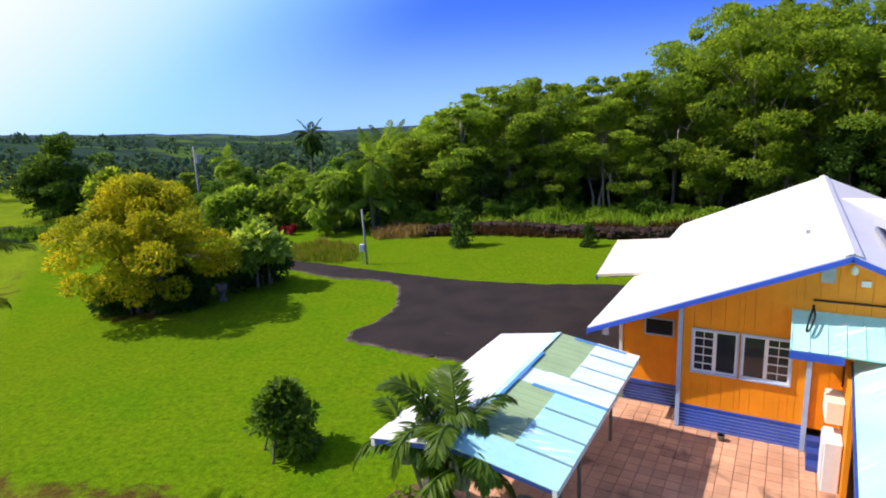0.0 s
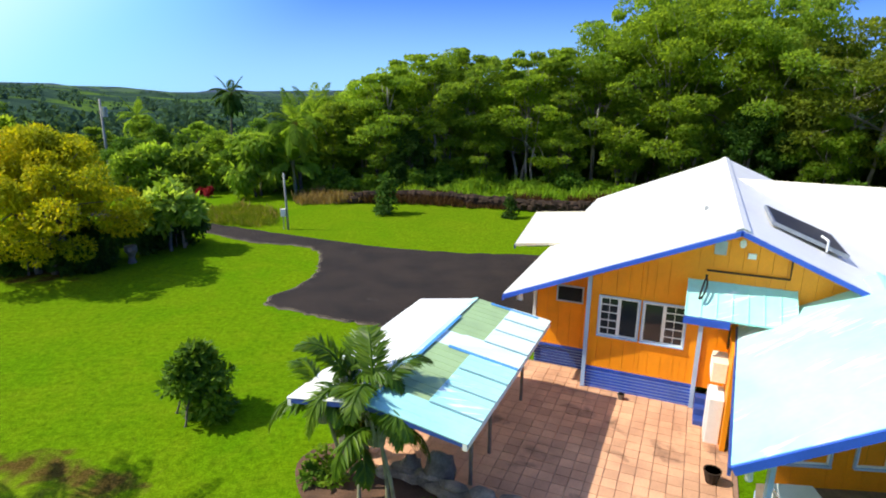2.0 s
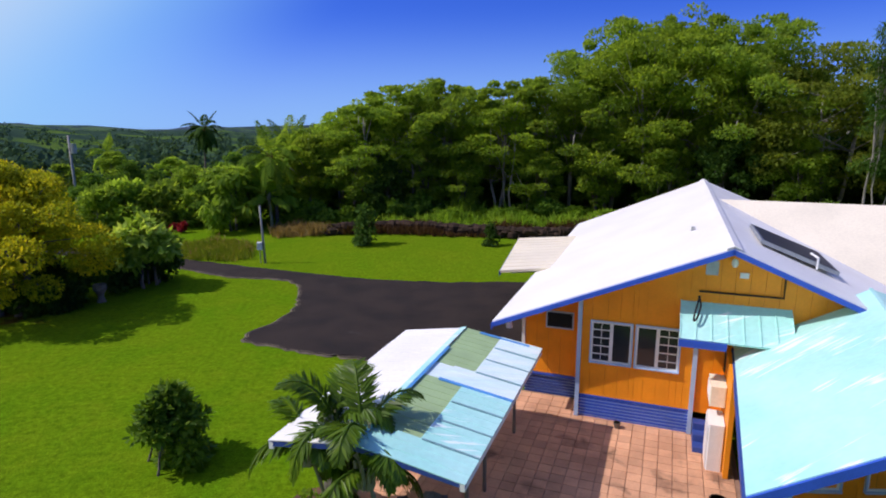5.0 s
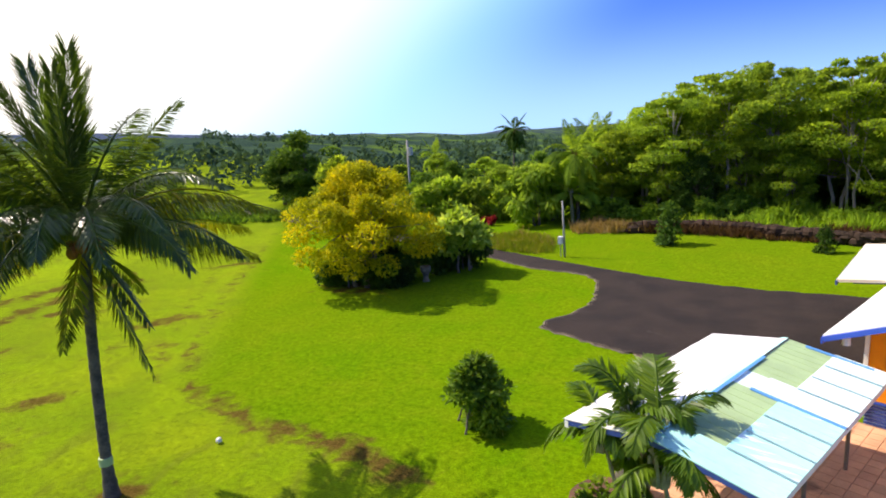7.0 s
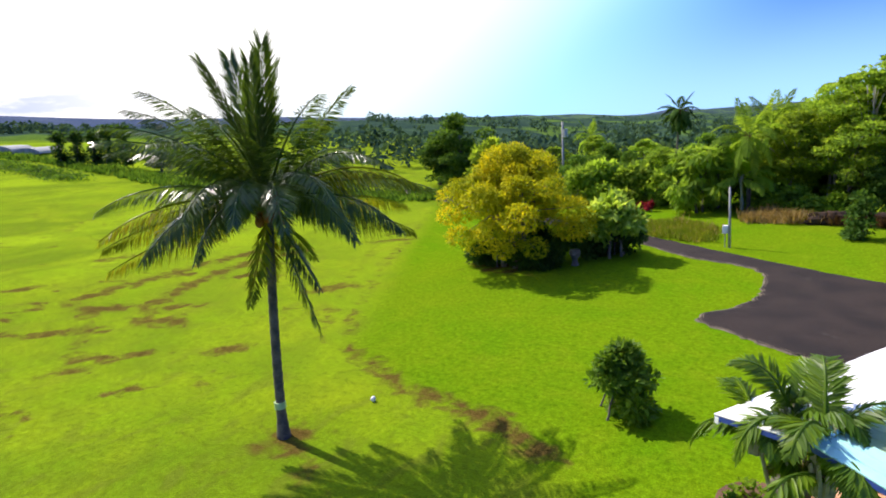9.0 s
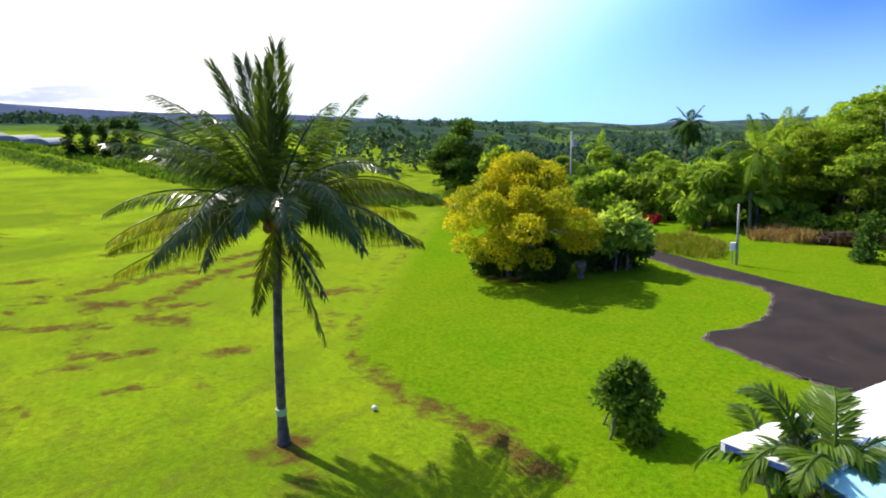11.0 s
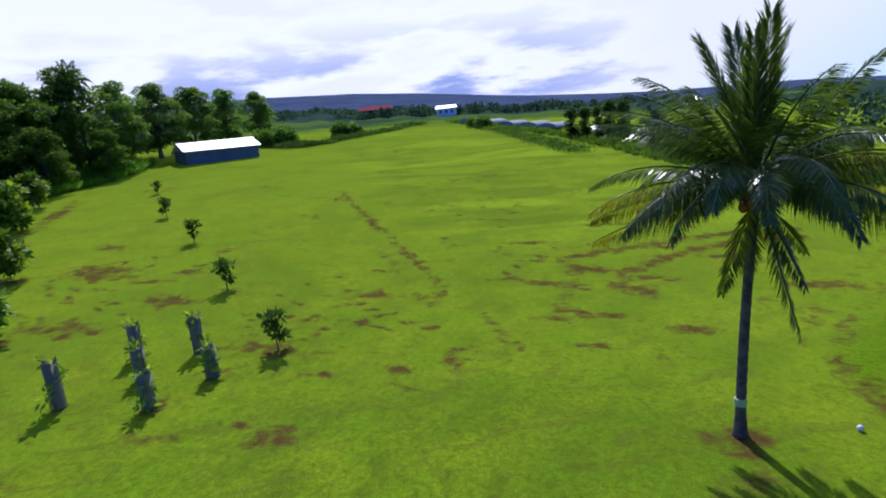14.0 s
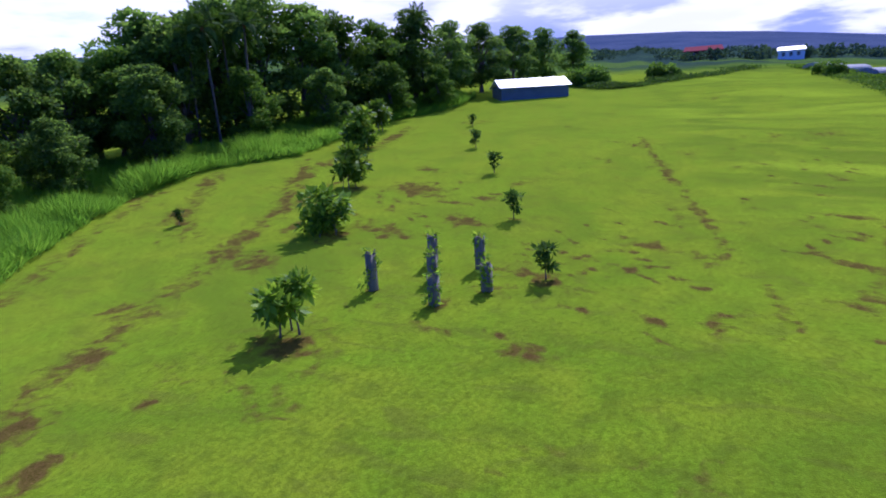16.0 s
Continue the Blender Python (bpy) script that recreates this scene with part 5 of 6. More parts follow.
# the coconut palm on the lawn: fronds fitted to the camera's view by rise, swing, reach, sag
def coconut_palm(x, y, height, trunk_r, lean):
    rng = np.random.default_rng(11)
    t = thing("coconut_palm", Matrix.Identity(4), "coconut palm on the lawn with drooping fronds and a banded trunk", "palm tree")
    pts, rad = [], []
    n = 44
    for k in range(n + 1):
        s = k / n
        pts.append(Vector((lean[0] * s ** 1.6, lean[1] * s ** 1.6, height * s - 0.05)))
        rad.append(trunk_r * (1.5 - 0.5 * min(1, s * 9) if s < 0.12 else 1 - 0.2 * s) * (1.06 if k % 2 else 0.96))
    trunk = part("trunk", Geo().tube(pts, rad, 12), M_PALM, t, smooth=True, fix=False)
    part("band", Geo().tube([(0.012, 0.0, 0.78), (0.014, 0.0, 0.95)], [trunk_r * 1.16, trunk_r * 1.13], 14), M_PANEL_G, trunk, "pale green band round the trunk")
    top = pts[-1]
    # the view's right hand, and the way to the camera
    across, toward = Vector((0.556, 0.831, 0)), Vector((0.831, -0.556, 0))
    spear = [(106, 10, 0.9, 0.5), (97, -12, 0.92, 0.3), (91, 16, 0.86, 0.4), (86, 12, 0.96, 0.25), (81, -6, 0.84, 0.5)]
    high = [(53, 5, 0.88, 0.3), (118, 20, 1.0, 0.95), (127, -10, 1.02, 0.95), (136, 20, 1.04, 0.9), (112, -25, 0.92, 1.0), (124, 32, 0.96, 1.1), (132, 6, 1.0, 1.0), (141, -12, 1.02, 0.95), (44, -25, 1.0, 1.5), (62, 50, 0.9, 1.7), (112, 55, 0.9, 1.8), (86, 60, 0.9, 1.9), (68, -50, 0.95, 1.6), (117, -55, 0.95, 1.6), (72, 25, 0.85, 1.0), (108, 28, 0.85, 1.1), (48, 30, 0.95, 1.5), (130, 45, 0.9, 1.7)]
    level = [(34, 20, 1.04, 1.5), (26, -15, 1.08, 1.4), (18, 10, 1.1, 0.9), (154, 0, 1.02, 1.2), (162, 25, 1.02, 1.0), (36, 55, 0.9, 1.6), (146, 55, 0.9, 1.6), (38, -55, 0.95, 1.5), (142, -55, 0.95, 1.5), (152, -30, 1.0, 1.5), (20, 40, 1.0, 1.3), (158, 42, 0.98, 1.3), (22, -40, 1.0, 1.3)]
    low = [(5, -20, 1.08, 0.6), (178, -10, 1.05, 0.6), (172, -25, 1.0, 0.7), (186, 20, 0.98, 0.4), (0, 25, 0.95, 0.6), (-4, -35, 0.95, 0.5), (184, -40, 0.95, 0.5)]
    dead = [(-62, 30, 0.6, 0.3), (248, 30, 0.62, 0.3), (-74, 20, 0.85, 0.2), (-95, -20, 0.6, 0.2), (-52, -30, 0.55, 0.3)]
    for kind, group in enumerate((spear, high, level, low, dead)):
        for i, (rise, swing, reach, sag) in enumerate(group):
            a, b = radians(rise), radians(swing)
            d = (across * math.cos(a) + Vector((0, 0, 1)) * math.sin(a)) * math.cos(b) + toward * math.sin(b)
            el, az = math.asin(max(-1, min(1, d.z))), math.atan2(d.y, d.x)
            mat = L_PALM_Y if (kind == 3 and i % 3 != 2) or (kind == 2 and i % 4 == 0) or (kind == 4 and i % 2) else L_PALM
            me = frond(rng, (3.35 if kind == 0 else 3.55) * reach, el, az, sag, 0.76 * (1.0 if kind == 0 else 0.85 if kind == 4 else 1) * rng.uniform(0.85, 1.1), mat, 140, (0.04, 0.06, 0.1, 0.14, 0.45)[kind], 0.03, (0.15, 0.6, 1.0, 1.5, 0.9)[kind], tight=0.6 if kind == 0 else 0.0)
            ob = new("frond", me)
            ob.parent = t
            ob.location = top + Vector((d.x, d.y, 0)) * trunk_r * 0.6 + Vector((0, 0, 0.3 - 0.11 * kind))
    husk = Geo()
    for i in range(12):
        a = i * 0.7
        husk.tube([top + Vector((math.cos(a) * 0.1, math.sin(a) * 0.1, -0.3)), top + Vector((math.cos(a) * 0.22, math.sin(a) * 0.22, 0.2 + 0.1 * (i % 3)))], [0.075, 0.02], 6)
    part("husk", husk, M_HUSK, t, "orange-brown fibrous leaf bases")
    for i in range(7):
        a = i * 0.9
        part("coconut", Geo().blob(top + Vector((math.cos(a) * 0.26, math.sin(a) * 0.26, -0.22 - 0.12 * (i % 2))), (0.11, 0.11, 0.14), 0.05, i), M_HUSK, t, smooth=True)
    t.matrix_world = pose(x, y, 0)
    return t


coconut_palm(-11.5, 7.7, 5.75, 0.12, (0.16, 0.3))

# the yellow flowering tree with the white bush at its side
yellow = make_tree("tree", "wide spreading tree with yellow and orange blossom", 21, 6.1, 4.45, 0.7, 0.15, 46000, L_YELLOW, M_BARK, "round", 0.3, 86, 6, 0.35, 0.55, squash=0.7, lump=0.5)
yellow.matrix_world = pose(-14.9, 24.7, 0, 0, 0, 20)
green_in = make_tree("tree", "dense green tree behind the yellow one", 22, 6.4, 1.7, 1.2, 0.26, 4500, L_TREE, M_BARK, "round", 0.15, 18)
green_in.matrix_world = pose(-18.2, 28.0, 0)
white_bush = make_tree("bush", "bush with large pale yellow-green leaves beside the yellow tree", 23, 3.1, 1.4, 1.0, 0.42, 2000, L_WHITE, M_BARK, "round", 0.12, 20, 3, category="bush")
white_bush.matrix_world = pose(-11.1, 27.8, 0)
under = make_tree("bush", "low dark bush under the yellow tree, some added as dark fill", 24, 1.7, 1.6, 0.1, 0.24, 3200, L_DARK, M_BARK, "round", 0.08, 16, 3, category="bush")
# The last four are added as dark fill for the crown's shaded underside.
for x, y, s, turn in ((-12.4, 27.4, 1.05, 0), (-11.2, 28.6, 1.0, 80), (-13.4, 25.8, 0.85, 160), (-16.7, 24.3, 0.6, 50), (-15.6, 24.2, 0.95, 100), (-14.5, 25.3, 1.1, 200), (-13.7, 24.3, 0.8, 300), (-16.2, 25.6, 0.9, 20)):
    put(under, x, y, s, turn)
drop(under)
planter = thing("urn", pose(-12.2, 25.6, 0), "weathered stone urn by the yellow tree", "urn")
part("foot", Geo().tube([(0, 0, 0), (0, 0, 0.25), (0, 0, 0.35)], [0.2, 0.12, 0.14], 10), M_STONE, planter)
part("bowl", Geo().tube([(0, 0, 0.35), (0, 0, 0.6), (0, 0, 0.8)], [0.14, 0.28, 0.26], 10), M_STONE, planter)

# the round shrub on the lawn
shrub = make_tree("shrub", "round dark green shrub alone on the lawn", 31, 1.9, 0.84, -0.12, 0.19, 4200, L_BREAD, M_BARK, "round", 0.06, 34, 5, 0.1, 0.45, category="shrub")
shrub.matrix_world = pose(-5.0, 12.95, 0)

# feather palms in a clump at the near end of the carport
for i, (x, y, h, lx, ly, n_f, reach) in enumerate(((-1.25, 10.3, 1.5, -0.35, 0.1, 6, 1.45), (-0.75, 10.05, 2.0, -0.15, 0.25, 7, 1.5), (-0.35, 9.65, 2.0, 0.1, 0.2, 6, 1.5), (-0.2, 9.35, 1.55, 0.35, -0.1, 5, 1.35), (-0.9, 9.7, 1.1, -0.2, -0.15, 4, 1.15))):
    p = make_palm("areca_palm", "slender feather palm in a clump by the carport", 40 + i, h * 1.1, n_f, reach, 0.04, (lx, ly), L_ARECA, 0.44, 70, (80, 26), 3.3, 0.058, bark=M_CANE, top_up=0, hang=0.45)
    p.matrix_world = pose(x, y, 0, 0, 0, i * 57)
    tagged(p, group="palms in the clump")

# woods behind the driveway
oak = [make_tree("tree", "tall spreading tree with layered light green crown", 50 + i, 13.5, 5.4, 3.4, 0.23, 22000, (L_TREE, L_TREE_D, L_TREE, L_OLIVE)[i], M_BARK_PALE, "umbrella", 0.2, 70, 2, 0.15) for i in range(4)]
bushy = [make_tree("tree", "dense leafy tree with rounded crown", 60 + i, 9.0, 3.7, 1.6, 0.25, 15000, L_TREE, M_BARK_PALE, "round", 0.2, 80, lump=0.58, squash=0.5) for i in range(3)]
midgreen = [make_tree("tree", "leafy tree in the shade before the woods", 66 + i, 9.0, 3.4, 1.2, 0.25, 11000, L_TREE_D, M_BARK, "round", 0.16, 60, 2, lump=0.6, squash=0.5) for i in range(2)]
dark = [make_tree("tree", "dark dense tree at the edge of the woods", 70 + i, 10.0, 3.8, 0.6, 0.34, 10500, L_DARK if i else L_SHRUB, M_BARK, "round", 0.25, 54, lump=0.7, squash=0.6) for i in range(2)]
iron = make_tree("tree", "tall thin ironwood tree with wispy foliage", 80, 17, 1.25, 6.0, 0.34, 5200, L_DARK, M_BARK_PALE, "tall", 0.11, 40, stems=3, droop=0.7, wide=0.22)
rw = random.Random(12)
# bearing, distance, height, kind
WOODS = [(7.4, 47, 6.8, 1), (4.6, 49, 8.2, 0), (1.6, 47, 9.2, 0), (-1.6, 50, 10.2, 0), (-4.6, 47, 10.4, 0), (-7.4, 50, 10.6, 0), (-10.4, 47, 10.2, 0), (-13.6, 50, 10.6, 0), (-17.0, 48, 12.6, 0),
         (-20.6, 50, 14.8, 0), (-24.0, 47, 15.4, 0), (-27.6, 50, 16.0, 0), (-31.0, 48, 14.8, 0), (-34.6, 50, 15.0, 0), (-38.2, 47, 12.6, 0), (-42.5, 49, 9.6, 2), (-46.5, 48, 10.5, 0), (-51, 46, 11, 2), (-56, 44, 12, 0), (-61, 44, 12, 2),
         (9.0, 58, 6.6, 1), (5.6, 60, 7.6, 2), (0.4, 62, 8.6, 2), (-5.0, 63, 9.0, 2), (-10.8, 62, 9.4, 2), (-16.5, 62, 10, 2), (-20.0, 63, 12, 2), (-25.5, 62, 13, 2), (-31, 61, 12, 2), (-36, 60, 11, 2), (-45, 58, 9, 2), (-64, 46, 12, 2)]
for az, d, h, kind in WOODS:
    x, y, z = polar(az, d)
    base = (oak, bushy, dark)[kind]
    pr = rw.choice(base[:3]) if az > -32 else base[-1]
    h *= rw.uniform(0.95, 1.06)
    s = h / (13.5, 9.0, 10.0)[kind]
    put(pr, x, y, (s + 1) / 2 * rw.uniform(0.95, 1.08), rw.uniform(0, 360), s)
# slender trees whose small crowns rise out of the others
slender = make_tree("tree", "slender tree with a small high crown above the woods", 85, 11.0, 1.9, 6.6, 0.23, 4200, L_TREE_D, M_BARK_PALE, "umbrella", 0.1, 20, 2, 0.15)
for az, d, h in ((4.4, 51, 9.2), (2.6, 46, 9.6), (-0.4, 52, 11.0), (-2.4, 46, 10.6), (-3.6, 53, 11.6), (-6.2, 47, 11.2), (-8.6, 53, 11.4), (-11.4, 46, 11.0), (-13.0, 52, 11.6), (-15.4, 47, 11.4), (-18.4, 53, 14.6), (-22.4, 52, 16.2), (-26.2, 53, 16.6), (-29.6, 52, 16.0), (-33.0, 53, 16.2)):
    x, y, z = polar(az, d)
    put(slender, x, y, rw.uniform(0.85, 1.2), rw.uniform(0, 360), h / 11.0)
# lower trees standing before the tall ones
for az, d, h, kind in ((3.2, 45, 5.6, 1), (0.2, 44.5, 4.6, 2), (-3.4, 45.5, 6.2, 1), (-7.0, 45, 5.0, 1), (-14.6, 45, 5.4, 1), (-19.6, 45.6, 7.2, 1), (-25.4, 45, 6.6, 1), (-30.2, 45, 7.0, 2), (-36, 45, 6.4, 1), (-44.4, 44.6, 6.2, 2)):
    x, y, z = polar(az, d)
    s = h / (1, 9.0, 10.0)[kind]
    put(rw.choice((bushy, midgreen, dark)[kind]), x, y, s * 1.1, rw.uniform(0, 360), s)
for az, d, h in ((-40.6, 41, 12.6), (-41.9, 42, 11.8), (-45.3, 40, 12.8)):
    x, y, z = polar(az, d)
    put(iron, x, y, h / 17, rw.uniform(0, 360), h / 17)
under_a = make_tree("bush", "bright green leafy bush at the foot of the woods", 90, 1.5, 1.6, 0.05, 0.24, 2600, L_LIME, M_BARK, "round", 0.05, 18, 3, category="bush")
under_b = make_tree("bush", "dark bush at the foot of the woods", 91, 2.8, 2.1, 0.1, 0.34, 2600, L_SHRUB, M_BARK, "round", 0.07, 18, 3, category="bush")
for i in range(46):
    x, y, z = polar(8.5 - i * 1.45, rw.uniform(42.6, 44.5))
    put(under_a if rw.random() < 0.72 else under_b, x, y, rw.uniform(0.6, 1.0), rw.uniform(0, 360), rw.uniform(0.45, 0.85))
    x, y, z = polar(8.5 - i * 1.45, rw.uniform(52, 58))
    put(under_b, x, y, rw.uniform(1.2, 1.9), rw.uniform(0, 360))

# woods on the hill side, dark against the light
hill_tree = [make_tree("tree", "tall dark tree in the woods by the field", 100 + i, 14, 4.4, 0.8, 0.40, 12000, (L_HILL, L_HILL, L_SHRUB)[i], M_BARK, "round", 0.28, 52, lump=0.75) for i in range(3)]
HILL = [(160, 40, 11), (155, 44, 12.5), (151, 46, 13.6), (147, 49, 14.8), (143.5, 52, 15.2), (140, 54, 15.4), (131, 60, 16.2), (127.5, 62, 16.5), (124, 64, 16), (120.5, 66, 15.2), (117, 70, 14.5), (113.6, 74, 15.6), (110.4, 78, 14.2), (107.4, 82, 14), (104.4, 86, 13.6),
        (101.6, 92, 13.4), (99, 100, 13), (134, 64, 15), (165, 42, 11), (145, 44, 9), (137.5, 49, 10), (150, 40, 8.5), (156, 38, 8), (129, 54, 9.5), (122, 58, 9), (116, 64, 9.5), (111.5, 70, 9), (137, 58, 15), (134.5, 55, 13.5), (141.5, 56, 14)]
for az, d, h in HILL:
    d = d * 1.1
    x, y, z = polar(az, d)
    h = (h - z * 0.55) * (0.62 if az > 147 else 0.76 if az > 139 else 1.06)
    put(rw.choice(hill_tree), x, y, h / 14 * 1.35, rw.uniform(0, 360), h / 14)
tall_palm = make_palm("palm_tree", "tall dark palm rising out of the woods", 120, 13.5, 22, 3.5, 0.16, (0.4, 0.2), L_DARK, 0.85, 40, (80, -35), 2.3, 0.13)
for az, d, s in ((133.6, 59, 0.74), (131.9, 58, 0.80), (128.9, 59, 0.81), (130.4, 61, 0.76), (112.8, 80, 0.79)):
    x, y, z = polar(az, d)
    put(tall_palm, x, y, s, rw.uniform(0, 360))

# trees beyond the driveway and the field
for az, d, h, kind in ((10.5, 52, 5.0, 2), (12.6, 47, 5.6, 2), (15.4, 46, 5.2, 2), (17.6, 52, 5.4, 1), (20.2, 52, 5.0, 2), (22.5, 55, 5.6, 2), (25.0, 50, 5.0, 2), (27.0, 56, 5.5, 1), (30.5, 55, 4.8, 2), (19.0, 62, 5.6, 1), (14.0, 60, 6.0, 2), (23.5, 66, 6.2, 1),
                     (36.0, 62, 10.2, 2), (38.2, 64, 7.0, 2), (33.0, 75, 5.0, 1), (50.5, 58, 4.6, 2), (53, 60, 5.2, 2), (56, 63, 4.6, 1), (47.5, 64, 3.8, 1), (8.0, 64, 7.0, 2), (60, 66, 5, 2), (63, 72, 5, 2)):
    x, y, z = polar(az, d)
    s = h / (1, 9.0, 10.0)[kind]
    put(rw.choice((bushy, midgreen, dark)[kind]), x, y, s * 1.0, rw.uniform(0, 360), s * 0.78)
mid_palm = make_palm("palm_tree", "coconut palm beyond the driveway", 130, 5.2, 22, 2.9, 0.15, (0.4, 0.2), L_TREE_D, 0.75, 40, (75, -35), 2.2, 0.09)
for az, d, s in ((10.5, 44, 0.95), (9.2, 50, 1.0), (6.8, 55, 0.95)):
    x, y, z = polar(az, d)
    put(mid_palm, x, y, s, rw.uniform(0, 360))
sky_palm = make_palm("palm_tree", "tall dark palm with a dense crown against the sky", 131, 6.4, 30, 2.6, 0.13, (0.3, 0.1), L_DARK, 0.7, 44, (62, -62), 2.2, 0.12)
x, y, z = polar(16.4, 74)
sky_palm.matrix_world = pose(x, y, z, 0, 0, 30)
x, y, z = polar(24.0, 70)
put(mid_palm, x, y, 0.8, 70)
banana = make_palm("banana_plant", "clump of broad pale green banana leaves", 140, 2.6, 12, 2.4, 0.14, (0.2, 0), L_LIME, 0.75, 20, (85, 10), 1.5, 0.3, bark=M_CANE)
for az, d, s in ((11.0, 43.5, 0.9), (10.4, 45, 0.95)):
    x, y, z = polar(az, d)
    put(banana, x, y, s, rw.uniform(0, 360))
pale = make_tree("tree", "tree with large pale drooping leaves beyond the driveway", 145, 5.4, 2.6, 0.6, 0.75, 1900, L_TREE_D, M_BARK, "round", 0.15, 30, 2, 1.2, 0.28, lump=0.7)
for az, d, s in ((14.4, 43.5, 0.9), (12.9, 45.5, 0.8)):
    x, y, z = polar(az, d)
    put(pale, x, y, s, rw.uniform(0, 360))
drop(pale)
redbush = make_tree("bush", "red-leaved bush beyond the driveway", 150, 0.8, 0.45, 0.05, 0.2, 700, L_RED, M_BARK, "round", 0.04, 8, 3, category="bush")
for az, d, s in ((18.6, 44, 0.85), (19.4, 44.6, 0.7)):
    x, y, z = polar(az, d)
    put(redbush, x, y, s, rw.uniform(0, 360))
drop(redbush)
hedge = make_tree("bush", "leafy green hedge bush beyond the driveway", 152, 2.4, 1.9, 0.1, 0.3, 2600, L_TREE_D, M_BARK, "round", 0.07, 18, 3, category="bush")
for az, d, s in ((20.2, 47, 1.25), (22.6, 47.5, 1.35), (25.0, 47, 1.2), (9.6, 45, 0.8), (29, 50, 1.1), (17.6, 47.5, 1.0)):
    x, y, z = polar(az, d)
    put(hedge, x, y, s, rw.uniform(0, 360))
drop(hedge)
cone = make_tree("shrub", "small clipped conical shrub on the far lawn", 151, 2.0, 0.7, 0.1, 0.2, 1500, L_DARK, M_BARK, "tall", 0.06, 16, category="shrub")
put(cone, -1.4, 36.2, 1.15, 0)
put(cone, 6.0, 35.0, 0.7, 40)
drop(cone)

field_bush = make_tree("bush", "rounded dark bush in the hedge beyond the field", 155, 2.2, 1.7, 0.05, 0.32, 2200, L_SHRUB, M_BARK, "round", 0.07, 18, 3, category="bush")
# planted fruit trees in rows on the field
bread = [make_tree("fruit_tree", "young broad-leaved fruit tree on the field", 160 + i, 2.5, 1.4, 0.3, 0.46, 900, L_BREAD, M_BARK, "round", 0.06, 15, 4, 0.1, 0.5, category="fruit tree") for i in range(2)]
bread.append(make_tree("fruit_tree", "young fruit tree with large glossy bright green leaves on the field", 163, 2.2, 1.1, 0.45, 0.46, 480, L_LARGE, M_BARK, "round", 0.07, 12, 3, 0.15, 0.48, category="fruit tree"))
for x, y, s, sz, k in ((-14.4, -11.4, 0.95, 0.95, 2), (-25.0, -16.4, 1.1, 0.95, 0), (-33.6, -19.9, 0.95, 1.1, 1), (-46.5, -25.6, 1.35, 1.35, 0), (-55, -28.6, 1.2, 1.2, 1)):
    tagged(put(bread[k], x, y, s, x * 13, sz), group="fruit trees in the long row")
small = make_tree("fruit_tree", "small fruit tree on a thin stem on the field", 165, 1.65, 0.5, 0.45, 0.3, 230, L_DARK, M_BARK, "round", 0.03, 9, 1, 0.15, 0.42, category="fruit tree")
for x, y, s in ((-21.3, -4.05, 1.0), (-29.2, -7.4, 1.0), (-38.6, -11.2, 0.95), (-46.5, -15.1, 0.95), (-57.5, -19.0, 0.75), (-24.7, -26.2, 0.6)):
    tagged(put(small, x, y, s, x * 7), group="small fruit trees")
for p in (small, *bread, *oak, *bushy, *dark, *midgreen, slender, iron, under_a, under_b, *hill_tree, tall_palm, mid_palm, banana):
    drop(p)


# ---- tall grass, hedges and far woods: too many to count ----
def grass_field(name, label, rng, P, height, mat, per=7, width=0.09):
    """Blades in tufts at the places P (n x 2)."""
    n = len(P)
    spread = min(0.16, height * 0.8)
    z = heights(P[:, 0], P[:, 1])
    base = np.repeat(np.column_stack([P, z]), per, 0) + np.column_stack([rng.normal(size=(n * per, 2)) * spread, np.zeros(n * per)])
    D = np.column_stack([rng.normal(size=(n * per, 2)) * (0.75 if height > 1 else 0.42), np.ones(n * per)])
    N = rng.normal(size=(n * per, 3))
    L = height * rng.uniform(0.55, 1.2, n * per)
    if height > 0.4:
        lumps = np.array([noise.noise(Vector((x * 0.3, y * 0.3, 3))) * 1.3 + 0.5 * noise.noise(Vector((x * 0.9, y * 0.9, 7))) for x, y in P])
        L *= np.repeat(np.clip(1.0 + 0.9 * lumps, 0.35, 1.9), per)
    ob = new(name, quads_mesh(name, leaf_data(base, D, N, L, np.full(n * per, width) * rng.uniform(0.7, 1.5, n * per), 0.1), mat))
    return tagged(ob, label, "grass", "", "stuff")


rng = np.random.default_rng(77)


def inside(P, poly):
    x, y = P[:, 0], P[:, 1]
    c = np.zeros(len(P), bool)
    for (x0, y0), (x1, y1) in zip(poly, poly[1:] + poly[:1]):
        c ^= ((y0 > y) != (y1 > y)) & (x < (x1 - x0) * (y - y0) / (y1 - y0 + 1e-12) + x0)
    return c


def scatter(poly, density):
    a = np.array(poly)
    lo, hi = a.min(0), a.max(0)
    P = rng.uniform(lo, hi, (int(np.prod(hi - lo) * density), 2))
    return P[inside(P, list(poly))]


west = [(-9, -25), (-15, -28), (-20.8, -31.4), (-28, -34.2), (-36, -34.8), (-42.6, -29.8), (-53, -30.5), (-64, -30.2), (-73, -26.5), (-80, -26), (-86, -34), (-70, -42), (-50, -44), (-40, -46), (-24, -44), (-6, -36)]
grass_field("tall_grass", "tall green cane grass along the edge of the field", rng, scatter(west, 15), 1.15, L_GRASS, 22, 0.042)
north = [polar(a, d)[:2] for a, d in ((6, 41.2), (0, 41), (-5, 40.4), (-11, 40.2), (-18, 41), (-30, 42), (-42, 42), (-42, 47), (-20, 46), (0, 46.5), (8, 45))]
grass_field("tall_grass", "green tall grass in front of the woods", rng, scatter(north, 6), 0.85, L_LIME, 8, 0.1)
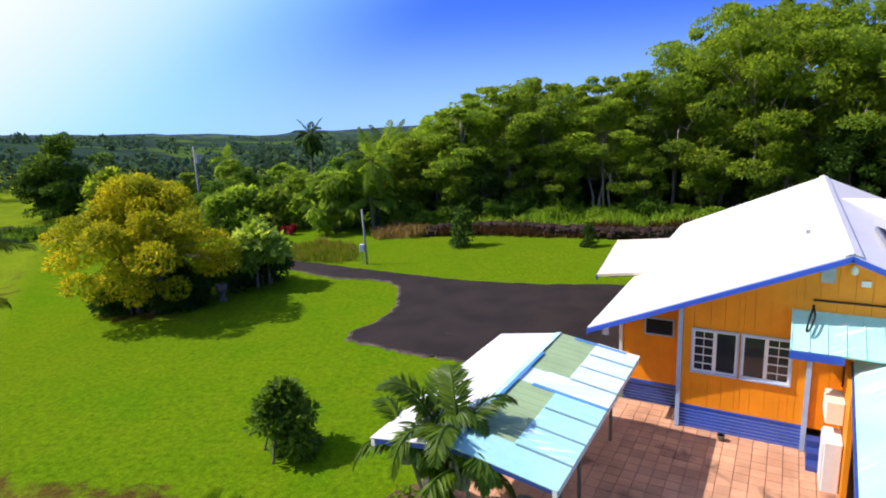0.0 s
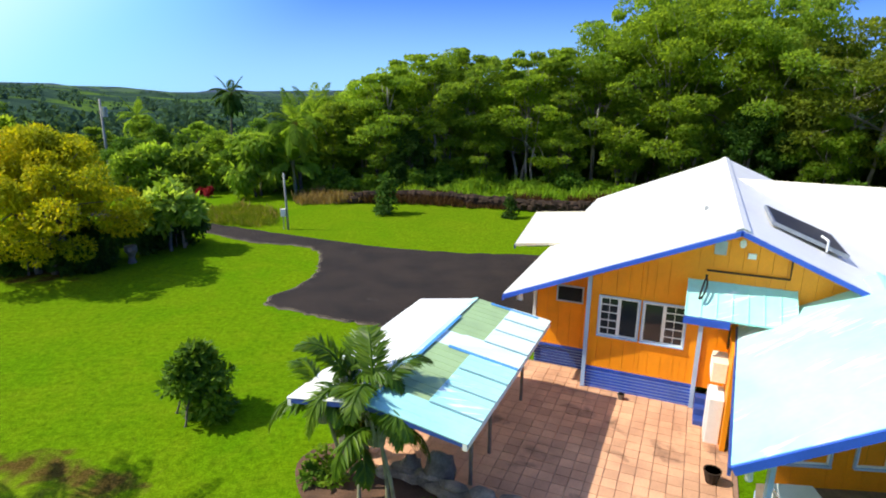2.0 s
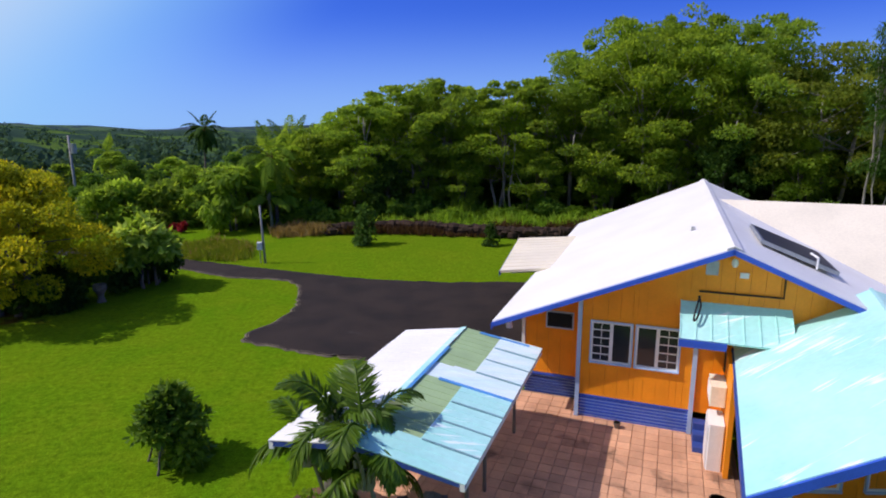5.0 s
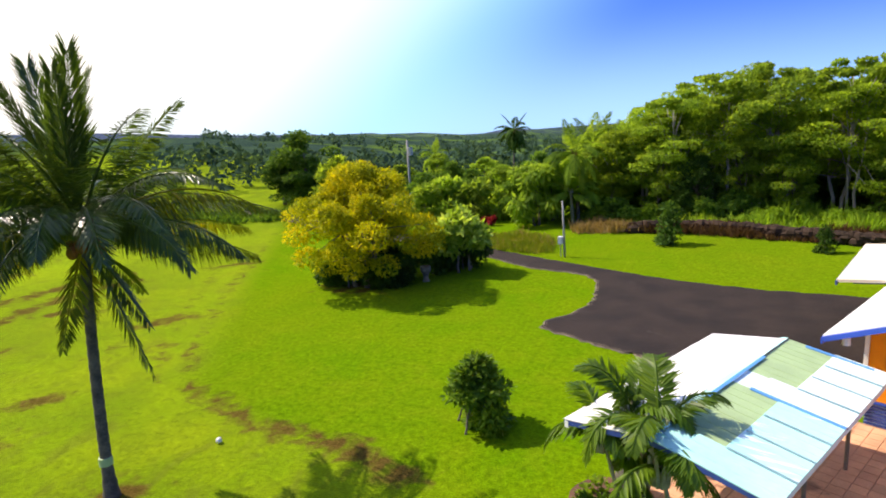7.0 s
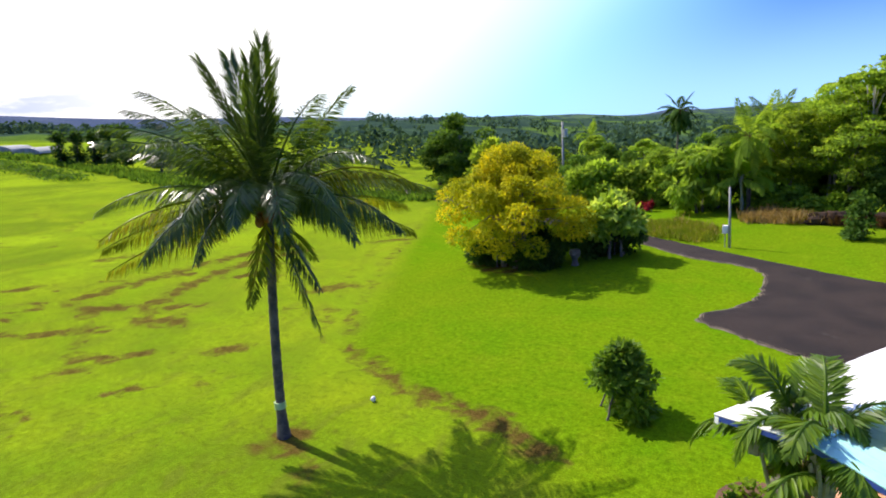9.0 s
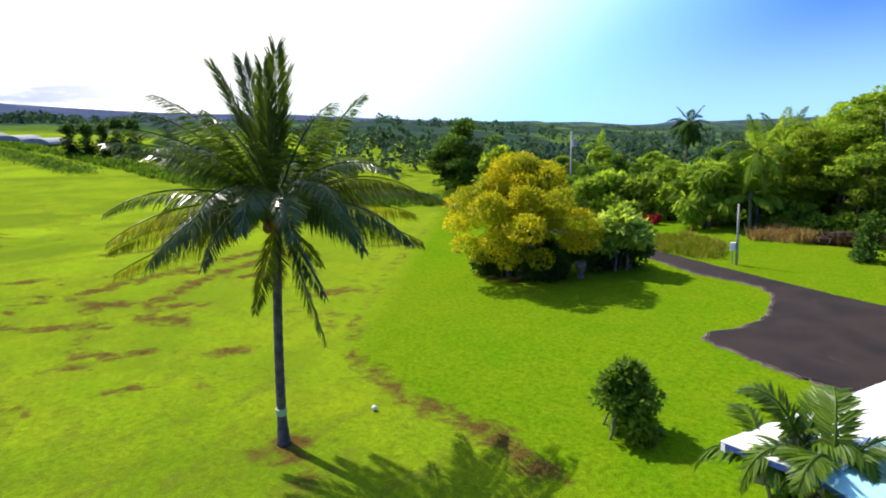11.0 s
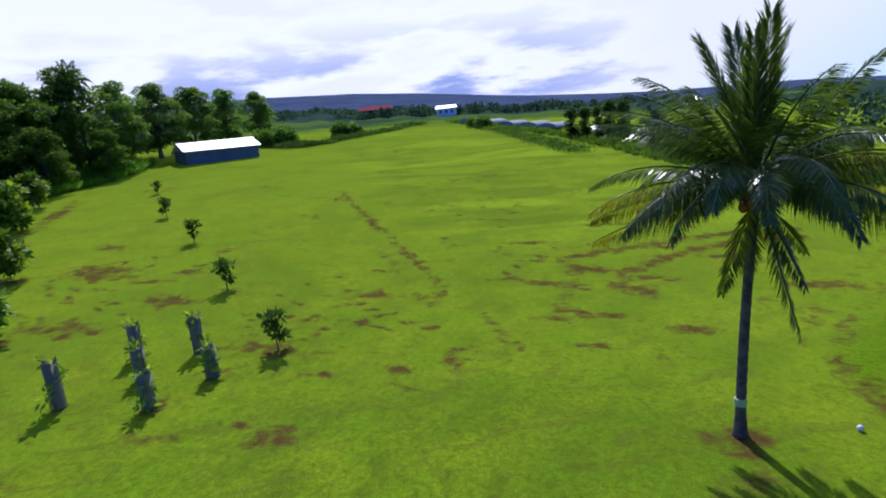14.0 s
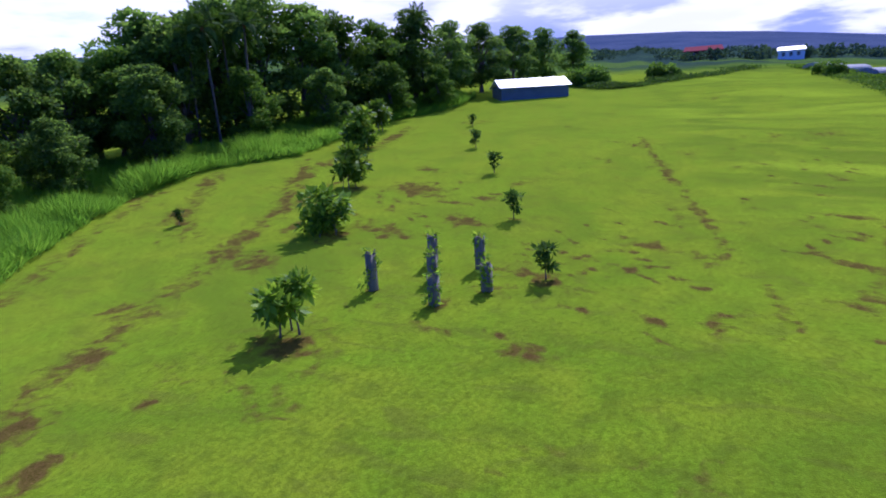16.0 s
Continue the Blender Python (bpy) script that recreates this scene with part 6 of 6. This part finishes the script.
weeds = [polar(a, d)[:2] for a, d in ((5.5, 39.4), (0, 38.9), (-5, 37.9), (-11, 37.6), (-18, 39.4), (-26, 40), (-26, 41.5), (-18, 41.2), (-11, 40.6), (-5, 40.6), (0, 41.2), (6, 41.4))]
grass_field("dry_weeds", "brown dead weeds along the far edge of the lawn", rng, scatter(weeds, 20), 0.62, L_BROWN, 8, 0.09)
dry = [polar(a, d)[:2] for a, d in ((10.6, 39.4), (8, 39.2), (5.2, 39.4), (4.6, 41), (8, 42.5), (11, 42))]
grass_field("dry_grass", "dry straw-coloured grass heap by the lawn", rng, scatter(dry, 22), 0.7, L_DRY, 8, 0.07)
verge = [polar(a, d)[:2] for a, d in ((19.5, 35.2), (14.6, 33.2), (13.2, 33.6), (12.6, 37), (16, 40), (19.5, 39))]
grass_field("tall_grass", "unmown yellowish grass beside the driveway", rng, scatter(verge, 24), 0.4, L_STRAW, 8, 0.05)
grass_field("dry_grass", "dry stalks in the unmown grass beside the driveway", rng, scatter(verge, 3), 0.5, L_DRY, 6, 0.035)
east = [polar(a, d)[:2] for a, d in ((80, 112), (72, 84), (64, 62), (57, 54), (50, 50.5), (38, 53), (38, 58), (50, 56), (58, 62), (66, 72), (74, 96), (82, 126))]
grass_field("tall_grass", "rough green hedge of grass beyond the field", rng, scatter(east, 5), 0.6, L_SHRUB, 9, 0.14)

def hedge_row(name, label, line, w, h, count, leaf, mat):
    """A rough hedge of leaves along a line of the plan."""
    pts = np.array(line, float)
    k = rng.integers(0, len(pts) - 1, count)
    t = rng.uniform(0, 1, count)
    P = pts[k] * (1 - t)[:, None] + pts[k + 1] * t[:, None] + rng.normal(size=(count, 2)) * w
    up = h * rng.uniform(0.05, 1, count) * (0.75 + 0.45 * np.sin(P[:, 0] * 0.8) * np.sin(P[:, 1] * 0.6 + 1))
    P = np.column_stack([P, heights(P[:, 0], P[:, 1]) + up])
    D = rng.normal(size=(count, 3)) + np.array([0, 0, 0.5])
    N = rng.normal(size=(count, 3)) * 0.6 + np.array([0, 0, 1.0])
    L = leaf * rng.uniform(0.6, 1.4, count)
    return tagged(new(name, quads_mesh(name, leaf_data(P, D, N, L, L * 0.6), mat)), label, "hedge", "", "stuff")


hedge_row("hedge", "low rough green hedge across the field behind the shed", [(-96, -16), (-91, -10), (-92, -5), (-99, 0), (-108, 6), (-122, 13)], 0.7, 0.75, 9000, 0.26, L_DARK)
hedge_row("hedge", "dark weeds along the edge of the field", [(-62, 23), (-70, 22.5), (-79, 22), (-90, 21.5), (-101, 21)], 0.9, 0.6, 6000, 0.25, L_SHRUB)
for x, y, s in ((-97.5, -12.0, 1.3), (-95.5, -14.5, 1.2), (-101, -3.0, 1.15), (-103, -1.0, 1.0), (-100, 20.5, 0.95), (-103, 19.5, 0.8)):
    put(field_bush, x, y, s, x * 11)
drop(field_bush)

cl_v = []
for i in range(4200):
    az = rng.uniform(4, 112)
    crest = 2300 <= i < 3600
    if crest:
        az = rng.uniform(4, 64)
    d = rng.uniform(330, 690) if crest else 75 * (640 / 75) ** (rng.uniform(0, 1) ** 0.8)
    if 52 < az < 112 and d < 135:
        d = rng.uniform(135, 600)
    if i >= 3600:
        az, d = rng.uniform(48, 100), rng.uniform(150, 340)
    patch = noise.noise(Vector((d * math.sin(radians(az)), d * math.cos(radians(az)), 0)) * 0.012)
    if patch < (0.16 if crest else 0.05) and d > 130:
        continue
    x, y, z = polar(az, d)
    h = rng.uniform(2.2, 4.2) * (0.75 if d < 140 else 1.0) * (0.7 if az > 50 else 1) * (0.5 if d > 300 else 0.8 if d > 180 else 1)
    n = 46 if d < 200 else 26
    w = unit(rng.normal(size=(n, 3)) + np.array([0, 0, 0.3]))
    P = np.array([x, y, z + h * 0.5]) + w * np.array([h * 0.55, h * 0.55, h * 0.5]) * rng.uniform(0.6, 1.0, (n, 1))
    L = h * 0.36 * rng.uniform(0.6, 1.3, n)
    cl_v.append(leaf_data(P, w + rng.normal(size=(n, 3)) * 0.7, w + np.array([0, 0, 0.8]), L, L * 0.8))
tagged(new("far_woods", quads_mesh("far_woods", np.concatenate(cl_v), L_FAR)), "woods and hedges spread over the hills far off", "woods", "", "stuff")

def house_xy(u, v):
    p = HOUSE @ Vector((u, v, 0))
    return p.x, p.y


# ---- things on the field and beyond ----
def tree_guard(x, y, h, w, turn):
    """A staked cage of grey shade cloth round a seedling."""
    z = ground_z(x, y)
    t = thing("tree_guard", pose(x, y, z, 0, 0, turn), "grey shade cloth guard on stakes round a young plant", "tree guard", "guards round the young plants")
    g = Geo()
    n = 10
    ring0 = [(w / 2 * math.cos(k * math.tau / n), w / 2 * math.sin(k * math.tau / n)) for k in range(n)]
    hh = [h * (0.96 + 0.07 * math.sin(k * 2.1)) for k in range(n)]
    vs = [(a, b, 0.02) for a, b in ring0] + [(a * 1.04, b * 1.04, hh[k]) for k, (a, b) in enumerate(ring0)] + [(a * 0.93, b * 0.93, 0.02) for a, b in ring0] + [(a * 0.97, b * 0.97, hh[k]) for k, (a, b) in enumerate(ring0)]
    fs = [(k, (k + 1) % n, n + (k + 1) % n, n + k) for k in range(n)] + [(2 * n + (k + 1) % n, 2 * n + k, 3 * n + k, 3 * n + (k + 1) % n) for k in range(n)] + [(n + k, n + (k + 1) % n, 3 * n + (k + 1) % n, 3 * n + k) for k in range(n)]
    g.add(vs, fs)
    part("cloth", g, M_MESH, t, smooth=True)
    for k in range(3):
        a = k * math.tau / 3
        part("stake", Geo().tube([(w / 2 * math.cos(a), w / 2 * math.sin(a), 0), (w / 2 * math.cos(a), w / 2 * math.sin(a), h * 1.05)], [0.018, 0.015], 6), M_WOOD, t)
    r = np.random.default_rng(int(abs(x * 100)))
    V = crown_leaves(r, [(0, 0, h * 0.95, w * 0.5, 0.9), (0.25, -0.15, h * 0.3, w * 0.5, 1.3), (0.0, 0.05, h * 0.6, w * 0.55, 1)], 90, 0.26, 0.1, 0.45)
    ob = new("seedling", quads_mesh("seedling", V, L_LIME))
    ob.parent = t
    return t


for x, y, h, w, turn in ((-18.8, -10.5, 1.6, 0.42, 0), (-17.95, -7.5, 1.15, 0.46, 30), (-20.2, -8.45, 1.2, 0.42, 60), (-22.1, -9.2, 1.35, 0.44, 15), (-19.7, -6.0, 1.1, 0.46, 40), (-22.0, -7.0, 1.4, 0.44, 80)):
    tree_guard(x, y, h, w, turn)

ball = thing("ball", pose(-10.87, 10.2, 0.0), "small white ball lying on the lawn", "ball")
part("skin", Geo().blob((0, 0, 0.075), (0.075, 0.075, 0.075), 0.0, 1, 8, 12), M_BALL, ball, smooth=True)

# service pole with its meter box
pole = thing("utility_pole", pose(-6.68, 31.9, 0), "grey service pole with a white meter box", "pole")
part("shaft", Geo().tube([(0, 0, -0.1), (-0.04, 0, 1.7), (-0.09, 0.02, 3.1)], [0.07, 0.06, 0.05], 8), M_POLE, pole, smooth=True)
part("meter_box", Geo().box((-0.34, -0.14, 0.75), (-0.1, 0.08, 1.15), 0.01), M_WHITE, pole, "white meter box")
part("box_stand", Geo().tube([(-0.22, 0, -0.05), (-0.22, 0, 0.76)], [0.03, 0.03], 6), M_METAL, pole)
x, y, z = polar(26.4, 52)
pole2 = thing("utility_pole", pose(x, y, z), "tall wooden power pole with a transformer", "pole")
part("shaft", Geo().tube([(0, 0, -0.1), (0, 0, 6.4)], [0.11, 0.08], 8), M_POLE, pole2, smooth=True)
part("transformer", Geo().tube([(0.26, 0, 5.1), (0.26, 0, 5.8)], [0.2, 0.2], 10), M_METAL, pole2)
wire = Geo()
a, b = Vector((-6.77, 31.9, 3.05)), Vector((3.0, 29.5, 3.1))
wire.tube([a.lerp(b, k / 10) - Vector((0, 0, 1.0 * (k / 10) * (1 - k / 10))) for k in range(11)], [0.01] * 11, 4)
part("wire", wire, M_DARK, pole, "slack black service wire")

# dark stone bank along the far lawn
rs = random.Random(5)
bank_t = thing("stone_wall", pose(0, 0, 0), "low wall of dark lava stones along the far lawn", "stone wall")
for i in range(150):
    az = 5.5 - i * 0.17
    x, y, z = polar(az, 38.9 + 1.2 * math.sin(az * 0.22 + 1.3) + rs.uniform(-0.15, 0.15))
    part("stone", Geo().blob((x, y, z + 0.25 + 0.22 * (i % 2)), (rs.uniform(0.3, 0.6), rs.uniform(0.25, 0.4), rs.uniform(0.18, 0.34)), 0.25, i, 5, 7), M_LAVA, bank_t)

# stone edging and boulders by the palms
edge_t = thing("stone_edging", HOUSE, "low edging of rough grey stones before the patio", "stone edging")
for i in range(19):
    u = -3.0 + i * 0.29
    hgt = rs.uniform(0.09, 0.14)
    part("stone", Geo().blob((u, -5.45 + 0.1 * math.sin(i * 0.8), hgt * 0.85), (rs.uniform(0.22, 0.4), rs.uniform(0.15, 0.22), hgt * 0.85), 0.16, i, 6, 9), M_PALE_STONE, edge_t)
    if i % 2:
        part("stone", Geo().blob((u + 0.1, -5.45 + 0.1 * math.sin(i * 0.8), hgt * 2.1), (rs.uniform(0.22, 0.36), rs.uniform(0.14, 0.2), 0.08), 0.15, i + 40, 6, 9), M_PALE_STONE, edge_t)
for x, y, s in ((0.66, 10.1, 0.42), (0.1, 10.35, 0.3), (-1.15, 11.2, 0.42)):
    bo = thing("boulder", pose(x, y, 0), "upright grey boulder among the palms", "boulder")
    part("rock", Geo().blob((0, 0, s * 0.85), (s * 0.75, s * 0.5, s), 0.18, x, 8, 10), M_STONE, bo, smooth=True)
bedding = sheet("flower_bed", [(p.x, p.y) for p in smooth_line([(-2.3, 10.9, 0), (-1.9, 9.6, 0), (-1.0, 8.7, 0), (0.2, 8.2, 0), (2.2, 8.2, 0), (3.6, 8.0, 0), (3.4, 8.9, 0), (1.0, 9.9, 0), (-0.6, 10.7, 0), (-1.6, 11.6, 0)], 4, True)], 0.025, M_SOIL, "bed of bare red soil round the palms", "flower bed", "structure", 0.03)
rp = np.random.default_rng(8)
for i, (x, y, s, mat) in enumerate(((-1.75, 10.75, 0.3, L_LIME), (-1.3, 9.1, 0.16, L_SHRUB), (0.75, 8.55, 0.15, L_SHRUB), (-1.5, 10.25, 0.24, L_LIME), (2.45, 8.3, 0.14, L_SHRUB), (0.4, 9.2, 0.2, L_SHRUB), (1.2, 8.95, 0.24, L_LIME), (2.6, 8.75, 0.22, L_SHRUB), (3.1, 8.35, 0.2, L_LIME), (-1.9, 10.3, 0.2, L_SHRUB))):
    pl = thing("small_plant", pose(x, y, 0.02), "low leafy plant in the bed", "plant", "plants in the bed")
    ob = new("leaves", quads_mesh("leaves", crown_leaves(rp, [(0, 0, s * 0.6, s, 0.8)], 130, 0.16, 0.1, 0.5), mat))
    ob.parent = pl
# pots on the patio
for u, v, s in ((3.12, -3.0, 0.95), (1.02, -0.35, 0.5)):
    x, y = house_xy(u, v)
    pt = thing("plant_pot", pose(x, y, 0.05), "dark clay pot standing on the pavers", "plant pot")
    part("pot", Geo().tube([(0, 0, 0), (0, 0, 0.2 * s), (0, 0, 0.3 * s), (0, 0, 0.3 * s), (0, 0, 0.24 * s)], [0.11 * s, 0.16 * s, 0.19 * s, 0.16 * s, 0.15 * s], 12), M_LAVA if s > 0.6 else M_STONE, pt, smooth=False)

# the long shed on the field
sx, sy = -81.5, -18.6
shed = thing("shed", pose(sx, sy, ground_z(sx, sy) - 0.25, 0, 0, 90 + 32), "long low blue-grey shed with a white metal roof", "shed")
part("wall", Geo().box((-4.7, -2.2, 0), (4.7, 2.2, 1.75)), M_SHED, shed)
for s in (-1, 1):
    part("roof", Geo().slab([(-5.0, s * 2.6, 1.62), (5.0, s * 2.6, 1.62), (5.0, 0, 2.75), (-5.0, 0, 2.75)], 0.08), M_ROOF_W, shed, "white metal roof slope")
for k in range(3):
    # Near-black panels paint the darkness inside the openings.
    part("door", Geo().box((-4 + k * 3.4, 2.2, 0.05), (-2.2 + k * 3.4, 2.24, 1.6)), M_DARK, shed, "opening, its unlit inside painted as a near-black panel")
# far houses and glasshouses


def far_house(az, d, w, h, roof, wall, label):
    x, y, z = polar(az, d)
    t = thing("house", pose(x, y, z, 0, 0, az), label, "house")
    part("wall", Geo().box((-w / 2, -w * 0.3, -1), (w / 2, w * 0.3, h)), wall, t)
    for s in (-1, 1):
        part("roof", Geo().slab([(-w * 0.55, s * w * 0.36, h - 0.1), (w * 0.55, s * w * 0.36, h - 0.1), (w * 0.5, 0, h + w * 0.13), (-w * 0.5, 0, h + w * 0.13)], 0.2), roof, t)
    for k in range(3):
        part("window", Geo().box((-w * 0.35 + k * w * 0.28, -w * 0.31, h * 0.35), (-w * 0.35 + k * w * 0.28 + w * 0.12, -w * 0.3, h * 0.75)), M_GLASS, t)
    return t


far_house(81.6, 165, 5.4, 2.2, M_ROOF_W, M_WHITE, "small white house far across the field")
far_house(88.2, 190, 9.5, 2.2, M_RED, M_LAVA, "red-roofed house far across the field")
for az, d in ((79.2, 118), (77.4, 110), (75.5, 104), (73.4, 99), (71.6, 95)):
    x, y, z = polar(az, d)
    gh = thing("greenhouse", pose(x, y, z, 0, 0, az + 70), "long low pale plant house beyond the field", "greenhouse", "plant houses beyond the field")
    g = Geo()
    for k in range(9):
        a = math.pi * k / 8
        g.add([(-4, 1.6 * math.cos(a), 0.8 * math.sin(a)), (4, 1.6 * math.cos(a), 0.8 * math.sin(a))], [])
    g.f = [(2 * k, 2 * k + 1, 2 * k + 3, 2 * k + 2) for k in range(8)] + [tuple(range(0, 18, 2)), tuple(range(17, 0, -2))]
    part("cover", g, M_POLE, gh)
# cypress row by the plant houses
cy = make_tree("tree", "narrow dark cypress in a row beyond the field", 170, 5.2, 0.8, 0.1, 0.4, 900, L_DARK, M_BARK, "tall", 0.1, 18)
for az, d in ((70.2, 80), (69.0, 79), (67.8, 78), (66.8, 77), (65.6, 76)):
    x, y, z = polar(az, d)
    tagged(put(cy, x, y, 1.25, az * 9, 0.8 + 0.12 * math.sin(az * 5)), group="cypress row")
drop(cy)

# ---- the patio: pavers laid one by one on a bed of sand ----
PU0, PU1, PV0, PV1 = -4.1, 3.62, -5.25, 0.95
ring = [house_xy(PU0, PV0), house_xy(2.76, PV0), house_xy(2.76, -3.95), house_xy(PU1, -3.95), house_xy(PU1, PV1), house_xy(PU0, PV1)]
patio = sheet("patio", ring, 0.03, M_MORTAR, "patio of square terracotta pavers, worn in places", "patio", "structure", 0.05)
random.seed(9)
size = 0.305
paver_meshes = []
for k in range(4):
    g = Geo()
    h, e, b = size / 2 - 0.006, 0.022, 0.012
    vs = [(sx * h, sy * h, 0.0) for sx, sy in ((-1, -1), (1, -1), (1, 1), (-1, 1))] + [(sx * h, sy * h, e - 0.005) for sx, sy in ((-1, -1), (1, -1), (1, 1), (-1, 1))] \
        + [(sx * (h - b), sy * (h - b), e + random.uniform(-0.002, 0.003)) for sx, sy in ((-1, -1), (1, -1), (1, 1), (-1, 1))]
    g.add(vs, [(8, 9, 10, 11)] + [(i, (i + 1) % 4, 4 + (i + 1) % 4, 4 + i) for i in range(4)] + [(4 + i, 4 + (i + 1) % 4, 8 + (i + 1) % 4, 8 + i) for i in range(4)])
    paver_meshes.append(g.mesh("paver", M_BRICK))
rest = Geo()
count = 0
u = PU0 + size / 2
while u < PU1:
    v = PV0 + size / 2
    while v < PV1 - 0.1:
        if not (u > 2.62 and v < -3.85):
            x, y = house_xy(u, v)
            tilt = random.uniform(-0.6, 0.6)
            if -1.1 < u < 3.6 and v < 0.1 and count < 300:
                ob = new("paver", paver_meshes[random.randrange(4)])
                ob.matrix_world = pose(x, y, 0.03, tilt, random.uniform(-0.6, 0.6), -26.1 + random.uniform(-0.7, 0.7))
                ob.parent = patio
                count += 1
            else:
                m = pose(x, y, 0.03, 0, 0, -26.1)
                h = size / 2 - 0.006
                rest.add([m @ Vector(p) for p in ((-h, -h, 0.02), (h, -h, 0.02), (h, h, 0.02), (-h, h, 0.02), (-h, -h, 0), (h, -h, 0), (h, h, 0), (-h, h, 0))],
                         [(0, 1, 2, 3), (0, 4, 5, 1), (1, 5, 6, 2), (2, 6, 7, 3), (3, 7, 4, 0)])
        v += size
    u += size
tagged(part("pavers", rest, M_BRICK, patio), "", "", "", "stuff")
pad = sheet("pad", [house_xy(2.78, -7.6), house_xy(3.62, -7.6), house_xy(3.62, -3.97), house_xy(2.78, -3.97)], 0.04, M_CONCRETE, "mossy grey concrete pad beside the deck", "pad", "structure", 0.05)
